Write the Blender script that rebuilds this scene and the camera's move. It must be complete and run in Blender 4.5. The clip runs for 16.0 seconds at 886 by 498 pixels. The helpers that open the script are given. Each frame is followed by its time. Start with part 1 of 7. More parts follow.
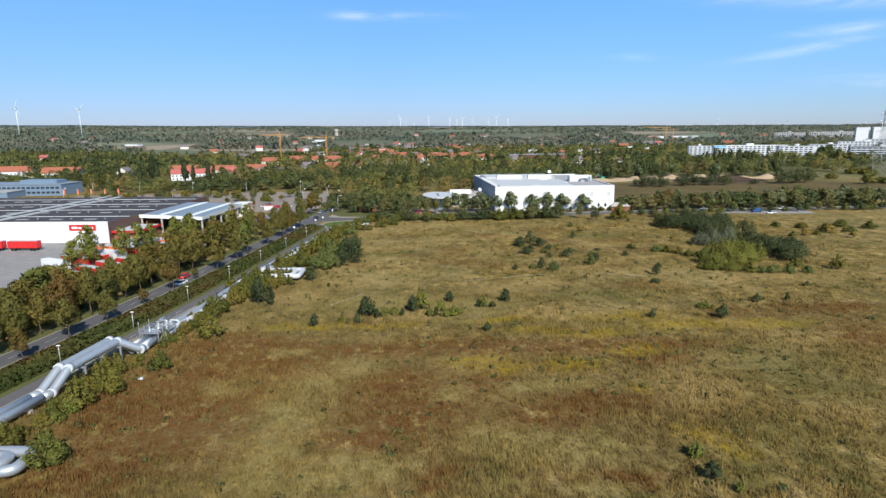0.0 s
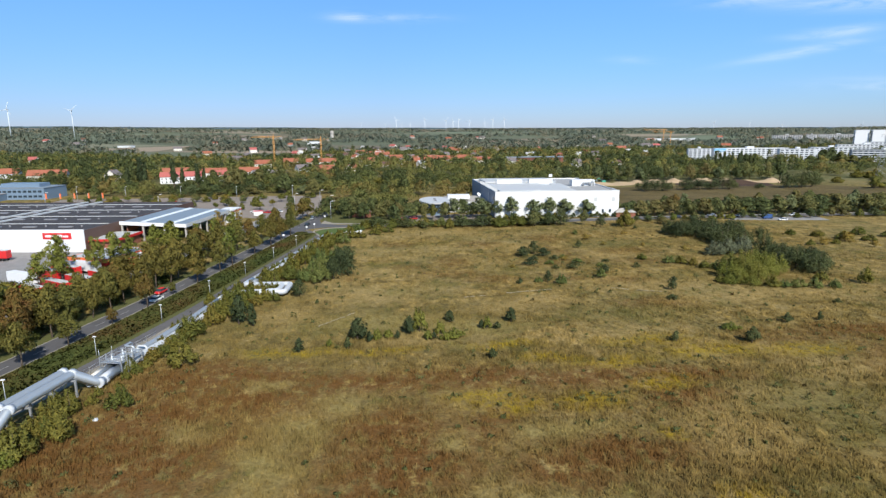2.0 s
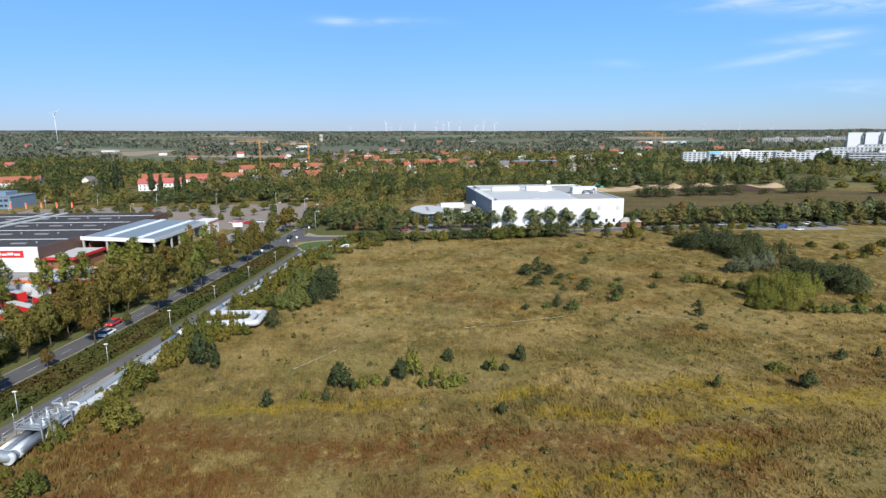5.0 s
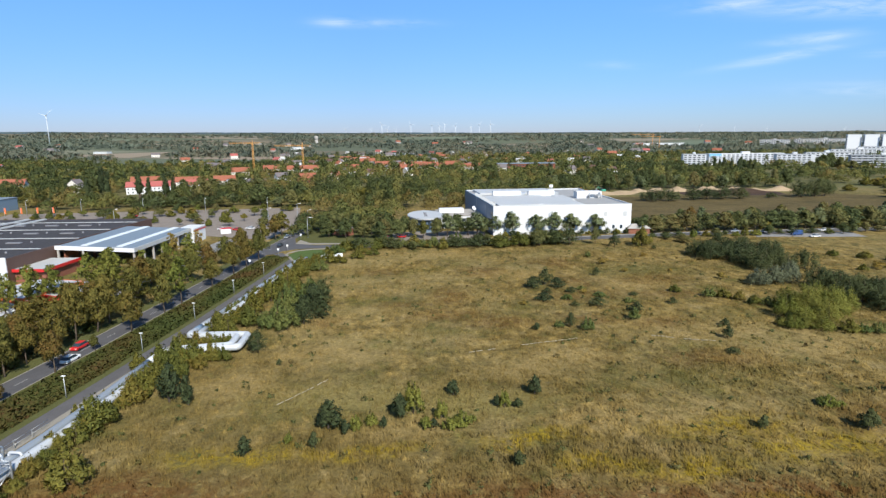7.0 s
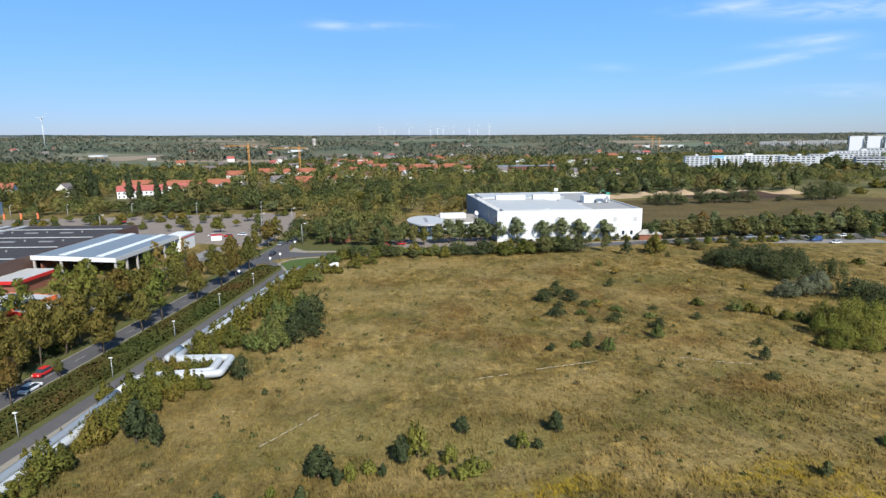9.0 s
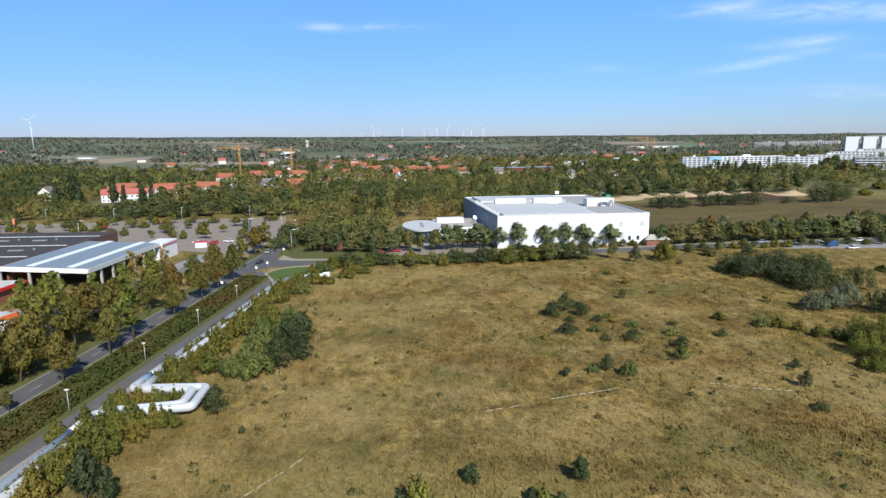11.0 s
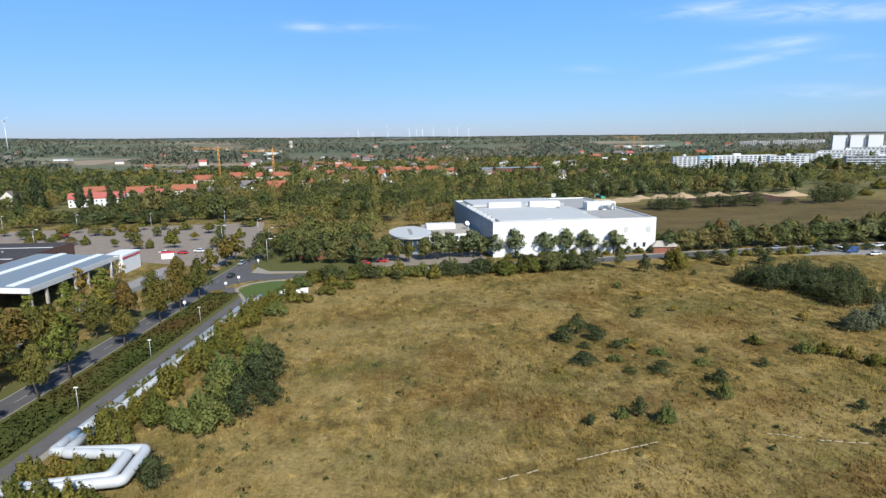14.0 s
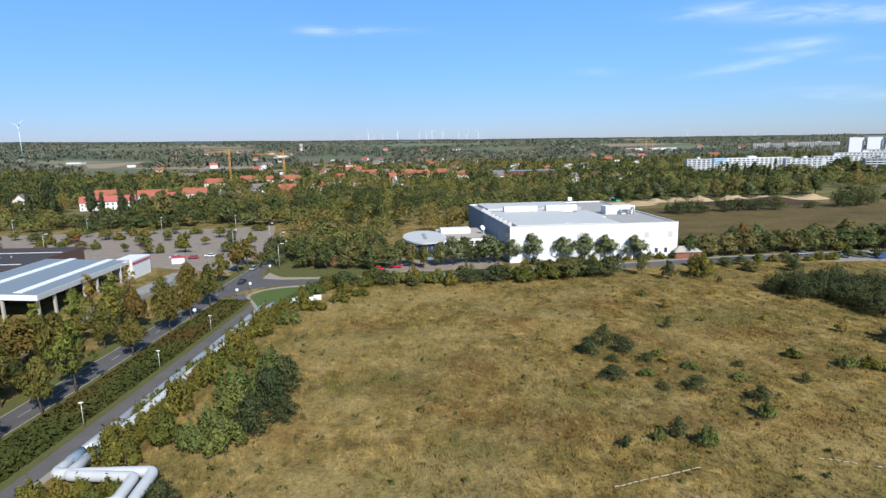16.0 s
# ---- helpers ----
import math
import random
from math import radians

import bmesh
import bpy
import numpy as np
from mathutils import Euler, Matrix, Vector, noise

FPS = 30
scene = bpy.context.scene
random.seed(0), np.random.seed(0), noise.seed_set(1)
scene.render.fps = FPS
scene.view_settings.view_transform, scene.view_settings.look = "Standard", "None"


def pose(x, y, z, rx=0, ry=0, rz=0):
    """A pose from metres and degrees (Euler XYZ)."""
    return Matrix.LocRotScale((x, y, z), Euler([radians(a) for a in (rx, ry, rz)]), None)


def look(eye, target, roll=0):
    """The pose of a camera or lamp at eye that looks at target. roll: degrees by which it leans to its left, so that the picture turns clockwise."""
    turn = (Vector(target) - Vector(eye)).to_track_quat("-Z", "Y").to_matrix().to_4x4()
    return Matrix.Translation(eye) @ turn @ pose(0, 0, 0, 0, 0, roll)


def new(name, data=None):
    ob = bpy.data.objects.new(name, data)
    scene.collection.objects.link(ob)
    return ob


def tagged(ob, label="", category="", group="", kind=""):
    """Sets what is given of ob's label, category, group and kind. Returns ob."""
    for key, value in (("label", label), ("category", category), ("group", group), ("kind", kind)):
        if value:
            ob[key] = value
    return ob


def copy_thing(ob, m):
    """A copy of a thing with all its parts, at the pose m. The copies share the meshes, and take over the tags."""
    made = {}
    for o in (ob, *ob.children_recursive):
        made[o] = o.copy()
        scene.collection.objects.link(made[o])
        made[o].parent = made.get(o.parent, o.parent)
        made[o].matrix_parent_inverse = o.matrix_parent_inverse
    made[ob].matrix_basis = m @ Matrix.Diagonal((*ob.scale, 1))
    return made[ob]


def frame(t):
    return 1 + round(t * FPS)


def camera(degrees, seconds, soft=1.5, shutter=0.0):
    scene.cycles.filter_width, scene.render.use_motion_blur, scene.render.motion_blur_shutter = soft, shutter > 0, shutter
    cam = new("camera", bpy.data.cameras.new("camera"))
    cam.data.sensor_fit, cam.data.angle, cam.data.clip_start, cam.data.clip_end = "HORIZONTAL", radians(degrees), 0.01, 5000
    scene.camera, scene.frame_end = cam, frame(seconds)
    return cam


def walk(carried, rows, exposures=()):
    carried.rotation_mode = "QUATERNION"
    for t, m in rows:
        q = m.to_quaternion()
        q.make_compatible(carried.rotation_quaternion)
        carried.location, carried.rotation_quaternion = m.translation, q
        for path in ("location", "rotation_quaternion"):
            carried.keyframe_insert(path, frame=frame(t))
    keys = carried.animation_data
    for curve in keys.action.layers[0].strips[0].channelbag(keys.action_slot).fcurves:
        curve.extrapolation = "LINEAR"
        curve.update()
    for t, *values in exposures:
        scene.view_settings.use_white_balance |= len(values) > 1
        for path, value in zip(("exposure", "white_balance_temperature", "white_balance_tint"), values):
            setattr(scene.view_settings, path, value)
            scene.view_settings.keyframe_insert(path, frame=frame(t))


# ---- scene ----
cam = camera(74.9, 16.0, soft=1.4)
PATH = [
    (0, (0.523, -3.362, 44.864), (0.632, -1.406, 44.462), -0.6),
    (0.5, (0.499, 0.2, 44.926), (0.611, 2.156, 44.526), -0.5),
    (1, (0.468, 3.752, 44.98), (0.583, 5.709, 44.581), -0.5),
    (1.5, (0.539, 7.306, 45.061), (0.657, 9.263, 44.664), -0.5),
    (2, (0.522, 10.927, 45.185), (0.645, 12.884, 44.789), -0.5),
    (2.5, (0.448, 14.561, 45.37), (0.577, 16.518, 44.976), -0.5),
    (3, (0.466, 18.15, 45.52), (0.602, 20.107, 45.128), -0.6),
    (3.5, (0.602, 21.694, 45.661), (0.744, 23.651, 45.272), -0.6),
    (4, (0.676, 25.191, 45.769), (0.823, 27.148, 45.38), -0.6),
    (6.5, (0.355, 43.117, 46.316), (0.522, 45.073, 45.935), -0.6),
    (7, (0.287, 46.729, 46.32), (0.457, 48.685, 45.939), -0.6),
    (7.5, (0.219, 50.104, 46.261), (0.389, 52.06, 45.883), -0.7),
    (8, (0.135, 53.417, 46.173), (0.306, 55.374, 45.797), -0.7),
    (8.5, (0.049, 56.836, 46.125), (0.223, 58.793, 45.751), -0.7),
    (9, (0.038, 60.284, 46.072), (0.214, 62.241, 45.699), -0.7),
    (11.5, (-0.197, 77.411, 45.869), (0.007, 79.366, 45.501), -0.8),
    (12, (-0.227, 80.779, 45.846), (-0.016, 82.734, 45.478), -0.8),
    (12.5, (-0.186, 84.301, 45.828), (0.031, 86.255, 45.461), -0.9),
    (13, (0.026, 87.834, 45.802), (0.252, 89.787, 45.435), -0.9),
    (13.5, (0.221, 91.39, 45.785), (0.456, 93.341, 45.416), -1.0),
    (14, (0.273, 94.996, 45.759), (0.517, 96.947, 45.39), -1.0),
    (14.5, (0.255, 98.262, 45.771), (0.51, 100.211, 45.402), -1.0),
    (15, (-0.072, 100.234, 45.87), (0.183, 102.185, 45.514), -1.0),
    (15.5, (-0.773, 100.573, 45.816), (-0.533, 102.528, 45.472), -1.0),
    (16, (-1.409, 101.01, 45.728), (-1.196, 102.966, 45.369), -1.1),
]
walk(cam, [(t, look(eye, target, roll)) for t, eye, target, roll in PATH])

# ---- world, sun, exposure ----
SUN_WAY = Vector((0.32, -1.0, 0.86)).normalized()          # from the place to the sun
scene.view_settings.exposure = 0.42
world = bpy.data.worlds.new("sky_world")
scene.world = world
world.use_nodes = True
wn, wl = world.node_tree.nodes, world.node_tree.links
wn.clear()
w_out = wn.new("ShaderNodeOutputWorld")
w_bg = wn.new("ShaderNodeBackground")
w_sky = wn.new("ShaderNodeTexSky")
w_sky.sky_type = "NISHITA"
w_sky.sun_disc = False
w_sky.sun_elevation = math.asin(SUN_WAY.z)
w_sky.sun_rotation = math.atan2(SUN_WAY.x, SUN_WAY.y)
w_sky.altitude = 60
w_sky.air_density = 1.0
w_sky.dust_density = 0.1
w_sky.ozone_density = 3.0
w_bg.inputs["Strength"].default_value = 0.086
# thin wisps of high cloud: across (x over y), height (z over y), half-width, half-height, tilt, amount
WISPS = ((-0.085, 0.185, 0.030, 0.0075, 0.0, 0.55), (-0.01, 0.183, 0.075, 0.0065, 0.0, 0.34), (0.745, 0.163, 0.075, 0.0085, 0.10, 0.62), (0.690, 0.132, 0.110, 0.0075, 0.17, 0.42),
         (0.830, 0.216, 0.200, 0.0150, 0.02, 0.80), (0.590, 0.219, 0.070, 0.0090, 0.12, 0.45), (0.395, 0.117, 0.045, 0.0060, 0.0, 0.22), (0.870, 0.076, 0.130, 0.0120, 0.0, 0.38), (0.900, 0.135, 0.060, 0.0080, 0.0, 0.4))


def w_calc(op, a, b=0.0):
    m = wn.new("ShaderNodeMath")
    m.operation = op
    for sock, v in ((0, a), (1, b)):
        if isinstance(v, (int, float)):
            m.inputs[sock].default_value = v
        else:
            wl.new(v, m.inputs[sock])
    return m.outputs[0]


w_geo = wn.new("ShaderNodeTexCoord")
w_sep = wn.new("ShaderNodeSeparateXYZ")
wl.new(w_geo.outputs["Generated"], w_sep.inputs[0])
w_front = w_calc("MAXIMUM", w_sep.outputs["Y"], 0.05)
w_a, w_b = w_calc("DIVIDE", w_sep.outputs["X"], w_front), w_calc("DIVIDE", w_sep.outputs["Z"], w_front)
w_map = wn.new("ShaderNodeMapping")
w_map.inputs["Scale"].default_value = (9.0, 9.0, 60.0)
wl.new(w_geo.outputs["Generated"], w_map.inputs["Vector"])
w_noise = wn.new("ShaderNodeTexNoise")
w_noise.inputs["Scale"].default_value = 1.0
w_noise.inputs["Detail"].default_value = 6.0
w_noise.inputs["Roughness"].default_value = 0.6
w_noise.inputs["Distortion"].default_value = 0.7
wl.new(w_map.outputs[0], w_noise.inputs["Vector"])
w_ramp = wn.new("ShaderNodeValToRGB")
w_ramp.color_ramp.elements[0].position = 0.34
w_ramp.color_ramp.elements[1].position = 0.68
wl.new(w_noise.outputs["Fac"], w_ramp.inputs[0])
w_sum = None
for cx, cz, rx, rz, tilt, amount in WISPS:
    du = w_calc("SUBTRACT", w_a, cx)
    dv = w_calc("SUBTRACT", w_calc("SUBTRACT", w_b, cz), w_calc("MULTIPLY", du, tilt))
    q = w_calc("ADD", w_calc("POWER", w_calc("ABSOLUTE", w_calc("DIVIDE", du, rx)), 2.0), w_calc("POWER", w_calc("ABSOLUTE", w_calc("DIVIDE", dv, rz)), 2.0))
    k = w_calc("MULTIPLY", w_calc("POWER", 2.718, w_calc("MULTIPLY", q, -1.0)), amount)
    w_sum = k if w_sum is None else w_calc("ADD", w_sum, k)
w_mul2 = w_calc("MULTIPLY", w_calc("MULTIPLY", w_sum, w_ramp.outputs["Color"]), 0.75)
w_mix = wn.new("ShaderNodeMix")
w_mix.data_type = "RGBA"
w_mix.inputs[7].default_value = (9.5, 10.0, 10.8, 1)
wl.new(w_mul2, w_mix.inputs[0])
w_tint = wn.new("ShaderNodeMix")
w_tint.data_type, w_tint.blend_type = "RGBA", "MULTIPLY"
w_tint.inputs[0].default_value = 1.0
w_hi = wn.new("ShaderNodeValToRGB")
w_hi.color_ramp.elements[0].position, w_hi.color_ramp.elements[0].color = 0.0, (0.44, 0.53, 0.915, 1)
w_hi.color_ramp.elements[1].position, w_hi.color_ramp.elements[1].color = 0.30, (0.72, 1.14, 1.44, 1)
w_zen = w_hi.color_ramp.elements.new(0.75)
w_zen.color = (0.88, 1.0, 1.04, 1)
wl.new(w_sep.outputs["Z"], w_hi.inputs[0])
wl.new(w_hi.outputs["Color"], w_tint.inputs[7])
wl.new(w_sky.outputs[0], w_tint.inputs[6])
# the sky brightens towards the east
w_side = wn.new("ShaderNodeMix")
w_side.data_type, w_side.blend_type = "RGBA", "MULTIPLY"
w_side.inputs[0].default_value = 1.0
w_east = wn.new("ShaderNodeValToRGB")
w_east.color_ramp.elements[0].position, w_east.color_ramp.elements[0].color = 0.48, (1.0, 1.0, 1.0, 1)
w_east.color_ramp.elements[1].position, w_east.color_ramp.elements[1].color = 0.82, (1.20, 1.26, 1.22, 1)
wl.new(w_calc("ADD", w_calc("MULTIPLY", w_sep.outputs["X"], 0.5), 0.5), w_east.inputs[0])
wl.new(w_east.outputs["Color"], w_side.inputs[7])
wl.new(w_tint.outputs[2], w_side.inputs[6])
wl.new(w_side.outputs[2], w_mix.inputs[6])
wl.new(w_mix.outputs[2], w_bg.inputs["Color"])
wl.new(w_bg.outputs[0], w_out.inputs["Surface"])

sun = new("sun", bpy.data.lights.new("sun", "SUN"))
sun.data.energy = 5.0
sun.data.angle = radians(0.53)
sun.data.color = (1.0, 0.95, 0.86)
sun.matrix_world = look(SUN_WAY * 200, (0, 0, 0))


# ---- materials ----
def shader(name, rough=0.8, metal=0.0):
    m = bpy.data.materials.new(name)
    m.use_nodes = True
    b = m.node_tree.nodes["Principled BSDF"]
    b.inputs["Roughness"].default_value = rough
    b.inputs["Metallic"].default_value = metal
    return m, m.node_tree.nodes, m.node_tree.links, b


def noise_at(n, l, scale, detail=4.0, stretch=None, coords="Object", rough=0.55):
    if coords == "World":
        c = n.new("ShaderNodeNewGeometry").outputs["Position"]
    else:
        c = n.new("ShaderNodeTexCoord").outputs["Object"]
    if stretch:
        mp = n.new("ShaderNodeMapping")
        mp.inputs["Scale"].default_value = stretch
        l.new(c, mp.inputs["Vector"])
        c = mp.outputs[0]
    t = n.new("ShaderNodeTexNoise")
    t.inputs["Scale"].default_value = scale
    t.inputs["Detail"].default_value = detail
    t.inputs["Roughness"].default_value = rough
    l.new(c, t.inputs["Vector"])
    return t.outputs["Fac"]


def ramp(n, l, fac, stops):
    r = n.new("ShaderNodeValToRGB")
    e = r.color_ramp.elements
    while len(e) < len(stops):
        e.new(0.5)
    for el, (p, c) in zip(e, stops):
        el.position, el.color = p, (*c, 1)
    l.new(fac, r.inputs[0])
    return r.outputs["Color"]


def mixed(n, l, fac, a, b, mode="MIX"):
    m = n.new("ShaderNodeMix")
    m.data_type, m.blend_type = "RGBA", mode
    for sock, v in ((0, fac), (6, a), (7, b)):
        if isinstance(v, (int, float)):
            m.inputs[sock].default_value = v
        elif isinstance(v, tuple):
            m.inputs[sock].default_value = (*v, 1)
        else:
            l.new(v, m.inputs[sock])
    return m.outputs[2]


def calc(n, l, op, a, b=0.0):
    m = n.new("ShaderNodeMath")
    m.operation = op
    for sock, v in ((0, a), (1, b)):
        if isinstance(v, (int, float)):
            m.inputs[sock].default_value = v
        else:
            l.new(v, m.inputs[sock])
    return m.outputs[0]


def bumped(n, l, b, height, strength=0.3, distance=0.05):
    k = n.new("ShaderNodeBump")
    k.inputs["Strength"].default_value = strength
    k.inputs["Distance"].default_value = distance
    l.new(height, k.inputs["Height"])
    l.new(k.outputs[0], b.inputs["Normal"])


def plain(name, colour, rough=0.6, metal=0.0, vary=0.18, scale=1.5, bump=0.0, stain=0.15):
    """A surface with grain and larger stains."""
    m, n, l, b = shader(name, rough, metal)
    fine = noise_at(n, l, scale * 6, 5)
    big = noise_at(n, l, scale * 0.35, 3)
    lo = tuple(c * (1 - vary) for c in colour)
    hi = tuple(min(1, c * (1 + vary)) for c in colour)
    c = ramp(n, l, fine, [(0.3, lo), (0.7, hi)])
    c = mixed(n, l, calc(n, l, "MULTIPLY", big, stain), c, tuple(x * 0.45 for x in colour))
    l.new(c, b.inputs["Base Color"])
    if rough >= 0.85:
        b.inputs["Specular IOR Level"].default_value = 0.15
    if bump:
        bumped(n, l, b, fine, bump)
    return m


def patch_mask(n, l, pos, patches):
    """1 inside any of the ellipses (x, y and half-widths), fading out at their rims."""
    total = None
    for cx, cy, rx, ry in patches:
        mp = n.new("ShaderNodeMapping")
        mp.vector_type = "TEXTURE"
        mp.inputs["Location"].default_value = (cx, cy, 0)
        mp.inputs["Scale"].default_value = (rx * 1.15, ry * 1.15, 1e6)
        l.new(pos, mp.inputs["Vector"])
        r = n.new("ShaderNodeMapRange")
        r.inputs["From Min"].default_value = 1.36
        r.inputs["From Max"].default_value = 0.39
        if total is not None:
            # one after the other, to keep the shader small
            at = n.new("ShaderNodeCombineXYZ")
            at.inputs[0].default_value, at.inputs[1].default_value = cx, cy
            l.new(total, at.inputs[2])
            l.new(at.outputs[0], mp.inputs["Location"])
            l.new(total, r.inputs["To Min"])
        ln = n.new("ShaderNodeVectorMath")
        ln.operation = "LENGTH"
        l.new(mp.outputs[0], ln.inputs[0])
        l.new(ln.outputs["Value"], r.inputs["Value"])
        total = r.outputs[0]
    return total


STRAW, PALE, GREEN, TAN = (0.222, 0.164, 0.058), (0.245, 0.200, 0.076), (0.118, 0.108, 0.034), (0.310, 0.230, 0.095)
RUST, GOLD, DRY = (0.130, 0.064, 0.021), (0.290, 0.208, 0.016), (0.158, 0.115, 0.041)


def field_colour(n, l):
    """The plants of the waste field: straw, pale grass, rusty dock, goldenrod, in patches with ragged edges."""
    pos = n.new("ShaderNodeNewGeometry").outputs["Position"]
    warp = n.new("ShaderNodeTexNoise")
    warp.inputs["Scale"].default_value = 0.13
    warp.inputs["Detail"].default_value = 6
    warp.inputs["Roughness"].default_value = 0.65
    l.new(pos, warp.inputs["Vector"])
    add = n.new("ShaderNodeVectorMath")
    add.operation = "MULTIPLY_ADD"
    l.new(warp.outputs["Color"], add.inputs[0])
    add.inputs[1].default_value = (13, 12, 0)
    add.inputs[2].default_value = (-6.5, -6, 0)
    off = n.new("ShaderNodeVectorMath")
    l.new(add.outputs[0], off.inputs[0])
    l.new(pos, off.inputs[1])
    big = noise_at(n, l, 0.045, 5, coords="World", stretch=(1, 1, 0))
    mid = noise_at(n, l, 0.15, 7, coords="World", stretch=(1.0, 0.75, 0), rough=0.68)
    fine = noise_at(n, l, 1.4, 5, coords="World", rough=0.7)
    c = ramp(n, l, mid, [(0.34, GREEN), (0.44, DRY), (0.53, STRAW), (0.64, (0.268, 0.206, 0.090))])
    c = mixed(n, l, ramp(n, l, big, [(0.44, (0, 0, 0)), (0.60, (0.8, 0.8, 0.8))]), c, ramp(n, l, mid, [(0.38, GREEN), (0.6, (0.190, 0.148, 0.064))]))
    streak = noise_at(n, l, 0.5, 6, coords="World", stretch=(1.1, 0.6, 0), rough=0.7)
    c = mixed(n, l, 0.8, c, ramp(n, l, streak, [(0.36, (0.62, 0.63, 0.64)), (0.5, (1.0, 1.0, 1.0)), (0.64, (1.32, 1.30, 1.24))]), "MULTIPLY")
    clump = noise_at(n, l, 0.34, 5, coords="World", stretch=(1.0, 0.8, 0), rough=0.75)
    c = mixed(n, l, 0.85, c, ramp(n, l, clump, [(0.37, (0.60, 0.60, 0.58)), (0.47, (0.93, 0.93, 0.93)), (0.54, (1.06, 1.05, 1.04)), (0.64, (1.40, 1.37, 1.30))]), "MULTIPLY")
    edge = ramp(n, l, noise_at(n, l, 0.5, 6, coords="World", stretch=(1.0, 0.8, 0), rough=0.7), [(0.40, (0.12, 0.12, 0.12)), (0.52, (1, 1, 1))])
    fleck = ramp(n, l, noise_at(n, l, 1.1, 5, coords="World", stretch=(1.0, 0.8, 0), rough=0.75), [(0.42, (0.1, 0.1, 0.1)), (0.52, (1, 1, 1))])
    for patches, amount, colour in FIELD_PATCHES:
        k = calc(n, l, "MULTIPLY", patch_mask(n, l, off.outputs[0], patches), amount)
        k = calc(n, l, "MULTIPLY", k, calc(n, l, "MULTIPLY", fleck, edge) if colour == GOLD else edge)
        c = mixed(n, l, k, c, colour)
    return mixed(n, l, 0.75, c, ramp(n, l, fine, [(0.25, (0.46, 0.44, 0.40)), (0.75, (1.46, 1.46, 1.42))]), "MULTIPLY"), fine, pos


# patches of the field's plants: middle x, y and half-widths
RUST_NEAR = ((-31.2, 116.2, 12.2, 4.8), (-9.1, 111.2, 15.2, 4.4), (15.8, 112.2, 10.8, 3.9), (33.6, 110.7, 14.2, 3.9), (54.3, 110.2, 8.3, 3.2), (-0.8, 84.4, 9.2, 8.1), (-6.6, 75.5, 5, 4), (31.1, 84.4, 10.3, 4.4), (20.6, 80.2, 5.4, 3.7), (-36.6, 86.3, 9.2, 8.9),
             (-39.8, 75, 9, 5.5), (-44.8, 68.6, 9, 5.3), (-17.8, 99.6, 5.3, 3.1), (3.7, 64.2, 4.4, 2.8), (28.2, 63.6, 5.1, 2.5), (-2.9, 94.8, 6.1, 4.8), (13.4, 93.4, 5.1, 4.2), (-42, 99, 12, 12), (-40, 117, 12, 7), (-50, 88, 8, 9), (107.2, 130.8, 12.4, 4.4), (97.4, 109.4, 5.9, 4.6), (-27, 106, 8, 4), (48, 101, 7, 3.5))
RUST_FAR = ((15.4, 193, 10.6, 4.6), (27, 185.1, 8, 4.5), (59.2, 253.6, 9.3, 7.8), (57.5, 224.6, 7.7, 6.7), (55.5, 207.4, 12.3, 6.2), (16.5, 210.9, 5.6, 8.7), (85.2, 223.9, 11.5, 5.3), (84.2, 205.8, 10.1, 5.1), (30.6, 242.4, 7.1, 6.6), (50.3, 185.6, 8.2, 3.8),
            (-4.2, 243.6, 7.2, 5.6), (2.4, 204.4, 7.4, 3.8), (68, 180.9, 8, 3.5), (-18.4, 189.8, 5.4, 2.8), (66, 156, 10, 5), (86, 128, 12, 6), (104, 118, 14, 7))
PALE_NEAR = ((-10.6, 102.4, 5.5, 3.3), (-17.2, 95.9, 5.1, 4.4), (-19.5, 84.6, 4.1, 6.2), (-20.4, 71.6, 3.9, 6.5), (-26, 111.2, 3.8, 2.5), (13.9, 72.4, 6.5, 4.5), (-6.8, 67.6, 6.8, 3.8), (22.5, 70.2, 7.2, 3.7), (21, 90.4, 5.9, 3.5), (27.6, 92.2, 5.1, 2.8), (-11, 64.6, 4.4, 2.5),
             (10.2, 63, 4.4, 2.4), (23.4, 60.8, 4.2, 1.8), (-34, 94.8, 4.1, 3.3), (7, 89.3, 2.9, 2.6), (-7, 147, 16, 6), (12, 141, 12, 5))
PALE_FAR = ((-19.6, 256.7, 9.2, 10.9), (-7.6, 262.5, 9.6, 7.1), (19.4, 270, 11.8, 6.6), (30.4, 255.6, 6.2, 5.5), (27.6, 201.2, 2.6, 9.8), (26.9, 210.6, 2.8, 7.2), (11.8, 232.4, 10.6, 8.1), (-11.9, 228.6, 10.2, 8.2), (0.7, 219.2, 8.4, 4.9), (-23.5, 185.6, 5.2, 5.2),
            (-9.9, 199.2, 6, 5.8), (4.1, 175.6, 11.8, 5.6), (46.4, 244.6, 5.8, 5.9), (57.1, 266.4, 8.3, 5.1), (-11.6, 176.1, 7.8, 3.5))
TAN_PATCHES = ((50.4, 88.4, 7.8, 6.5), (49.9, 98.1, 6.4, 4.1), (63.1, 99.8, 9.8, 4.3), (84.2, 110.6, 10.8, 5.2), (-13.1, 167.5, 13.7, 6.7), (-24.3, 191.2, 9.7, 6.8), (76.6, 173.1, 21.4, 8.8), (115.9, 161.8, 21.8, 6.6), (71, 80.2, 7.2, 3.8), (1.8, 133.4, 8.3, 3.5),
               (37, 161, 9, 4), (27, 156, 9, 5), (9, 272, 20, 7), (74, 217, 9, 6), (-30, 152, 6, 8), (44, 134, 18, 4), (40, 236, 8, 5), (86, 160, 12, 6))
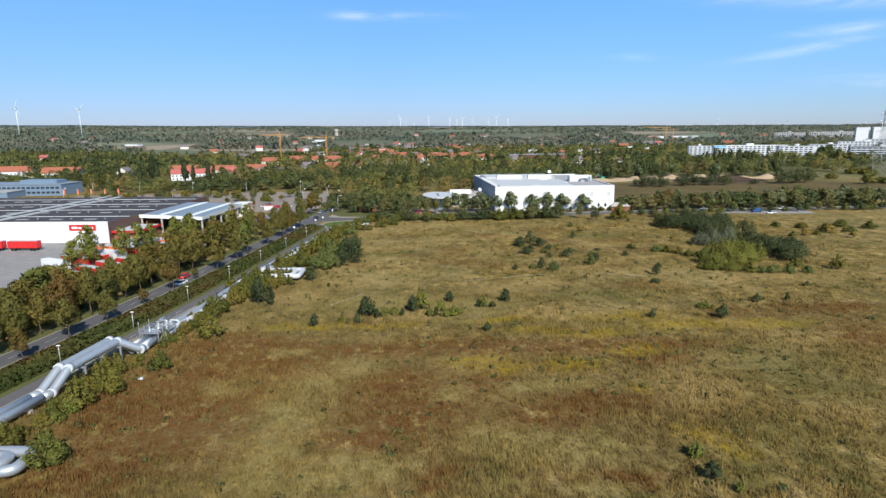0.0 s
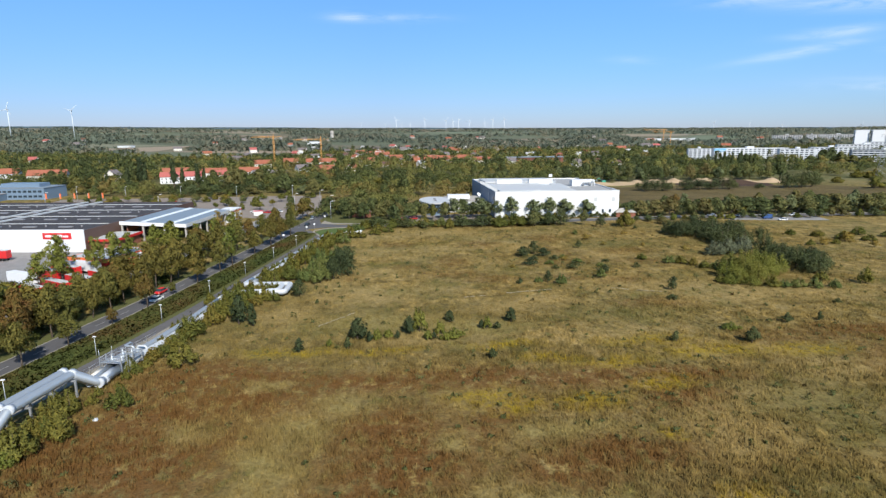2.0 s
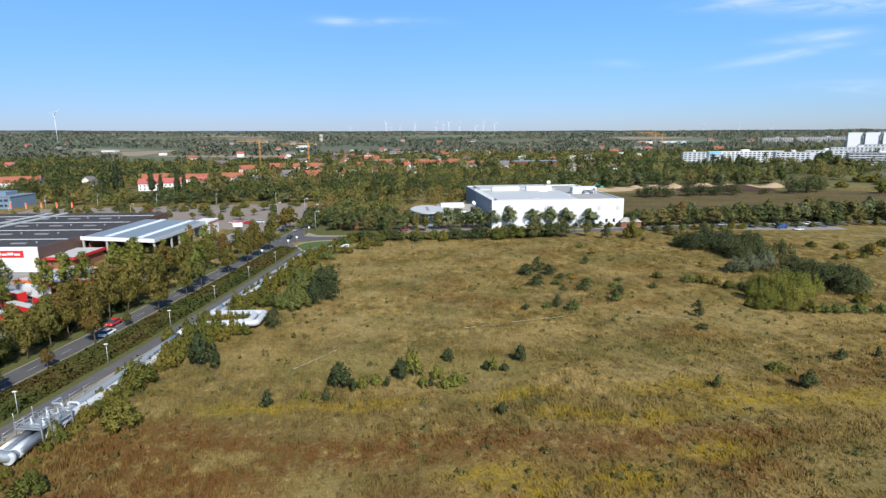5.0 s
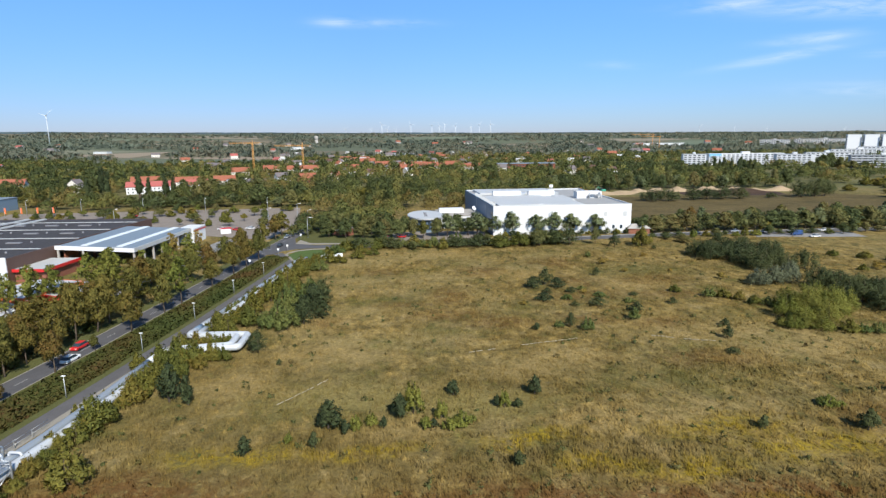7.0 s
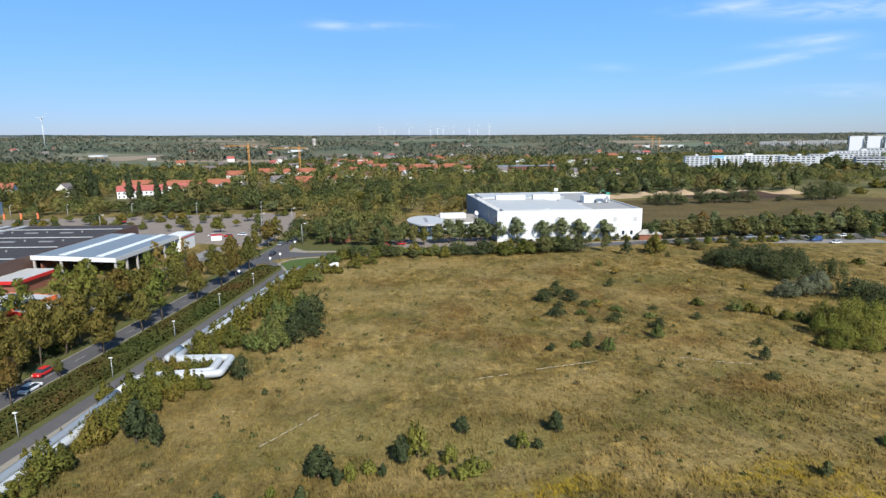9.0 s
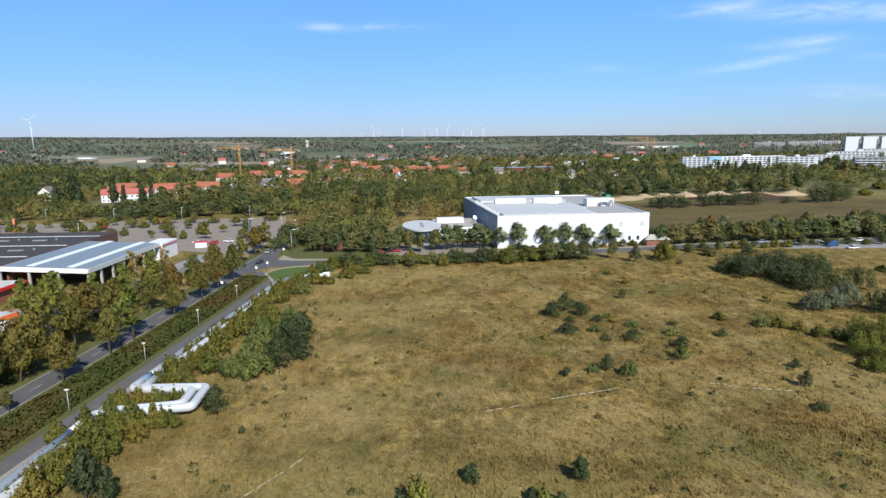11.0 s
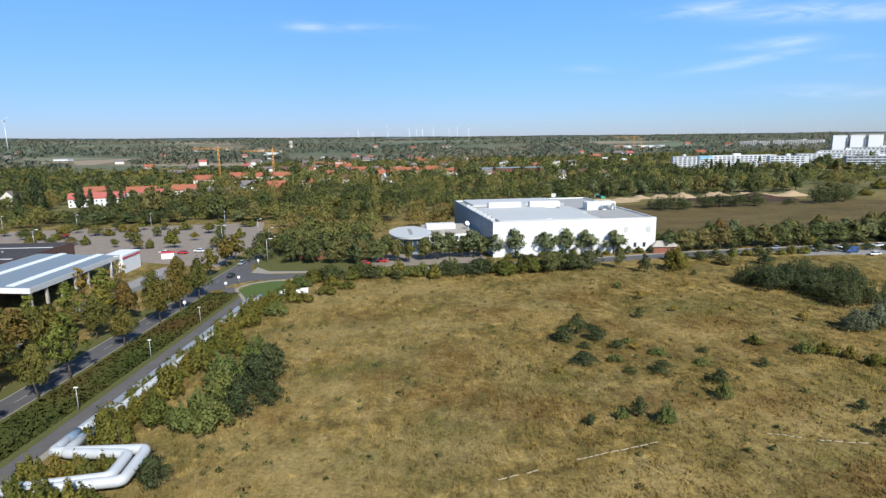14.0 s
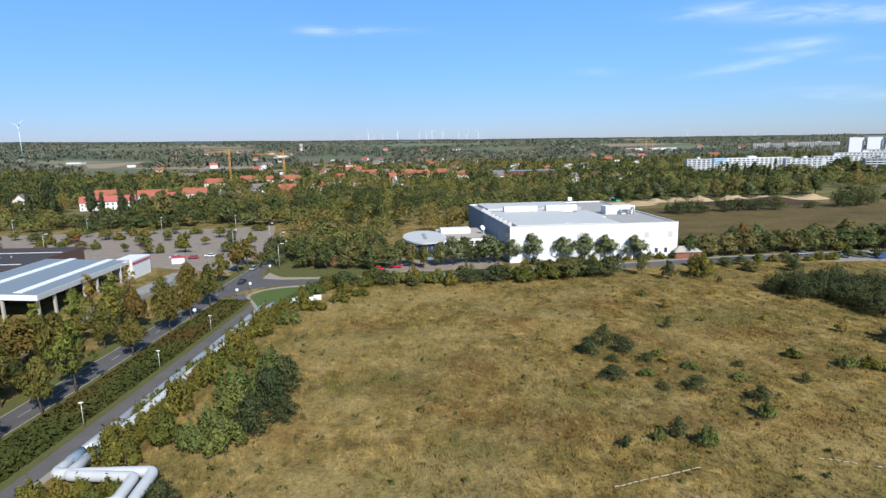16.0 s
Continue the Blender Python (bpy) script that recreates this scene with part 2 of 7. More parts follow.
GREEN_PATCHES = ((70, 96.8, 11.7, 7.7), (70.8, 86.6, 9.7, 5.4), (56.2, 72.6, 9.1, 5.5), (58.4, 148.3, 18.6, 5.5), (-12.7, 141.6, 13.2, 5), (19.6, 141.1, 11.8, 4), (45.4, 64.4, 6, 3.9), (58.3, 64.8, 5.3, 3.8), (-19, 65.2, 4.4, 2.5), (50.2, 211.6, 9.2, 7.5), (-0.8, 207.5, 8.8, 4.9),
                 (-9.8, 240, 9.8, 5.3), (60.7, 203.5, 6.5, 5.3), (14.8, 179.8, 10, 3.2), (31, 197.4, 6.1, 4.2), (60.2, 188.2, 5.7, 3.7), (10.4, 245.8, 8.8, 4.8), (84, 236, 16, 10), (92, 186, 10, 5))
GOLD_PATCHES = ((13.6, 103.8, 6.2, 3.7), (18.5, 99.2, 4.3, 2.4), (32.1, 100.8, 4.9, 3.2), (46.6, 106.4, 5.7, 3), (63.4, 121.5, 11.6, 3.1), (51.3, 128.9, 9.5, 3), (39.8, 89.2, 2.1, 1.5), (42, 117.6, 7.5, 2.1), (29.9, 120.5, 6.4, 2.2), (45.4, 70.1, 2, 4.4), (41.8, 72.6, 2, 1.9), (21, 129, 8, 2.4), (-25, 128, 10, 2.4), (-6, 127, 9, 2), (84, 121, 8, 3))
FIELD_PATCHES = ((((-12, 90, 64, 30),), 0.75, (0.150, 0.098, 0.036)), (((95, 100, 40, 40),), 0.5, DRY), (((-33, 136, 15, 26), (-22, 152, 18, 16), (-12, 126, 26, 9), (20, 150, 30, 9)), 0.6, (0.132, 0.104, 0.038)), (TAN_PATCHES, 0.6, TAN), (GREEN_PATCHES, 0.6, GREEN), (RUST_NEAR, 0.85, RUST), (RUST_FAR, 0.45, RUST),
                 (PALE_NEAR, 0.75, PALE), (PALE_FAR, 0.6, (0.262, 0.206, 0.088)), (GOLD_PATCHES, 0.75, GOLD))


def ground_material():
    m, n, l, b = shader("field_ground", 1.0)
    c, fine, pos = field_colour(n, l)
    # farther land: pasture, stubble and scrub, the farthest greyed with painted-in haze
    sep = n.new("ShaderNodeSeparateXYZ")
    l.new(pos, sep.inputs[0])
    vor = n.new("ShaderNodeTexVoronoi")
    vor.inputs["Scale"].default_value = 0.0028
    mp = n.new("ShaderNodeMapping")
    mp.inputs["Scale"].default_value = (0.6, 1.3, 0)
    l.new(pos, mp.inputs["Vector"])
    l.new(mp.outputs[0], vor.inputs["Vector"])
    s2 = n.new("ShaderNodeSeparateColor")
    l.new(vor.outputs["Color"], s2.inputs[0])
    far = ramp(n, l, s2.outputs[0], [(0.0, (0.100, 0.114, 0.076)), (0.35, (0.116, 0.132, 0.086)), (0.58, (0.140, 0.126, 0.086)), (0.72, (0.26, 0.21, 0.155)), (1.0, (0.13, 0.158, 0.105))])
    r = n.new("ShaderNodeMapRange")
    r.inputs["From Min"].default_value = 430
    r.inputs["From Max"].default_value = 520
    l.new(sep.outputs["Y"], r.inputs["Value"])
    r2 = n.new("ShaderNodeMapRange")
    r2.inputs["From Min"].default_value = 850
    r2.inputs["From Max"].default_value = 1250
    l.new(sep.outputs["Y"], r2.inputs["Value"])
    scrub = noise_at(n, l, 0.03, 6, coords="World", stretch=(1, 0.7, 0), rough=0.7)
    far = mixed(n, l, r2.outputs[0], ramp(n, l, scrub, [(0.35, (0.070, 0.078, 0.030)), (0.5, (0.120, 0.115, 0.048)), (0.65, (0.185, 0.155, 0.070))]), far)
    c = mixed(n, l, r.outputs[0], c, far)
    l.new(c, b.inputs["Base Color"])
    b.inputs["Specular IOR Level"].default_value = 0.1
    bumped(n, l, b, fine, 0.8, 0.4)
    return m


def grass_material():
    m, n, l, b = shader("dry_grass", 1.0)
    c, fine, pos = field_colour(n, l)
    g = n.new("ShaderNodeNewGeometry").outputs["Random Per Island"]
    c = mixed(n, l, 1.0, c, ramp(n, l, g, [(0.0, (0.92, 0.92, 0.90)), (1.0, (1.36, 1.34, 1.26))]), "MULTIPLY")
    l.new(c, b.inputs["Base Color"])
    b.inputs["Specular IOR Level"].default_value = 0.1
    tr = n.new("ShaderNodeBsdfTranslucent")
    l.new(c, tr.inputs["Color"])
    mx = n.new("ShaderNodeMixShader")
    mx.inputs[0].default_value = 0.3
    l.new(b.outputs[0], mx.inputs[1])
    l.new(tr.outputs[0], mx.inputs[2])
    l.new(mx.outputs[0], n["Material Output"].inputs["Surface"])
    return m


def leaf_material(name, stops, by_attribute=False):
    """Foliage: each leaf and each plant a little different; light shines through."""
    m, n, l, b = shader(name, 0.75)
    leaf = n.new("ShaderNodeNewGeometry").outputs["Random Per Island"]
    if by_attribute:
        a = n.new("ShaderNodeAttribute")
        a.attribute_name = "tone"
        tone = a.outputs["Fac"]
    else:
        tone = n.new("ShaderNodeObjectInfo").outputs["Random"]
    spray = noise_at(n, l, 0.55, 3, coords="World", rough=0.6)
    k = calc(n, l, "ADD", calc(n, l, "MULTIPLY", tone, 0.85 if by_attribute else 0.6), calc(n, l, "MULTIPLY", leaf, 0.05 if by_attribute else 0.20))
    k = calc(n, l, "ADD", k, calc(n, l, "MULTIPLY", calc(n, l, "SUBTRACT", spray, 0.28 if not by_attribute else 0.4), 0.5 if name not in ("wood_leaf", "hazed_far_leaf") else 0.15))
    c = ramp(n, l, k, stops)
    # the farthest leaves vary less: haze's low contrast put into their colour
    lo, hi = ((0.92, 0.92, 0.92), (1.08, 1.08, 1.08)) if name == "hazed_far_leaf" else ((0.82, 0.82, 0.81), (1.18, 1.18, 1.15)) if by_attribute else ((0.68, 0.68, 0.67), (1.3, 1.3, 1.25))
    c = mixed(n, l, 1.0, c, ramp(n, l, leaf, [(0.0, lo), (1.0, hi)]), "MULTIPLY")
    l.new(c, b.inputs["Base Color"])
    b.inputs["Specular IOR Level"].default_value = 0.2
    tr = n.new("ShaderNodeBsdfTranslucent")
    l.new(c, tr.inputs["Color"])
    mx = n.new("ShaderNodeMixShader")
    mx.inputs[0].default_value = 0.28
    l.new(b.outputs[0], mx.inputs[1])
    l.new(tr.outputs[0], mx.inputs[2])
    l.new(mx.outputs[0], n["Material Output"].inputs["Surface"])
    return m


def asphalt_material(name, colour):
    m, n, l, b = shader(name, 0.9)
    fine = noise_at(n, l, 9, 5)
    big = noise_at(n, l, 0.22, 5, rough=0.7)
    c = ramp(n, l, fine, [(0.3, tuple(x * 0.8 for x in colour)), (0.7, tuple(x * 1.2 for x in colour))])
    c = mixed(n, l, ramp(n, l, big, [(0.4, (0, 0, 0)), (0.7, (0.6, 0.6, 0.6))]), c, tuple(x * 1.5 for x in colour))
    l.new(c, b.inputs["Base Color"])
    bumped(n, l, b, fine, 0.2, 0.02)
    return m


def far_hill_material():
    m, n, l, b = shader("hazed_forest", 1.0)
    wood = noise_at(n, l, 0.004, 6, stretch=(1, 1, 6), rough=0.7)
    # blue of the distance haze put into the forest's base colour
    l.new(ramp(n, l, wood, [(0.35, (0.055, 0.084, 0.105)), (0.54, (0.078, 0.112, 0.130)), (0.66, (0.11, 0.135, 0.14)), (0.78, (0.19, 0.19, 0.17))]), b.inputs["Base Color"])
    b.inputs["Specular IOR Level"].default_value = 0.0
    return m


M = {
    "ground": ground_material(),
    "grass": grass_material(),
    "lawn": plain("lawn", (0.075, 0.112, 0.032), 1.0, vary=0.3, scale=2),
    "verge": plain("verge_grass", (0.100, 0.104, 0.036), 1.0, vary=0.35, scale=1.2, stain=0.5),
    "asphalt": asphalt_material("road_asphalt", (0.070, 0.069, 0.073)),
    "path": asphalt_material("path_asphalt", (0.084, 0.080, 0.080)),
    "lot": asphalt_material("lot_paving", (0.190, 0.160, 0.132)),
    "yard": asphalt_material("yard_concrete", (0.20, 0.195, 0.19)),
    "kerb": plain("kerb_concrete", (0.27, 0.25, 0.21), 0.9, vary=0.2),
    "line": plain("road_paint", (0.36, 0.36, 0.35), 0.7, vary=0.15, stain=0.4),
    "sand": plain("sand_heap", (0.36, 0.27, 0.17), 1.0, vary=0.2, scale=0.5, bump=0.4),
    "soil": plain("dark_soil", (0.058, 0.038, 0.028), 1.0, vary=0.35, scale=0.6, bump=0.6),
    "bark": plain("bark", (0.10, 0.078, 0.058), 0.95, vary=0.35, scale=3, bump=0.5),
    "dark_leaf": leaf_material("dark_leaf", [(0.0, (0.038, 0.056, 0.026)), (0.5, (0.066, 0.084, 0.034)), (1.0, (0.110, 0.118, 0.042))]),
    "light_leaf": leaf_material("light_leaf", [(0.0, (0.118, 0.146, 0.028)), (0.6, (0.172, 0.182, 0.036)), (1.0, (0.212, 0.198, 0.042))]),
    "bush_leaf": leaf_material("bush_leaf", [(0.0, (0.078, 0.098, 0.024)), (0.35, (0.124, 0.132, 0.028)), (0.75, (0.180, 0.158, 0.032)), (1.0, (0.205, 0.126, 0.032))]),
    "avenue_leaf": leaf_material("avenue_leaf", [(0.0, (0.078, 0.086, 0.024)), (0.3, (0.120, 0.118, 0.028)), (0.6, (0.155, 0.126, 0.029)), (0.82, (0.150, 0.094, 0.027)), (1.0, (0.145, 0.066, 0.023))]),
    "hall_leaf": leaf_material("hall_leaf", [(0.0, (0.048, 0.070, 0.030)), (0.45, (0.098, 0.116, 0.040)), (0.75, (0.160, 0.148, 0.052)), (1.0, (0.165, 0.112, 0.048))]),
    "mid_leaf": leaf_material("mid_leaf", [(0.0, (0.085, 0.122, 0.036)), (0.5, (0.130, 0.160, 0.046)), (1.0, (0.185, 0.190, 0.054))]),
    "street_leaf": leaf_material("street_leaf", [(0.0, (0.110, 0.140, 0.066)), (0.6, (0.150, 0.176, 0.082)), (1.0, (0.190, 0.200, 0.094))]),
    "silver_leaf": leaf_material("silver_leaf", [(0.0, (0.120, 0.138, 0.082)), (1.0, (0.155, 0.172, 0.105))]),
    "olive_leaf": leaf_material("olive_leaf", [(0.0, (0.202, 0.168, 0.041)), (1.0, (0.295, 0.196, 0.041))]),
    "hedge_leaf": leaf_material("hedge_leaf", [(0.0, (0.046, 0.064, 0.017)), (0.5, (0.072, 0.082, 0.021)), (0.8, (0.090, 0.072, 0.022)), (1.0, (0.098, 0.050, 0.020))], True),
    "wood_leaf": leaf_material("wood_leaf", [(0.0, (0.046, 0.062, 0.024)), (0.3, (0.106, 0.122, 0.036)), (0.55, (0.178, 0.172, 0.050)), (0.8, (0.200, 0.168, 0.050)), (1.0, (0.195, 0.124, 0.046))], True),
    "weed_leaf": leaf_material("weed_leaf", [(0.0, (0.085, 0.102, 0.036)), (0.4, (0.120, 0.128, 0.042)), (0.75, (0.165, 0.140, 0.046)), (1.0, (0.140, 0.085, 0.034))], True),
    # leaves of the far woods, paler and bluer: distance haze in the base colour
    "hazed_far_leaf": leaf_material("hazed_far_leaf", [(0.0, (0.078, 0.102, 0.080)), (0.4, (0.110, 0.130, 0.094)), (0.75, (0.158, 0.156, 0.106)), (1.0, (0.195, 0.170, 0.116))], True),
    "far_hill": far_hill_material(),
    "white_wall": plain("white_cladding", (0.66, 0.675, 0.685), 0.55, vary=0.03, scale=0.4, stain=0.08),
    # blue-grey panels; also gives the hall's sunless side its shade colour
    "grey_wall": plain("grey_cladding", (0.15, 0.215, 0.29), 0.5, vary=0.06, stain=0.1),
    "grey_roof": plain("membrane_roof", (0.33, 0.335, 0.335), 0.85, vary=0.06, scale=0.4, stain=0.25),
    "light_roof": plain("light_metal_roof", (0.47, 0.48, 0.475), 0.5, vary=0.05, scale=0.4, stain=0.12),
    "dark_roof": plain("bitumen_roof", (0.06, 0.058, 0.062), 0.9, vary=0.25, scale=0.3, stain=0.3),
    "blue_roof": plain("blue_grey_sheet", (0.19, 0.228, 0.26), 0.45, vary=0.08, stain=0.15),
    "skylight": plain("skylight_plastic", (0.72, 0.75, 0.76), 0.4, vary=0.05),
    "red": plain("red_paint", (0.55, 0.022, 0.022), 0.45, vary=0.08),
    "orange": plain("orange_paint", (0.72, 0.16, 0.05), 0.5, vary=0.08),
    "yellow": plain("crane_paint", (0.60, 0.30, 0.08), 0.5, vary=0.08),
    "green_paint": plain("green_paint", (0.04, 0.30, 0.20), 0.5, vary=0.1),
    "blue_paint": plain("blue_panel", (0.16, 0.42, 0.66), 0.5, vary=0.08),
    "steel": plain("galvanised_steel", (0.45, 0.47, 0.49), 0.45, 0.6, vary=0.12, stain=0.2),
    "pipe": plain("pipe_cladding", (0.46, 0.50, 0.53), 0.42, 0.55, vary=0.08, stain=0.25),
    "collar": plain("pipe_collar", (0.52, 0.55, 0.58), 0.45, 0.1, vary=0.08, stain=0.3),
    "concrete": plain("concrete", (0.38, 0.36, 0.33), 0.9, vary=0.15, stain=0.3),
    "brick": plain("brick_red", (0.24, 0.10, 0.065), 0.9, vary=0.25, scale=3),
    "brown_panel": plain("brown_panel", (0.10, 0.055, 0.04), 0.6, vary=0.15),
    "glass": plain("window_glass", (0.035, 0.05, 0.065), 0.12, vary=0.1),
    "roof_tile": plain("clay_tiles", (0.30, 0.10, 0.055), 0.8, vary=0.22, scale=1.2, stain=0.3),
    "pink_tile": plain("pink_tiles", (0.36, 0.10, 0.085), 0.75, vary=0.12),
    "dark_tile": plain("slate_tiles", (0.15, 0.13, 0.13), 0.8, vary=0.2),
    "render": plain("wall_render", (0.66, 0.63, 0.56), 0.9, vary=0.06, stain=0.15),
    "slab_wall": plain("panel_concrete", (0.62, 0.64, 0.66), 0.8, vary=0.05, scale=0.3, stain=0.15),
    "slab_dark": plain("panel_grey", (0.26, 0.28, 0.30), 0.8, vary=0.08, stain=0.15),
    "rubber": plain("tyre_rubber", (0.02, 0.02, 0.02), 0.9),
    "car_white": plain("car_paint_white", (0.75, 0.76, 0.77), 0.25, vary=0.02),
    "car_dark": plain("car_paint_dark", (0.03, 0.035, 0.045), 0.25, vary=0.05),
    "car_blue": plain("car_paint_blue", (0.03, 0.07, 0.19), 0.3, vary=0.04),
    "car_silver": plain("car_paint_silver", (0.42, 0.44, 0.46), 0.3, 0.5, vary=0.03),
    "lamp_head": plain("lamp_glass", (0.75, 0.75, 0.72), 0.4, vary=0.03),
    # turbine white dulled towards blue, with the distance haze in the colour
    "turbine": plain("turbine_haze_white", (0.60, 0.65, 0.70), 0.6, vary=0.03),
    "roof_light": plain("weathered_roof_light", (0.20, 0.20, 0.21), 0.6, vary=0.1),
    "hose": plain("pale_line", (0.36, 0.32, 0.22), 0.9, vary=0.25, scale=1.0, stain=0.4),
}


# ---- mesh helpers ----
def mesh_of(name, verts, faces, material, smooth=False):
    me = bpy.data.meshes.new(name)
    me.from_pydata([tuple(v) for v in verts], [], [tuple(f) for f in faces])
    me.materials.append(material)
    if smooth:
        me.polygons.foreach_set("use_smooth", [True] * len(me.polygons))
    me.update()
    return me


def quads_mesh(name, v, material, tone=None, soft=None):
    """A mesh of loose faces: v has the shape (count, corners, 3); soft: a shading normal for each face."""
    cnt, k = v.shape[0], v.shape[1]
    me = bpy.data.meshes.new(name)
    me.vertices.add(cnt * k)
    me.vertices.foreach_set("co", v.reshape(-1).astype(np.float32))
    me.loops.add(cnt * k)
    me.loops.foreach_set("vertex_index", np.arange(cnt * k, dtype=np.int32))
    me.polygons.add(cnt)
    me.polygons.foreach_set("loop_start", np.arange(0, cnt * k, k, dtype=np.int32))
    me.polygons.foreach_set("loop_total", np.full(cnt, k, dtype=np.int32))
    me.materials.append(material)
    if tone is not None:
        a = me.attributes.new("tone", "FLOAT", "POINT")
        a.data.foreach_set("value", np.repeat(tone, k).astype(np.float32))
    if soft is not None:
        a = me.attributes.new("custom_normal", "FLOAT_VECTOR", "POINT")
        a.data.foreach_set("vector", np.repeat(soft, k, axis=0).reshape(-1).astype(np.float32))
    me.update(calc_edges=True)
    return me


def thing(name, m=None, label="", category="", group="", kind=""):
    ob = new(name)
    ob.empty_display_size = 0.3
    if m is not None:
        ob.matrix_basis = m
    return tagged(ob, label, category, group, kind)


def part(name, bm, material, parent, label=""):
    """Links a bmesh, or a finished mesh, as one mesh object under its thing."""
    if isinstance(bm, bpy.types.Mesh):
        me = bm
    else:
        me = bpy.data.meshes.new(name)
        bm.to_mesh(me)
        bm.free()
        me.materials.append(material)
    ob = new(name, me)
    ob.parent = parent
    return tagged(ob, label)


def box(bm, x0, x1, y0, y1, z0, z1, bevel=0.0):
    geo = bmesh.ops.create_cube(bm, size=1.0)
    for v in geo["verts"]:
        v.co = Vector(((x0 + x1) / 2 + v.co.x * (x1 - x0), (y0 + y1) / 2 + v.co.y * (y1 - y0), (z0 + z1) / 2 + v.co.z * (z1 - z0)))
    if bevel:
        bmesh.ops.bevel(bm, geom=[e for e in bm.edges if e.verts[0] in geo["verts"]], offset=bevel, segments=2, affect="EDGES", profile=0.5)
    return bm


def boxed(*dims, bevel=0.0):
    return box(bmesh.new(), *dims, bevel=bevel)


def tube(bm, pts, radii, seg=8, caps=True):
    """A round tube along points, mitred at the bends."""
    pts = [Vector(p) for p in pts]
    if isinstance(radii, (int, float)):
        radii = [radii] * len(pts)
    rings, ref = [], None
    for i, p in enumerate(pts):
        a = (p - pts[i - 1]).normalized() if i else None
        b = (pts[i + 1] - p).normalized() if i < len(pts) - 1 else None
        d = ((a or b) + (b or a)).normalized()
        stretch = 1.0 / max(0.5, d.dot(b or a))
        if ref is None:
            ref = Vector((0, 0, 1)) if abs(d.z) < 0.9 else Vector((1, 0, 0))
        u = d.cross(ref).normalized()
        w = u.cross(d).normalized()
        ref = w
        rings.append([bm.verts.new(p + (u * math.cos(t) + w * math.sin(t)) * radii[i] * (stretch if i not in (0, len(pts) - 1) else 1)) for t in (2 * math.pi * k / seg for k in range(seg))])
    for r0, r1 in zip(rings, rings[1:]):
        for k in range(seg):
            f = bm.faces.new((r0[k], r0[(k + 1) % seg], r1[(k + 1) % seg], r1[k]))
            f.smooth = True
    if caps:
        bm.faces.new(rings[0][::-1])
        bm.faces.new(rings[-1])
    return bm


def bend(pts, r=0.8, n=4):
    """Rounds the corners of a line of points."""
    pts = [Vector(p) for p in pts]
    out = [pts[0]]
    for a, b, c in zip(pts, pts[1:], pts[2:]):
        u, w = (a - b), (c - b)
        k = min(r, u.length * 0.45, w.length * 0.45)
        p0, p1 = b + u.normalized() * k, b + w.normalized() * k
        out += [p0.lerp(b, i / n).lerp(b.lerp(p1, i / n), i / n) for i in range(n + 1)]
    return out + [pts[-1]]


def prism(bm, outline, z0, z1):
    """An upright block over a plan outline (counter-clockwise)."""
    lo = [bm.verts.new((x, y, z0)) for x, y in outline]
    hi = [bm.verts.new((x, y, z1)) for x, y in outline]
    bm.faces.new(lo[::-1])
    bm.faces.new(hi)
    for i in range(len(lo)):
        j = (i + 1) % len(lo)
        bm.faces.new((lo[i], lo[j], hi[j], hi[i]))
    return bm


def ribbon(line_l, line_r, z0, z1):
    """A strip of road with thickness between two lines of plan points."""
    bm = bmesh.new()
    rows = []
    for (xl, yl), (xr, yr) in zip(line_l, line_r):
        rows.append([bm.verts.new(p) for p in ((xl, yl, z1), (xr, yr, z1), (xr, yr, z0), (xl, yl, z0))])
    for a, b in zip(rows, rows[1:]):
        for k in range(4):
            j = (k + 1) % 4
            bm.faces.new((a[k], a[j], b[j], b[k]))
    bm.faces.new(rows[0][::-1])
    bm.faces.new(rows[-1])
    bmesh.ops.recalc_face_normals(bm, faces=bm.faces)
    return bm


def setting(name, bm, material, label, category):
    me = bpy.data.meshes.new(name)
    bm.to_mesh(me)
    bm.free()
    me.materials.append(material)
    return tagged(new(name, me), label, category, kind="structure")


# ---- the lie of the roads ----
_fit = np.polyfit((40, 108, 131, 151, 174, 197, 222, 246, 275), (-84, -66.5, -61.6, -57.6, -53.4, -49.7, -46, -42.2, -38), 3)


def path_x(y):
    """The cycle path's middle at y."""
    if y > 270:
        return float(np.polyval(_fit, 270)) + (y - 270) * 0.145
    if y < 60:
        return float(np.polyval(_fit, 60)) + (y - 60) * 0.27
    return float(np.polyval(_fit, y))


def along(offset, y0, y1, step=4.0):
    return [(path_x(y) + offset, y) for y in np.linspace(y0, y1, max(2, int(abs(y1 - y0) / step)))]


def cross_y(x):
    """The cross road's middle at x."""
    t = max(0.0, min(1.0, (x - 30) / 120))
    return 297.5 + 8.0 * t * t * (3 - 2 * t)


# ---- ground and roads ----
def skyline(a):
    """Height of the wooded horizon in the direction a, from straight ahead."""
    return 80 - 26 * max(-1.0, min(1.0, a / 0.65))


def land(x, y):
    """Height of the land: flat at first, then rising very gently to the horizon."""
    d = math.hypot(x, y - 60)
    t = max(0.0, min(1.0, (d - 1350) / 2800))
    return 0.86 * skyline(math.atan2(x, y - 60)) * t * t * (3 - 2 * t) if y > 0 else 0.0


def ground():
    bm = bmesh.new()
    bmesh.ops.create_grid(bm, x_segments=90, y_segments=90, size=5200)
    for v in bm.verts:
        v.co.z = land(v.co.x, v.co.y)
    setting("ground", bm, M["ground"], "dry waste field of straw grass running out to farmland", "ground")


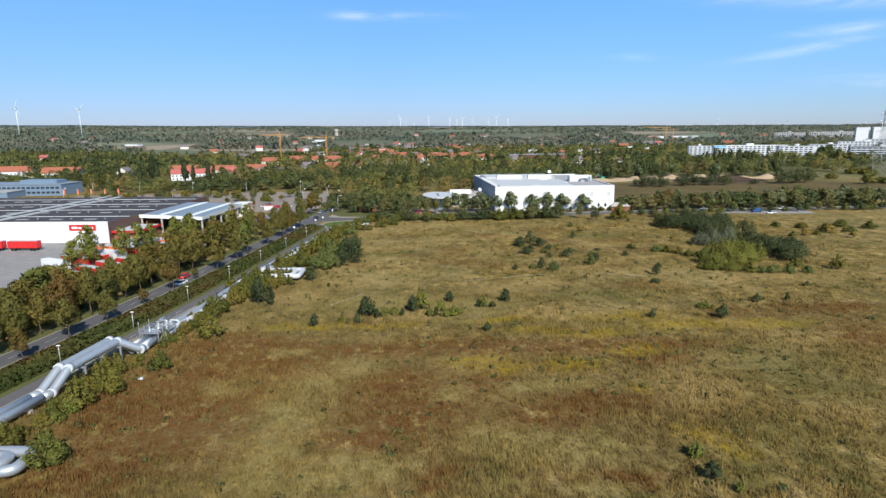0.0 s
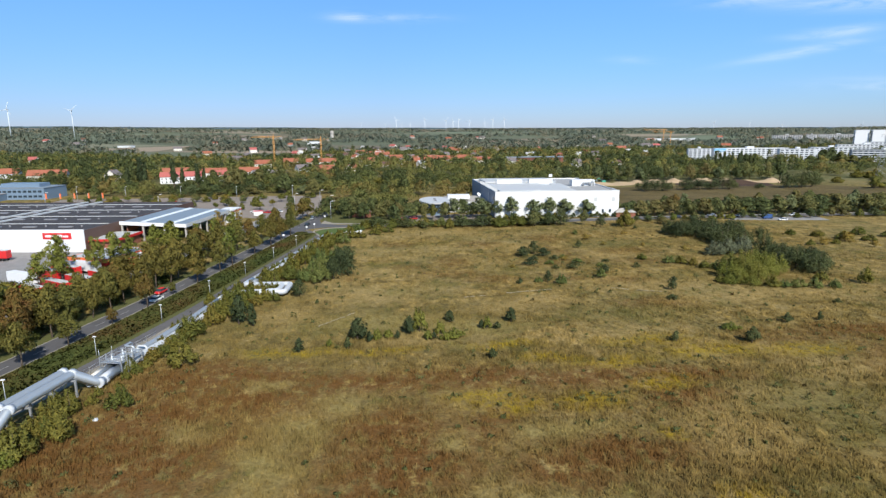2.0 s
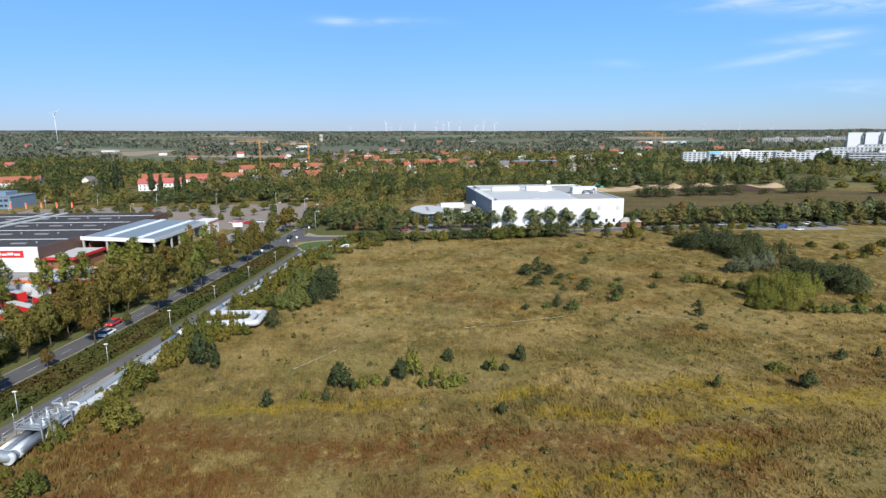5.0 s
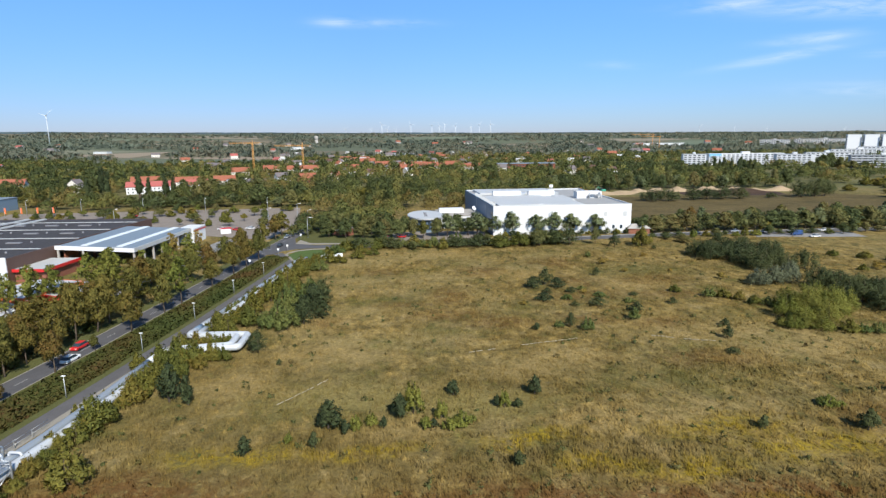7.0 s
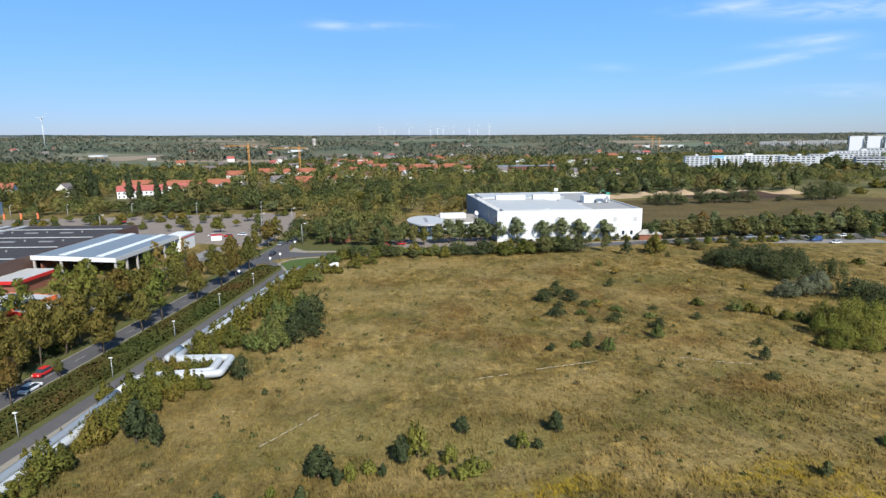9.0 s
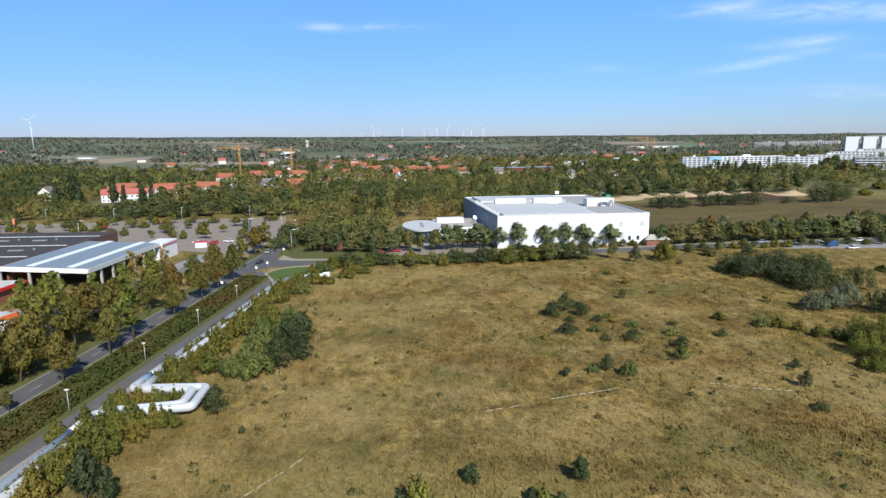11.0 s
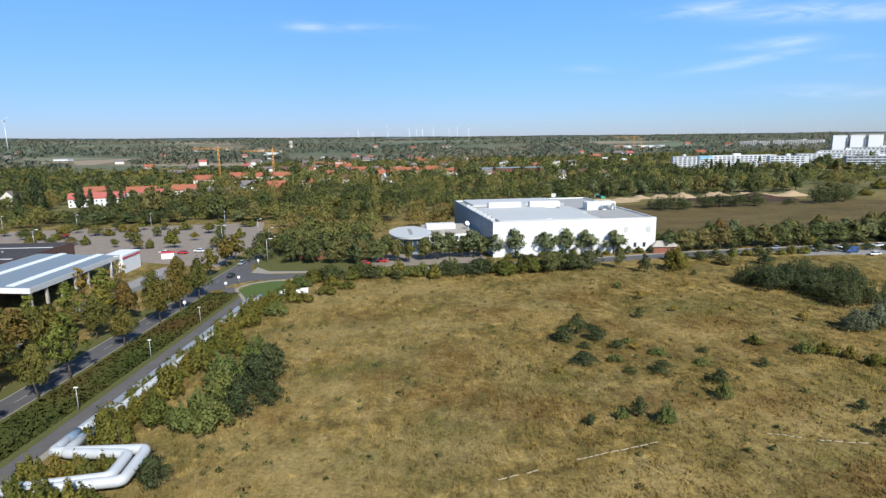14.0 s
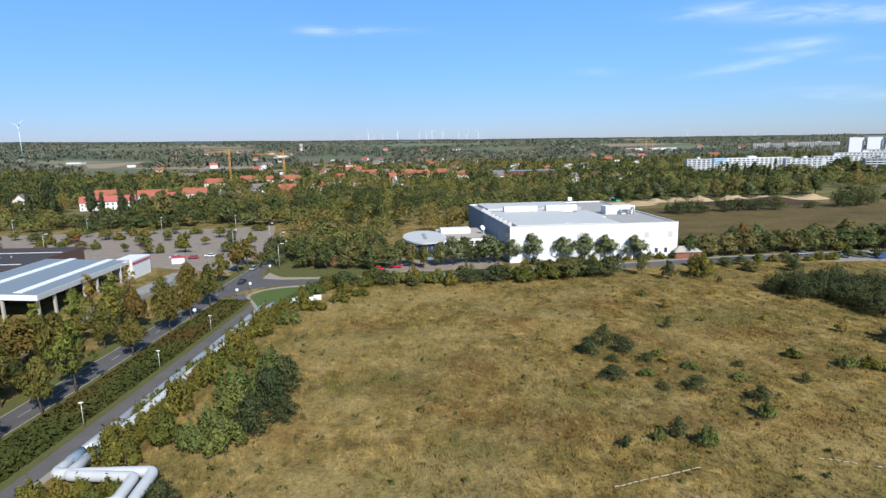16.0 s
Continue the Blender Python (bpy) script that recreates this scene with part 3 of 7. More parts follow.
def hills():
    """Wooded rise along the horizon, with haze blue in its colour."""
    rng = np.random.RandomState(3)
    bm = bmesh.new()
    for depth, part_of in ((3950, 0.90), (4380, 1.0)):
        rows = []
        ang = np.linspace(-1.0, 1.0, 420)
        for a, wob in zip(ang, rng.rand(420)):
            z = skyline(a) * part_of + 1.6 * math.sin(a * 23 + depth) + 0.8 * math.sin(a * 61 + 1) + 1.4 * wob
            x, y = depth * math.sin(a), 60 + depth * math.cos(a)
            x2, y2 = (depth + 90) * math.sin(a), 60 + (depth + 90) * math.cos(a)
            rows.append([bm.verts.new((x, y, -2)), bm.verts.new((x, y, z - 2)), bm.verts.new((x2, y2, z)), bm.verts.new((x2, y2, -2))])
        for r0, r1 in zip(rows, rows[1:]):
            for k in range(3):
                bm.faces.new((r0[k], r1[k], r1[k + 1], r0[k + 1]))
    setting("backdrop", bm, M["far_hill"], "wooded rise along the horizon, coloured blue for haze", "forest")


def roads():
    Y0, Y1 = -60, 372
    setting("road", ribbon(along(-19.8, Y0, Y1), along(-14.0, Y0, Y1), -0.1, 0.03), M["asphalt"], "grey asphalt main street with worn dashed line", "road")
    setting("verge", ribbon(along(-24, Y0, 345), along(-20.0, Y0, 345), -0.1, 0.05), M["verge"], "grass strip under the avenue trees", "verge")
    setting("verge", ribbon(along(-13.8, Y0, 277), along(-1.75, Y0, 277), -0.1, 0.06), M["verge"], "grass strip between street and cycle path", "verge")
    setting("kerb", ribbon(along(-14.0, Y0, 280), along(-13.8, Y0, 280), -0.1, 0.14), M["kerb"], "pale concrete kerb along the street", "kerb")
    setting("kerb", ribbon(along(-20.0, Y0, 345), along(-19.8, Y0, 345), -0.1, 0.14), M["kerb"], "pale concrete kerb along the street", "kerb")
    setting("cycle_path", ribbon(along(-1.75, Y0, 268), along(1.6, Y0, 268), -0.1, 0.04), M["path"], "grey asphalt cycle path beside the pipes", "path")
    setting("kerb", ribbon(along(1.6, Y0, 268), along(3.0, Y0, 268), -0.1, 0.07), M["kerb"], "pale gravel strip edging the cycle path", "kerb")
    # the path swings to the street at the junction
    bm = prism(bmesh.new(), [(-40.75, 268), (-37.4, 268), (-40.3, 275), (-43.0, 281), (-45.5, 285.5), (-48.6, 283), (-44.8, 276.5)], -0.1, 0.043)
    setting("cycle_path", bm, M["path"], "grey asphalt path end at the junction", "path")
    kerb_line = [(-36.2, 264), (-39.0, 272), (-42.4, 280.2), (-42.6, 284), (-39.4, 288.2), (-33.9, 290.8), (-20, 292.0), (0, 292.4)]
    bm = ribbon([(x - 1.3, y + 0.6) if y < 284 else (x - 0.5, y + 1.3) for x, y in kerb_line], kerb_line, -0.1, 0.11)
    setting("pavement", bm, M["kerb"], "pale paved edge sweeping round the junction corner", "pavement")
    xs = np.linspace(-40, 330, 80)
    up = [(x, cross_y(x) + 3.6) for x in xs]
    lo = [(x, cross_y(x) - 3.6) for x in xs]
    setting("road", ribbon(up, lo, -0.1, 0.02), M["asphalt"], "grey asphalt side street in front of the white hall", "road")
    setting("pavement", ribbon([(x, y + 1.6) for x, y in up[6:]], [(x, y + 0.05) for x, y in up[6:]], -0.1, 0.12), M["yard"], "pale pavement along the side street", "pavement")
    # mouth of the junction
    bm = prism(bmesh.new(), [(-52, 281), (-48.6, 283.2), (-45.7, 289.5), (-41, 292.8), (-34, 294), (-34, 301), (-38, 303.6), (-43, 306), (-45.4, 318), (-48, 330), (-54, 305)], -0.1, 0.024)
    setting("road", bm, M["asphalt"], "grey asphalt mouth of the road junction", "road")
    bm = prism(bmesh.new(), [(-43.2, 305.6), (-37.5, 303.2), (-20, 301.6), (-20, 303.4), (-37, 306.4), (-42.6, 315)], -0.1, 0.12)
    setting("pavement", bm, M["kerb"], "pale paved far corner of the junction", "pavement")
    bm = prism(bmesh.new(), [(-42.3, 280.5), (-36, 264), (-28, 266), (-22, 281), (-23, 289.6), (-33.9, 290.4), (-39.4, 287.6)], -0.1, 0.08)
    setting("lawn", bm, M["lawn"], "fresh green lawn at the junction corner", "lawn")
    bm = prism(bmesh.new(), [(-44.5, 316), (-36, 306.8), (-19, 303.6), (44, 302), (44, 306), (2, 333), (2, 362), (-30, 400), (-48, 372), (-46, 334)], -0.1, 0.006)
    setting("verge", bm, M["verge"], "rough grass under the trees at the junction", "verge")
    bm = prism(bmesh.new(), [(166, 293), (214, 287), (216, 300), (166, 301)], -0.1, 0.035)
    setting("parking_bay", bm, M["yard"], "pale concrete parking bay beside the side street", "parking lot")
    # lane dashes
    for k in range(46):
        y = -40 + k * 9.0
        if y > 345:
            break
        bm = ribbon([(path_x(y) - 16.96, y), (path_x(y + 3.2) - 16.96, y + 3.2)], [(path_x(y) - 16.82, y), (path_x(y + 3.2) - 16.82, y + 3.2)], 0.0, 0.036)
        setting("road_marking", bm, M["line"], "worn white lane dash", "road marking")
    # parking lot, service street, truck yard
    bm = prism(bmesh.new(), [(-235, 352), (-130, 346), (-86, 332), (-58, 318), (-52, 372), (-62, 445), (-150, 442), (-245, 440)], -0.1, 0.012)
    setting("parking_lot", bm, M["lot"], "large grey paved parking lot", "parking lot")
    setting("service_street", ribbon(along(-48, 150, 322), along(-38.5, 150, 322), -0.1, 0.016), M["yard"], "light grey service street along the warehouse", "road")
    bm = prism(bmesh.new(), [(-300, 120), (-112, 118), (-100, 180), (-90, 246), (-126, 243), (-300, 258)], -0.1, 0.014)
    setting("yard", bm, M["yard"], "pale concrete truck yard", "yard")
    bm = prism(bmesh.new(), [(0, 306.5), (45, 306.5), (45, 330), (0, 332)], -0.1, 0.01)
    setting("forecourt", bm, M["lot"], "grey paved forecourt of the hall", "forecourt")
    # bare brown field behind the hall
    bm = prism(bmesh.new(), [(128, 335), (240, 330), (330, 350), (390, 420), (340, 470), (240, 478), (150, 470)], -0.1, 0.02)
    setting("fallow_field", bm, FALLOW, "brown fallow field behind the street trees", "field")
    bm = prism(bmesh.new(), [(226, 484), (232, 470), (256, 466), (282, 464), (304, 468), (312, 496), (278, 499), (235, 502)], 0.0, 0.03)
    setting("bare_soil", bm, M["soil"], "freshly dug dark brown soil at the sand heaps", "soil")


def fallow_material():
    m, n, l, b = shader("fallow", 1.0)
    streak = noise_at(n, l, 0.06, 7, stretch=(0.6, 0.9, 1), rough=0.72)
    fine = noise_at(n, l, 0.45, 6, rough=0.75)
    c = ramp(n, l, streak, [(0.32, (0.060, 0.052, 0.022)), (0.48, (0.098, 0.076, 0.034)), (0.62, (0.125, 0.096, 0.042)), (0.76, (0.23, 0.18, 0.095))])
    c = mixed(n, l, 0.7, c, ramp(n, l, fine, [(0.3, (0.5, 0.5, 0.48)), (0.7, (1.5, 1.48, 1.44))]), "MULTIPLY")
    l.new(c, b.inputs["Base Color"])
    b.inputs["Specular IOR Level"].default_value = 0.1
    bumped(n, l, b, fine, 0.8, 0.4)
    return m


FALLOW = fallow_material()


# ---- plants ----
def leaf_cards(rng, blobs, count, size, inner=0.72, ruffle=0.36, stray=0.14):
    """Loose leaf clumps over a set of ellipsoids (x, y, z, rx, ry, rz): four-cornered, turned outwards and ruffled."""
    blobs = np.array(blobs, float)
    wgt = (blobs[:, 3] * blobs[:, 5]) ** 1.0
    pick = rng.choice(len(blobs), count, p=wgt / wgt.sum())
    d = rng.normal(size=(count, 3))
    d /= np.linalg.norm(d, axis=1)[:, None]
    d[:, 2] = np.where(d[:, 2] < -0.55, -d[:, 2], d[:, 2])
    r = inner + (1.06 - inner) * rng.rand(count) ** 0.6
    r = np.where(rng.rand(count) < stray, r + 0.45 * rng.rand(count), r)
    c = blobs[pick, :3] + d * blobs[pick, 3:] * r[:, None]
    nrm = d + rng.normal(size=(count, 3)) * ruffle
    nrm /= np.linalg.norm(nrm, axis=1)[:, None]
    # sprays point up and outwards
    w = d * 0.5 + np.array([0, 0, 0.65]) + rng.normal(size=(count, 3)) * 0.5
    u = np.cross(nrm, w)
    u /= np.linalg.norm(u, axis=1)[:, None] + 1e-6
    w = np.cross(u, nrm)
    s = size * (0.5 + 1.2 * rng.rand(count) ** 1.8)[:, None]
    k = 0.3 * rng.normal(size=(count, 1)) * s
    v = np.stack([c - u * s * 0.33 - w * s * 0.40 + nrm * k, c + u * s * 0.26 - w * s * 0.44, c + u * s * 0.10 + w * s * 0.98 - nrm * k], axis=1)
    # shading: each lump a little, the whole crown more
    lo, hi = (blobs[:, :3] - blobs[:, 3:]).min(axis=0), (blobs[:, :3] + blobs[:, 3:]).max(axis=0)
    whole = (c - (lo * 0.55 + hi * 0.45)) / (hi - lo + 1e-6) * 2.0
    soft = d * 0.5 + whole * 0.75 + np.array([0, 0, 0.3]) + nrm * 0.32
    soft /= np.linalg.norm(soft, axis=1)[:, None]
    return faced(v, soft), soft


def faced(v, soft):
    """Turns each loose triangle so that its front lies on the side of its shading normal."""
    back = np.einsum("ij,ij->i", np.cross(v[:, 1] - v[:, 0], v[:, 2] - v[:, 0]), soft) < 0
    v[back] = v[back][:, [0, 2, 1]]
    return v


def lumps(rng, n, h0, h1, w, top=0.6, spread=0.6, fine=1.0):
    """A crown made of several uneven lumps between heights h0 and h1, about w wide."""
    out = []
    for i in range(n):
        t = (i + 0.5) / n
        z = h0 + (h1 - h0) * (0.18 + 0.68 * t)
        taper = (1 - abs(t - 0.35) * (1.1 if t > 0.35 else 0.7)) * (1 - top * max(0, t - 0.55))
        a = rng.rand() * 6.283
        rad = w * 0.5 * spread * taper * (0.25 + 0.85 * rng.rand())
        r = fine * w * (0.11 + 0.13 * rng.rand()) * (0.65 + 0.5 * taper)
        out.append((math.cos(a) * rad, math.sin(a) * rad, z, r, r, r * (h1 - h0) / w * 0.75 if (h1 - h0) < w else r * 0.95))
    return out


def shoots(rng, n, h0, w, flat=0.55):
    """A clump of upright shoots, tallest in the middle, with a skirt of low growth."""
    out = []
    for i in range(n):
        r, a = math.sqrt(rng.rand()), rng.rand() * 6.283
        top = (1 - flat * r * r) * (0.66 + 0.34 * rng.rand())
        rad = r * 0.42 * w
        thin = w * (0.05 + 0.06 * rng.rand())
        low = h0 + 0.25 * top * rng.rand()
        out.append((math.cos(a) * rad, math.sin(a) * rad, (low + top) / 2, thin, thin, (top - low) / 2))
    for i in range(n // 3):
        r, a = 0.42 * w * math.sqrt(rng.rand()), rng.rand() * 6.283
        out.append((math.cos(a) * r, math.sin(a) * r, 0.2, w * 0.11, w * 0.11, 0.2))
    return out


UPRIGHT = {"willow": 60, "silver": 42, "scrub": 24, "light": 18, "greenscrub": 26, "grove": 34}
PLANTS = {}
LABEL = {}


def plant_kind(kind, leaf, label, category, seed, lump, h0, cards, size, trunk=0.03, aspect=0.7, limbs=6, inner=0.7, top=0.6, spread=0.75):
    """A plant of height 1 and width 1: trunk with limbs, and a crown of leaf clumps."""
    LABEL[kind] = (label, category, leaf, seed, lump, h0, cards, size, trunk, aspect, limbs, inner, top, spread)


DETAIL = {0: (2.05, 0.42), 1: (1.5, 0.49), 2: (0.85, 0.72)}          # leaf count and size by distance from the path


def plant_mesh(kind, variant, detail):
    label, category, leaf, seed, lump, h0, cards, size, trunk, aspect, limbs, inner, top, spread = LABEL[kind]
    rng = np.random.RandomState(seed * 7 + variant)
    fine = {"hall": 0.66, "airy": 0.55, "avenue": 0.72, "bare": 0.5, "darkscrub": 0.72, "grove": 0.6, "round": 0.8, "pine": 0.75}.get(kind, 1.0)
    if kind in UPRIGHT:
        blobs = shoots(rng, UPRIGHT[kind], h0, aspect, 0.35 if kind == "grove" else 0.55)
    else:
        blobs = lumps(rng, lump, h0, 1.0, aspect, top, spread, fine)
        blobs.append((0, 0, h0 + (1 - h0) * 0.42, aspect * 0.2 * fine, aspect * 0.2 * fine, (1 - h0) * 0.33))
    more = 1.45 if kind in ("avenue", "airy") and detail == 1 else 1.0
    crown, soft = leaf_cards(rng, blobs, int(cards * DETAIL[detail][0] * more), size * DETAIL[detail][1] / more ** 0.5, inner, 0.42, 0.2)
    crown[..., :2] /= aspect
    bm = bmesh.new()
    lean = rng.normal(size=2) * 0.02
    tube(bm, [(0, 0, -0.02), (lean[0], lean[1], h0 * 0.6 + 0.1), (lean[0] * 2, lean[1] * 2, h0 + 0.28), (lean[0], lean[1], 0.86)], [trunk / aspect, trunk * 0.8 / aspect, trunk * 0.5 / aspect, trunk * 0.12], 6)
    for i in range(limbs if "tree" in category else 4):
        b = blobs[i % (len(blobs) - 1)]
        z = h0 * 0.75 + 0.12 + 0.3 * rng.rand()
        end = (b[0] / aspect, b[1] / aspect, b[2] + 0.02)
        tube(bm, [(lean[0], lean[1], min(z, b[2])), ((end[0]) * 0.55, end[1] * 0.55, (z + end[2]) / 2 + 0.02), end], [trunk * 0.42 / aspect, trunk * 0.26 / aspect, trunk * 0.08], 4)
    wood = bpy.data.meshes.new("trunk")
    bm.to_mesh(wood)
    bm.free()
    wood.materials.append(M["bark"])
    return wood, quads_mesh("crown", crown, M[leaf], None, soft)


_rng = random.Random(11)


def plant(kind, x, y, w, h, group="", label="", variants=3, z=0.0):
    v = _rng.randrange(variants)
    lab, cat = LABEL[kind][0], LABEL[kind][1]
    detail = 1 if kind == "grove" else 0 if kind == "willow" or y < 200 and abs(x) < 100 and w * h > 10 else 1 if y < 296 else 2
    turn = pose(x, y, z, 0, 0, _rng.uniform(0, 360))
    m = turn @ Matrix.Diagonal((w, w, h, 1))
    first = PLANTS.get((kind, v, detail))
    if first:
        ob = copy_thing(first, turn @ Matrix.Diagonal((w / first.scale.x, w / first.scale.y, h / first.scale.z, 1)))
    else:
        ob = thing(cat.replace(" ", "_"), m, lab, cat)
        wood, crown = plant_mesh(kind, v, detail)
        part("trunk" if "tree" in cat else "stem", wood, None, ob)
        part("crown" if "tree" in cat else "foliage", crown, None, ob)
        PLANTS[kind, v, detail] = ob
    return tagged(ob, label or lab, cat, group)


plant_kind("pine", "dark_leaf", "small dark green pine standing in dry grass", "shrub", 1, 34, 0.0, 1000, 0.13, 0.04, 0.9, 5, 0.45, 0.8, 0.8)
plant_kind("light", "light_leaf", "bright yellow-green young tree in the field", "shrub", 2, 14, 0.02, 700, 0.15, 0.03, 0.8, 5, 0.45, 0.6, 0.7)
plant_kind("scrub", "bush_leaf", "mixed green and yellowing shrub beside the pipes", "bush", 3, 22, 0.0, 1300, 0.13, 0.03, 1.0, 8, 0.5, 0.5, 0.85)
plant_kind("darkscrub", "dark_leaf", "dense dark green shrub", "bush", 4, 50, 0.0, 1500, 0.10, 0.03, 1.1, 8, 0.5, 0.5, 0.95)
plant_kind("grove", "dark_leaf", "dark green thicket tree in the grove", "thicket", 17, 70, 0.0, 2500, 0.072, 0.03, 1.2, 8, 0.55, 0.45, 1.0)
plant_kind("greenscrub", "mid_leaf", "fresh green upright shrub beside the pipes", "shrub", 18, 30, 0.0, 1500, 0.11, 0.03, 1.0, 8, 0.5, 0.5, 0.85)
plant_kind("olive", "olive_leaf", "low olive-yellow shrub in the field", "shrub", 5, 7, 0.0, 500, 0.18, 0.03, 1.4, 4, 0.4, 0.4, 0.8)
plant_kind("willow", "light_leaf", "broad bright green willow clump", "bush", 6, 40, 0.0, 3400, 0.062, 0.02, 1.1, 9, 0.6, 0.5, 0.95)
plant_kind("silver", "silver_leaf", "silvery green willow clump", "bush", 7, 22, 0.0, 2400, 0.075, 0.02, 1.0, 8, 0.55, 0.5, 0.85)
plant_kind("avenue", "avenue_leaf", "tall street tree with thinning yellow-brown autumn leaves", "tree", 8, 44, 0.14, 1900, 0.082, 0.022, 0.72, 12, 0.35, 0.7, 0.85)
plant_kind("hall", "street_leaf", "slender green leafy street tree", "tree", 9, 40, 0.16, 1300, 0.075, 0.018, 0.7, 10, 0.35, 0.6, 0.8)
plant_kind("round", "hall_leaf", "dense dark green broadleaf tree", "tree", 10, 42, 0.06, 1800, 0.088, 0.022, 0.8, 9, 0.6, 0.5, 0.85)
plant_kind("poplar", "dark_leaf", "tall narrow columnar green poplar", "tree", 12, 14, 0.05, 1200, 0.06, 0.02, 0.3, 5, 0.5, 0.5, 0.4)
plant_kind("young", "bush_leaf", "young parking lot tree with yellow-green leaves", "tree", 13, 16, 0.25, 700, 0.13, 0.022, 0.8, 6, 0.45, 0.5, 0.75)
plant_kind("airy", "light_leaf", "tall airy tree with yellow-green leaves", "tree", 16, 40, 0.15, 1100, 0.075, 0.016, 0.6, 14, 0.3, 0.5, 0.95)
plant_kind("bare", "olive_leaf", "tall half-bare tree with yellowing leaves", "tree", 14, 14, 0.2, 420, 0.07, 0.018, 0.6, 16, 0.3, 0.6, 0.9)

FIELD_PINES = ((-22.6, 127.9, 2.6, 3.4), (-12.5, 129, 2.1, 2.8), (-10.9, 134.5, 5.3, 5.4), (-8.3, 132.5, 2.2, 2.7), (-2.1, 133.9, 1.6, 2.3), (0.4, 136.8, 4.1, 4.6),
               (6, 133, 1.8, 1.9), (10.3, 144.9, 3, 3.2), (17.6, 139.8, 1.9, 2.3), (21, 138.8, 2.3, 1.8), (25.1, 143.2, 3.4, 3.9), (17.4, 121, 2.3, 2.5),
               (34.2, 178.2, 2.3, 2.2), (58.6, 127.2, 2.3, 2.5), (74.4, 125, 3.6, 4.0), (-24, 162.8, 1.4, 1.6), (90.3, 136.9, 2.5, 2.8), (98.8, 137.6, 1.7, 2.6), (38.9, 62.1, 2.6, 3.0))
FIELD_LIGHTS = ((39.3, 67.5, 2.0, 2.4), (41.1, 59.5, 1.2, 1.6), (-16.7, 130.6, 1.2, 1.8), (-6.6, 133.7, 1.8, 2.7), (-4.2, 135.2, 2, 2.2), (2.8, 138.5, 3.3, 5.6), (4.7, 133.1, 1.8, 2.2), (7.5, 136.4, 2, 3.2),
                (8.4, 132.4, 2.2, 2.2), (11.2, 133.5, 3.6, 2.5), (18.7, 139, 1.9, 3.1), (74.9, 133.3, 3.8, 1.8))
FIELD_SCRUB = ((43, 179.5, 2.7, 4.2), (46.5, 177, 3.6, 3.8), (40.2, 179.6, 2.7, 2.2), (60.9, 183.6, 3.4, 3.8), (64.1, 190, 4.1, 3), (55.9, 196.1, 4.9, 2.9),
               (43.1, 217.3, 6.3, 4.2), (47.8, 221, 4.6, 5.6), (50.8, 216.7, 5.1, 3.6), (42.8, 203.2, 5.7, 2.7), (49.5, 203.5, 3.4, 2.2), (77.3, 195.6, 2.7, 2.2),
               (80.8, 176, 2.4, 2.2), (67.6, 230.3, 2.6, 3.4), (75, 259.9, 2.6, 3), (76.4, 167.5, 2.6, 3.6), (72.4, 158.4, 3.4, 1.6), (113.5, 150.7, 2.3, 1.6), (107, 272, 2, 1.8), (46, 212, 3, 1.6), (53, 211, 3.5, 1.9), (57, 214, 3, 1.4), (60, 206, 4, 1.7), (50, 197, 3, 1.4), (66, 199, 3.5, 1.6), (52, 224, 3, 1.8), (70, 205, 3, 1.3))
FIELD_OLIVE = ((105.9, 220.8, 4.1, 2.6), (75.9, 247.1, 4.8, 2.8), (79, 234.4, 3, 1.8), (94.4, 232.5, 2.2, 1.5), (96.4, 259.1, 3.5, 1.6), (165.9, 227.4, 5.8, 3),
               (179.4, 232.4, 8, 4.6), (181.4, 219.6, 4.5, 3), (47, 124, 2.2, 1), (57, 210, 3, 1.6), (36, 200, 3, 1.2))


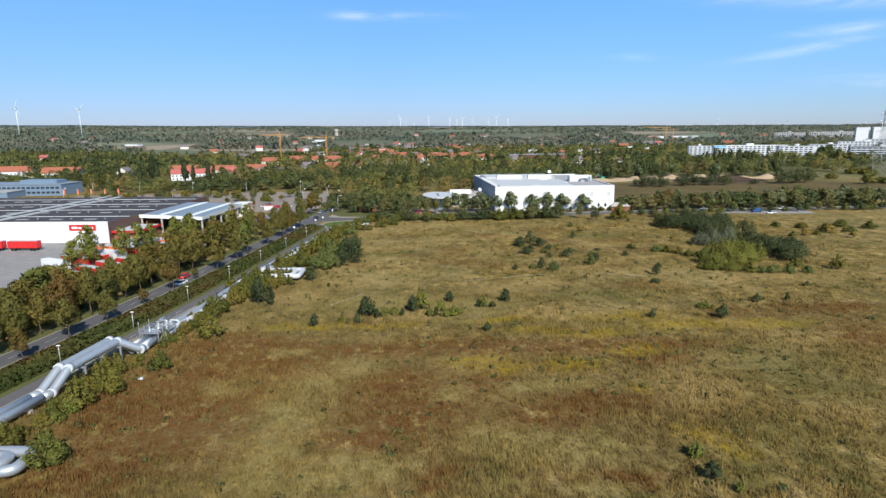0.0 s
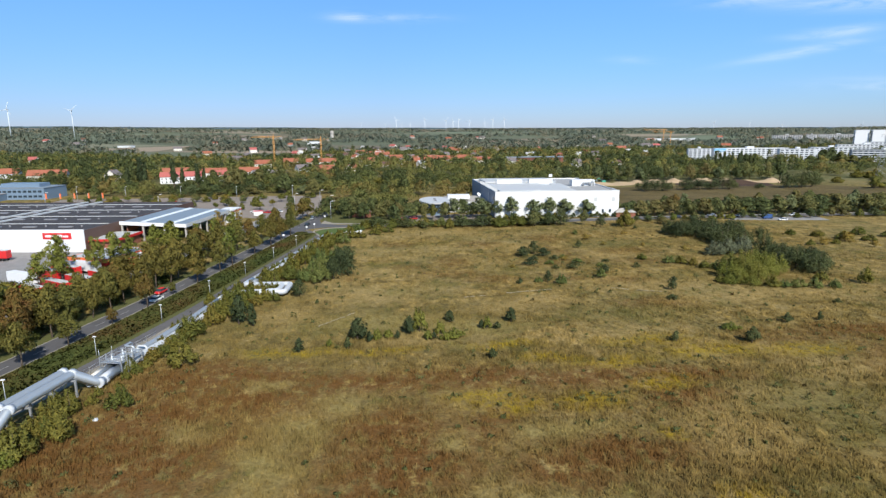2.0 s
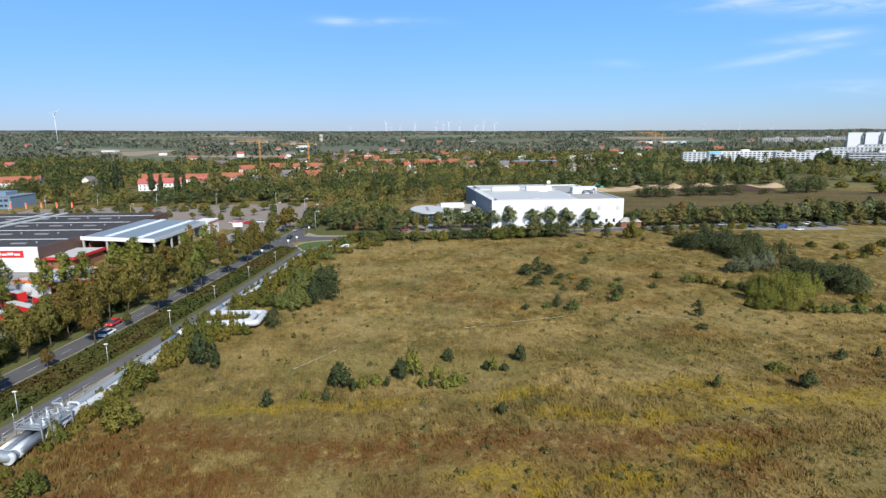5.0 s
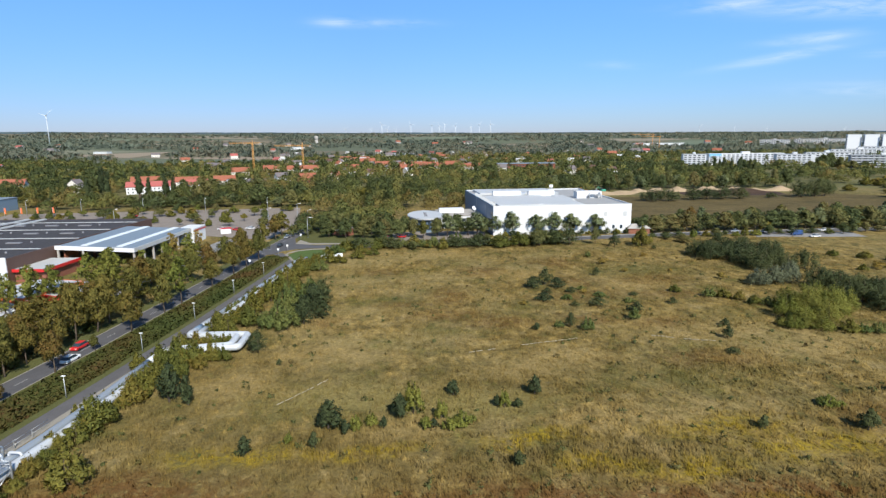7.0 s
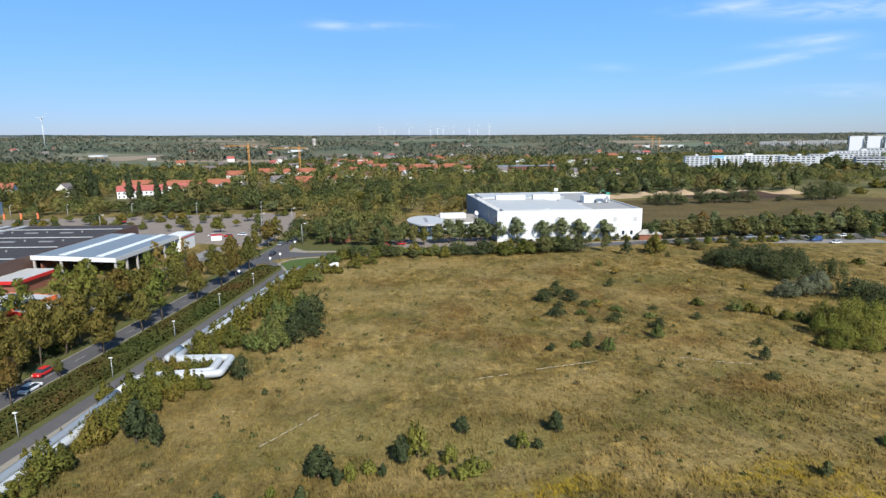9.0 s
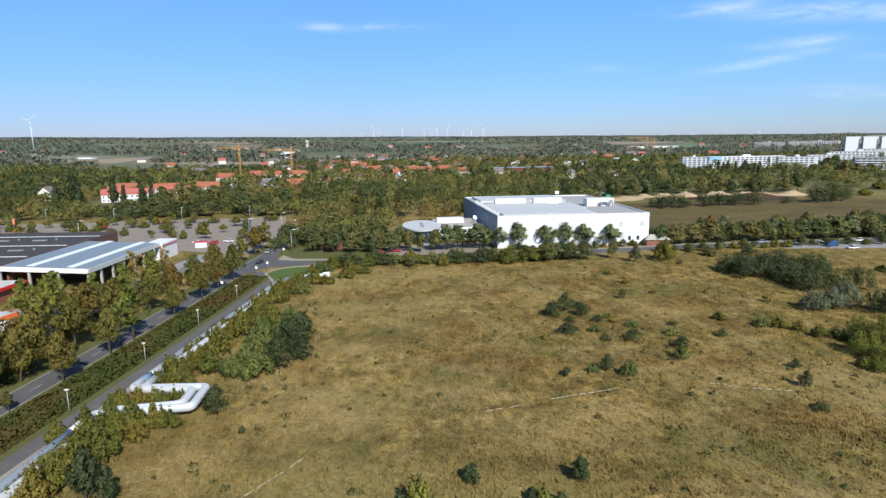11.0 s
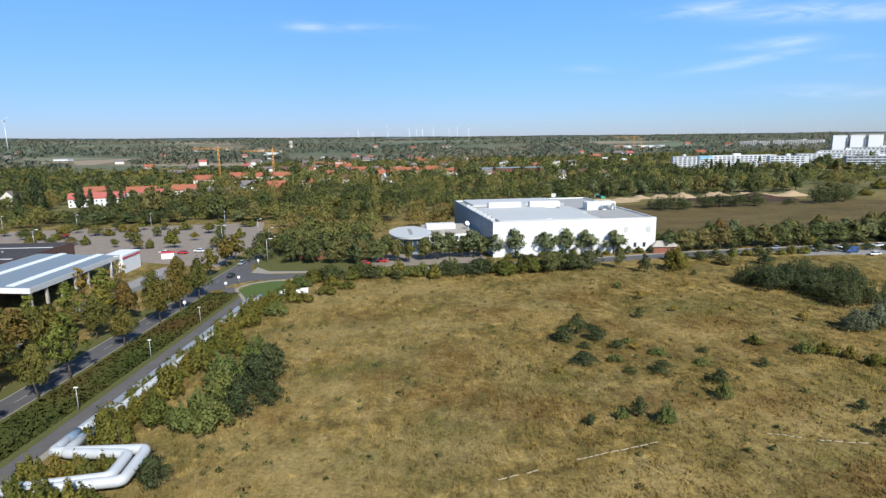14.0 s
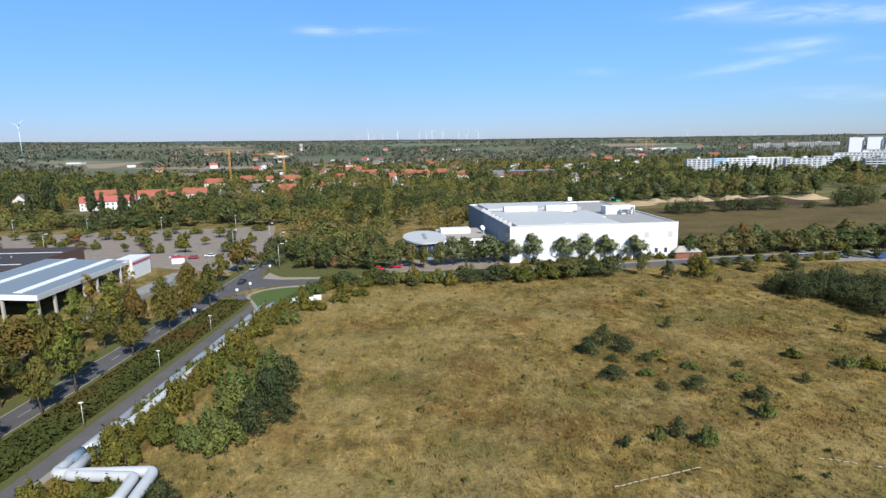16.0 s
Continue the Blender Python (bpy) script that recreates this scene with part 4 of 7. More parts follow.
def field_plants():
    for x, y, w, h in FIELD_PINES:
        plant("pine", x, y, w, h, "pines in the field")
    for x, y, w, h in FIELD_LIGHTS:
        plant("light", x, y, w * 1.25, h * 1.2, "young trees in the field")
    for x, y, w, h in FIELD_SCRUB:
        plant("greenscrub" if int(x * 10) % 3 == 0 else "darkscrub", x, y, w, h, "shrubs in the field", "dull green shrub in the dry field")
    for x, y, w, h in FIELD_OLIVE:
        plant("olive", x, y, w, h, "olive shrubs in the field")
    # the grove on the field's far side: one closed thicket
    rims = ([(107, 253), (118, 250), (123, 239), (126, 230), (132, 226), (142, 230), (146, 245), (142, 259), (128, 264), (114, 259)],
            [(128, 180), (134, 179), (139, 190), (140, 204), (135, 214), (130, 219), (128, 205), (127, 190)])

    def inside(x, y, rim):
        odd = False
        for (ax, ay), (bx, by) in zip(rim, rim[1:] + rim[:1]):
            if (ay > y) != (by > y) and x < ax + (y - ay) * (bx - ax) / (by - ay):
                odd = not odd
        return odd

    r = random.Random(33)
    for gy in range(177, 268, 6):
        for gx in range(104, 150, 6):
            x, y = gx + r.uniform(-2, 2) + (gy // 6 % 2) * 3, gy + r.uniform(-2, 2)
            if any(inside(x, y, rim) for rim in rims):
                plant("grove", x, y, r.uniform(8.5, 11), r.uniform(6.0, 8.4), "dark grove", "dark green thicket tree in the grove", 4)
    for x, y, w, h in ((176, 244, 6, 3.2), (183, 238, 7, 3.6), (190, 233, 6, 3), (168, 250, 5, 2.6), (172, 228, 4, 2.2), (196, 246, 7, 4), (160, 226, 4, 2.4), (205, 240, 7, 3.8)):
        plant("scrub", x, y, w, h, "shrubs by the grove", "green and reddish shrub at the grove's edge")
    for x, y in ((91, 201.5), (94.5, 200), (97.5, 197), (99, 192.5), (102.5, 191.5), (104.5, 187.5), (94.5, 174.5), (98.5, 172), (110.6, 168), (114, 167), (118.5, 166), (124, 165.5), (107, 168.5)):
        plant(r.choice(("scrub", "greenscrub")), x, y, r.uniform(3.6, 5.2), r.uniform(2.4, 3.6), "shrubs by the grove", "green and reddish shrub at the grove's edge")
    for x, y, w, h in ((100, 175, 7, 6), (106, 175, 8, 7.5), (112, 180, 9, 9), (118, 184, 8, 8), (106, 182, 9, 9.5), (100, 181, 7, 7), (112, 187, 8, 9), (105, 188, 7, 7.5), (96, 172, 5, 3.5), (102, 170, 5, 4)):
        plant("willow", x, y, w, h, "willow clumps", "", 4)
    for x, y, w, h in ((113, 212, 8, 6.5), (118, 213, 8, 7.5), (124, 214, 8, 7.5), (128, 219, 7, 7)):
        plant("silver", x, y, w, h, "willow clumps")
    for x, y, w, h in ((105, 186, 6, 5), (136, 169, 4.5, 5.5), (84, 208, 4, 2.4), (126, 174, 5, 3)):
        plant("scrub", x, y, w, h, "shrubs by the grove", "green and reddish shrub at the grove's edge")


def pipe_shrubs():
    r = random.Random(5)
    y = 66.0
    while y < 266:
        off = float(np.interp(y, (60, 112, 140, 186, 200), (13.5, 11.5, 9.6, 9.0, 8.2))) + r.uniform(-0.6, 1.6)
        big = 1.05 + 0.35 * math.sin(y * 0.21)
        if 104 < y < 132:
            big *= 0.62
            off += 0.6
        if not 168 < y < 183:
            plant("scrub", path_x(y) + off, y, r.uniform(3.2, 5.0) * big, r.uniform(2.6, 4.6) * big, "shrubs along the pipes")
        if r.random() < 0.45 and not 104 < y < 138 and not 168 < y < 183:
            plant("light" if r.random() < 0.5 else "scrub", path_x(y) + off + r.uniform(1.5, 3), y + 1, 2.6, r.uniform(2, 4.5), "shrubs along the pipes")
        if y > 92 and r.random() < 0.62 and not 104 < y < 118 and not 168 < y < 183:
            plant("scrub" if r.random() < 0.7 else "greenscrub", path_x(y) + off - r.uniform(1.8, 2.8), y + 1.4, r.uniform(2.4, 3.4), r.uniform(2.4, 3.8), "shrubs along the pipes")
        if y > 134 and r.random() < 0.45:
            plant("scrub", path_x(y) + 5.6 + r.uniform(-1.5, 1.2), y, r.uniform(1.4, 2.4), r.uniform(1.8, 2.8), "shrubs along the pipes")
        if y > 187 and r.random() < 0.85:
            plant("scrub" if r.random() < 0.75 else "greenscrub", path_x(y) + 4.9 + r.uniform(-0.5, 1.2), y + 0.6, r.uniform(2.6, 3.8), r.uniform(2.4, 3.8), "shrubs along the pipes")
        y += r.uniform(2.4, 3.4)
    for x, y, w, h in ((-50.6, 72.4, 6.2, 5.6), (-55.4, 89.4, 5.6, 6.2), (-52.4, 94.4, 4.6, 5.6), (-59.2, 77, 4.6, 4.6), (-48.6, 105, 5, 4), (-44.8, 122.6, 6.5, 6), (-46.5, 147.2, 5, 6), (-48.6, 138.5, 7, 6), (-43.3, 157, 6.5, 6), (-39.8, 173.4, 3.6, 4.0), (-38.5, 175.4, 3.0, 3.6), (-44.2, 174.5, 3.8, 4.6), (-41.8, 174.8, 3.4, 4.2), (-46, 167.4, 5, 5.6), (-42.4, 167.0, 5, 5.6), (-38.8, 167.0, 4.6, 5.0), (-36.2, 166.6, 3.4, 3.6), (-49.5, 166.5, 4.4, 5.0), (-52.6, 164, 4, 4.2), (-47.8, 174.6, 4.4, 4.6), (-37, 174.6, 3, 3.4), (-44, 162, 4.5, 3.6), (-47.5, 160, 4.5, 4.6), (-44.5, 153, 4.5, 4.4), (-40, 163, 4, 3.2)):
        plant("scrub", x, y, w, h, "shrubs along the pipes", "tall yellow-green shrub beside the pipes")
    for x, y, w, h in ((-40.5, 147.5, 5.0, 8.2), (-36.8, 146.0, 3.2, 6.0)):
        plant("pine", x, y, w, h, "pines in the field", "dark green pine beside the pipes")
    for x, y, w, h in ((-30.2, 170.9, 5, 5.4), (-31.5, 187.5, 6, 6), (-26.5, 186, 7, 7), (-23, 190, 7, 8), (-21.5, 198, 7.5, 9),
                       (-20, 205, 7, 8.5), (-27, 197, 8, 8.5), (-29.5, 191, 6, 6.5), (-18.6, 194, 5, 5.5), (-24, 201, 6, 8), (-25, 217, 6, 6.5), (-20.5, 212, 5, 5), (-29, 205, 8, 8), (-24.5, 212, 7.5, 7.5), (-26, 250, 7, 5)):
        plant("greenscrub" if x < -23.5 and y > 180 else "darkscrub", x, y, w, h, "dark thicket by the pipes", "dense dark green thicket beside the pipes")
    for x, y, w, h in ((-36.5, 190, 6, 6), (-38, 200, 6, 7), (-35.5, 212, 6, 7), (-34.6, 222, 6.5, 7), (-34, 232, 7, 6), (-32, 242, 8, 6), (-28, 258, 8, 5), (-40, 184, 5.5, 4.5),
                       (-24, 264, 7, 5), (-44, 165, 4, 3.5), (-30, 221, 6, 6), (-20, 262, 6, 3.5), (-14, 270, 7, 3.5), (-8, 276, 6, 3)):
        plant("scrub", x, y, w, h, "shrubs along the pipes")


def street_trees():
    r = random.Random(8)
    # avenue, field side
    for y, h in ((70, 9), (84, 10), (99, 9), (112, 7), (124, 10), (136, 8), (150, 4.5), (164, 9.5), (176, 4), (189, 10.5), (204, 11), (232, 9.5), (249, 11.5), (260, 10), (272, 12.5)):
        plant("avenue", path_x(y) - 13.4 + r.uniform(-0.3, 0.3), y, h * r.uniform(0.56, 0.68), h * 1.06, "avenue trees", "street tree with yellow-brown autumn leaves")
    plant("airy", path_x(213) - 13.6, 213, 8.2, 15.5, "avenue trees", "tall loose street tree with yellow-green leaves")
    # avenue, far side, and the thick belt before the yard
    y = 62
    while y < 338:
        if not 288 < y < 300:
            h = r.uniform(9, 13)
            plant("avenue", path_x(y) - 22.2 + r.uniform(-1, 1), y, h * r.uniform(0.58, 0.74), h * 1.1, "avenue trees", "street tree with yellow-brown autumn leaves")
        y += r.uniform(5.5, 8.5) if y < 190 else r.uniform(10, 16)
    y = 70
    while y < 262:
        h = r.uniform(7, 13)
        plant("avenue" if r.random() < 0.85 else "young", path_x(y) - 28 - r.uniform(0, 8), y, h * 0.9, h, "belt trees", "tree of the belt before the truck yard")
        y += r.uniform(2.9, 4.8) if y < 200 else r.uniform(7, 11)
    for k in range(34):
        y = 74 + k * 4.6
        plant(r.choice(("scrub", "darkscrub", "scrub")), path_x(y) - 27 - r.uniform(0, 6), y, r.uniform(4, 6), r.uniform(2.5, 4.5), "belt undergrowth", "olive-brown shrub under the belt trees")
        if k < 28 and r.random() < 0.8:
            plant(r.choice(("scrub", "darkscrub")), path_x(y) - 24.2 - r.uniform(0, 1.5), y + 2, r.uniform(3.4, 4.8), r.uniform(2.2, 3.6), "belt undergrowth", "olive-brown shrub under the belt trees")
    for x, y, h in ((-100, 200, 13), (-96, 214, 12), (-92, 226, 13), (-104, 188, 12), (-82, 240, 11), (-80, 262, 13), (-76, 276, 12)):
        plant("bare" if y > 250 else "airy", x, y, h * 0.62, h * 1.12, "half-bare trees")
    for x, y, h in ((-109, 196, 15), (-97, 206, 14), (-90, 236, 13), (-86, 226, 14), (-78, 250, 12), (-74, 262, 13), (-106, 180, 12)):
        plant("airy", x, y, h * 0.66, h * 1.1, "airy trees by the yard")
    # before the white hall, and on along the side street
    for x, y, w, h in ((25.8, 316, 8.5, 11), (40, 316, 9.5, 11), (48.5, 315, 8, 9.5), (56, 312.5, 7.5, 11.5), (67.5, 312.5, 8, 10), (76.3, 312.5, 8, 11), (84, 311.5, 8.5, 10), (95.8, 311.5, 8.5, 9.5)):
        plant("hall", x, y, w * 1.38, h * 1.08, "trees before the hall", "slender green street tree before the white hall")
    for k in range(19):
        x = 118 + k * 8.4 + r.uniform(-1.5, 1.5)
        y, w, h = cross_y(x) + 6.5 + r.uniform(-0.8, 1.2), r.uniform(7.5, 9) + 0.12 * k, r.uniform(8.5, 10) + 0.15 * k
        plant("round" if int(x) % 3 else "hall", x, y, w * 1.2, h * r.uniform(0.85, 1.05), "side street trees", "leafy street tree along the side street")
        plant(r.choice(("darkscrub", "scrub", "round")), x + r.uniform(2, 6), y + r.uniform(0, 5), w * r.uniform(0.6, 0.9), h * r.uniform(0.35, 0.6), "side street trees", "low bushy growth between the street trees")
        plant("round" if r.random() < 0.5 else "hall", x + r.uniform(-4, 4), y + r.uniform(8, 16), w * 0.95, h * r.uniform(0.8, 1.1), "side street trees", "green tree behind the side street")
        plant(r.choice(("round", "round", "darkscrub", "avenue")), x + r.uniform(2, 6), y + r.uniform(6, 26), w * r.uniform(0.7, 1.1), h * r.uniform(0.5, 0.95), "side street trees", "green tree behind the side street")
    for x, y, w, h in ((14.2, 312, 6, 9), (2, 314, 8, 9.5), (-6, 313, 8, 9), (-14, 316, 8, 9), (-22, 318, 8, 10), (6, 322, 8, 10), (-10, 325, 9, 10), (-25, 327, 9, 11), (-34, 334, 8, 10), (10, 318, 7, 9), (-2, 330, 9, 10.5), (-18, 331, 9, 10.5), (-30, 342, 9, 11)):
        plant("round" if x != 14.2 else "avenue", x, y, w, h, "trees at the junction", "leafy tree near the road junction" if x != 14.2 else "tree with rusty orange autumn leaves")
    for k in range(15):
        plant("darkscrub" if k % 3 else "scrub", 52 + k * 4.6 + r.uniform(-1, 1), 311.2 + r.uniform(-0.8, 0.8), r.uniform(3.2, 4.8), r.uniform(1.8, 3.4), "bushes before the hall", "dark green bush at the foot of the hall")
    # bushes on the field side of the side street
    for x, y, w, h in ((-14, 286, 8, 5.5), (-7, 288, 8, 5), (-0.6, 287, 7.5, 5), (8.4, 284, 5, 4), (21, 282, 4, 5.5), (27.5, 286, 8, 4.6), (36.7, 285, 9, 6), (45.3, 284, 9, 6), (53.9, 285, 8, 5.5),
                       (62.6, 285, 9, 7), (70, 286, 7, 5), (76, 285, 9, 6.5), (87.2, 285, 3.5, 6.5), (92.7, 277, 3.8, 5.5), (105, 278, 8, 8), (126, 283, 6, 4), (140, 281, 6, 4.5), (15, 288, 6, 3.5)):
        plant(("darkscrub", "scrub", "round", "scrub")[int(x * 7) % 4], x, y + 1.5, w * 1.25, h * r.uniform(0.95, 1.35), "roadside bushes", "leafy roadside bush at the field's edge")
    x = -4.0
    while x < 74:
        plant(r.choice(("darkscrub", "scrub", "greenscrub", "round", "darkscrub")), x, 290.5 + r.uniform(-2.5, 2), r.uniform(5, 8), r.uniform(3.6, 6.4), "roadside bushes", "leafy roadside bush at the field's edge")
        x += r.uniform(3.0, 5.2)
    x = 112.0
    while x < 265:
        plant(("scrub", "darkscrub", "light", "round")[int(x * 5) % 4], x, cross_y(x) - 6 - r.uniform(0, 4), r.uniform(3.5, 6.5), r.uniform(2.6, 5.5), "roadside bushes", "leafy roadside bush at the field's edge")
        x += r.uniform(3.5, 8)
    for x, y, w, h in ((-26, 277, 5, 4), (-22, 281, 6, 4.5), (-19, 286, 6, 5), (-24, 287, 5, 3.6), (-17, 291, 6, 4.4), (-28, 272, 5, 3.6), (-21, 293, 5, 3.2), (-13, 281, 6, 4)):
        plant(r.choice(("scrub", "greenscrub", "scrub")), x, y, w, h, "shrubs at the junction", "yellow-green shrub on the junction corner")
    for x, y, w, h in ((21, 316, 8, 9.5), (31, 319, 9, 10.5), (36, 317, 8, 9), (44, 318, 7, 9), (-4, 318, 8, 9), (-30, 321, 8, 8), (-38, 345, 8, 9), (-44, 352, 7, 8)):
        plant("round", x, y, w, h, "trees before the pavilion", "dark green tree before the pavilion")
    # lot trees
    for k in range(60):
        x, y = -222 + (k % 15) * 11.4 + r.uniform(-5, 5), 368 + (k // 15) * 20 + r.uniform(-5, 5)
        if x > -60 or (-128 < x and y < 362):
            continue
        plant(("young", "round", "scrub")[k % 3], x, y, r.uniform(4.2, 8.0), r.uniform(3.4, 6.4), "parking lot trees", "low leafy tree on the parking lot")
    # poplars by the houses
    for x, y, w, h in ((-133.8, 474, 17, 22), (-93, 464, 16, 16), (-69, 450, 13, 13), (-167, 476, 13, 11), (-117, 462, 14, 11), (-152, 466, 14, 10), (-204, 480, 14, 11)):
        plant("round", x, y, w, h, "trees behind the lot", "large leafy tree behind the parking lot")
    for k in range(62):
        y = r.uniform(452, 572)
        a = (k + r.random()) / 62
        x = (-620 + 605 * a) * (y + 3) / 1023
        if x > -55 and y < 470 or 0.30 < a < 0.47 and y > 490:
            continue
        plant(r.choice(("round", "avenue", "young", "hall", "round")), x, y, r.uniform(9, 14), r.uniform(5.5, 9.5), "trees before the houses", "leafy tree between parking lot and houses")
    for x, y, w, h in ((-240, 540, 17, 23), (-232, 536, 13, 19), (-298, 530, 16, 14), (-172, 545, 12, 15), (-146, 540, 16, 15), (-128, 530, 17, 16), (-98, 520, 15, 13), (-70, 500, 14, 13), (-320, 560, 14, 15), (-115, 560, 14, 18)):
        plant("round", x, y, w, h, "trees before the houses", "large dark green tree before the houses")
    for x, y, w, h in ((-205, 540, 9, 21), (-180, 545, 7, 18), (-262, 540, 6, 15), (-183, 540, 5, 13)):
        plant("poplar", x, y, w, h, "poplars")
    for x, y, w, h in ((548, 745, 18, 20), (560, 748, 16, 23), (570, 744, 17, 17), (535, 750, 14, 12), (505, 770, 18, 12), (470, 790, 16, 13), (440, 790, 16, 10), (600, 738, 16, 11), (640, 742, 18, 10), (585, 742, 15, 12)):
        plant("round", x, y, w, h, "trees before the blocks", "dark green tree before the apartment blocks")
    for k in range(46):
        # scrubby land beyond the fallow field
        x, y = r.uniform(330, 560), r.uniform(400, 560)
        if x > y * 0.98 or x < 330 + (y - 400) * 0.1:
            continue
        plant(r.choice(("scrub", "olive", "round", "young", "scrub")), x, y, r.uniform(9, 16), r.uniform(4, 9), "scrub beyond the fallow field", "olive-green scrub beyond the fallow field")
    for k in range(9):
        plant("poplar", 366 + k * 7 + r.uniform(-2, 2), 690 + r.uniform(-6, 6), r.uniform(6, 8), r.uniform(17, 23), "poplars")
    for x, y, h in ((-192, 507, 26), (-174, 511, 24), (-222, 515, 30), (-227, 502, 22), (-216, 510, 26), (-187, 513, 20)):
        plant("poplar", x, y, h * 0.34, h, "poplars")


# ---- far woods, as one mass ----
HOUSE_ROW = []


def clear_of(x, y):
    """Whether woods may stand here."""
    if -262 < x < -48 and y < 447:
        return False
    if x < -240 and y < 470:
        return False
    if -40 < x < 150 and y < 402 and not (x < 3 and y > 338):
        return False
    if 128 < x < 420 and y < 486:
        return False
    if 150 < x < 330 and y < 522:
        return False
    if 330 <= x < 660 and y < 735:
        return y > 545 and (x < 0.62 * y or noise.noise(Vector((x / 40, y / 60, 1.0))) > 0.02)
    for hx, hy, rx, ry in HOUSE_ROW:
        if abs(x - hx) < rx and -ry < y - hy < 14:
            return False
    return True


def woods():
    rng = np.random.RandomState(21)
    near, mid, far = [], [], []
    d = 330.0
    while d < 4050:
        step = 7 + d / 62
        wide = 10.5 + d / 150
        half = d * 0.86
        x = -half
        while x < half:
            px, py = x + rng.uniform(-0.5, 0.5) * wide, d + rng.uniform(-0.5, 0.5) * step
            x += wide * rng.uniform(0.75, 1.35)
            if not clear_of(px, py):
                continue
            patch = noise.noise(Vector((px / 110 + 7, py / 200, 0.3)))
            meadow = noise.noise(Vector((px / 420 - 3, py / 520 + 5, 2.0)))
            if d > 900 and meadow > (0.32 if d < 1500 else 0.2):
                continue
            tone = 0.38 + 0.75 * patch + rng.normal() * 0.30
            h = (6.0 + 9.5 * rng.rand() ** 1.6 + 3.0 * patch) * min(1.0, 2600 / d)
            w = wide * rng.uniform(0.75, 1.25)
            if rng.rand() < 0.07 and d < 1400:
                h, w, tone = h * 1.35 + 3, w * 0.5, 0.12
            (near if d < 640 else mid if d < 1350 else far).append((px, py, h, w, min(0.98, max(0.02, tone))))
        d += step
    for trees, lump, cards, size, mat, lab in ((near, 10, 500, 0.85, "wood_leaf", "mixed green and olive wood behind the hall"), (mid, 5, 100, 1.9, "wood_leaf", "green woodland between the houses"), (far, 2, 18, 4.8, "hazed_far_leaf", "far woodland with haze in its leaf colour")):
        vs, tones, softs = [], [], []
        for x, y, h, w, tone in trees:
            g = land(x, y)
            blobs = [(x, y, g + h * 0.44, w * 0.40, w * 0.40, h * 0.44)]
            for _ in range(lump):
                a, r = rng.rand() * 6.283, 0.40 * w * math.sqrt(rng.rand())
                top = 0.95 - 0.42 * (r / (0.40 * w)) ** 2
                k = 0.12 + 0.10 * rng.rand()
                blobs.append((x + r * math.cos(a), y + r * math.sin(a), g + h * (top - k) * rng.uniform(0.82, 1.0), w * k * 1.2, w * k * 1.2, h * k))
            v, soft = leaf_cards(rng, blobs, cards, size, 0.82, 0.4, 0.06)
            if mat == "hazed_far_leaf":
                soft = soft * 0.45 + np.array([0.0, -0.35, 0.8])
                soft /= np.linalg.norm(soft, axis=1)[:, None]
            vs.append(v)
            softs.append(soft)
            tones.append(np.clip(tone + rng.normal(size=len(v)) * 0.06, 0, 1))
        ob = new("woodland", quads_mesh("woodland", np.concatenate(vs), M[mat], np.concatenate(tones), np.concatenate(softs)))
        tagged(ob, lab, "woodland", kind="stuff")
    print("woods", len(near), len(mid), len(far))


def hedge():
    rng = np.random.RandomState(4)
    cnt = 60000
    y = rng.uniform(20, 277, cnt)
    off = rng.uniform(-11.6, -3.4, cnt)
    px = np.array([path_x(q) for q in y])
    edge = np.clip(np.minimum(off + 11.6, -3.4 - off) / 0.9, 0.25, 1) * np.clip((277 - y) / 4, 0.2, 1)
    edge = np.where(off > -3.4 - np.clip(y - 264, 0, 20) * 0.32, 0.02, edge)
    lump = np.array([noise.noise(Vector((a * 0.25, b * 0.25, 0))) for a, b in zip(px + off, y)])
    z = (1.3 + 0.3 * lump) * edge * rng.rand(cnt) ** 0.3
    c = np.stack([px + off, y, z], axis=1)
    nrm = rng.normal(size=(cnt, 3)) * 0.6 + np.array([0, -0.1, 0.8])
    nrm /= np.linalg.norm(nrm, axis=1)[:, None]
    u = np.cross(nrm, rng.normal(size=(cnt, 3)))
    u /= np.linalg.norm(u, axis=1)[:, None]
    w = np.cross(nrm, u)
    s = (0.2 + 0.28 * rng.rand(cnt))[:, None]
    v = np.stack([c - u * s - w * s * 0.5, c + u * s * 0.9 - w * s * 0.4, c + w * s * 1.2], axis=1)
    soft = nrm * 0.5 + np.stack([np.clip((off + 7.5) / 6, -0.6, 0.6), np.zeros(cnt), np.ones(cnt)], axis=1)
    soft /= np.linalg.norm(soft, axis=1)[:, None]
    faced(v, soft)
    band = np.array([noise.noise(Vector((b * 0.06, 3.0, a * 0.12))) for a, b in zip(off, y)])
    tone = np.clip(0.45 + 0.7 * band + (off + 3.4) * -0.03 + rng.normal(size=cnt) * 0.1, 0, 1)
    hd = thing("hedge", None, "wide green and reddish planted hedge beside the street", "hedge")
    for y0 in range(20, 277, 24):
        pick = (y >= y0) & (y < y0 + 24)
        part("section", quads_mesh("section", v[pick], M["hedge_leaf"], tone[pick], soft[pick]), None, hd)


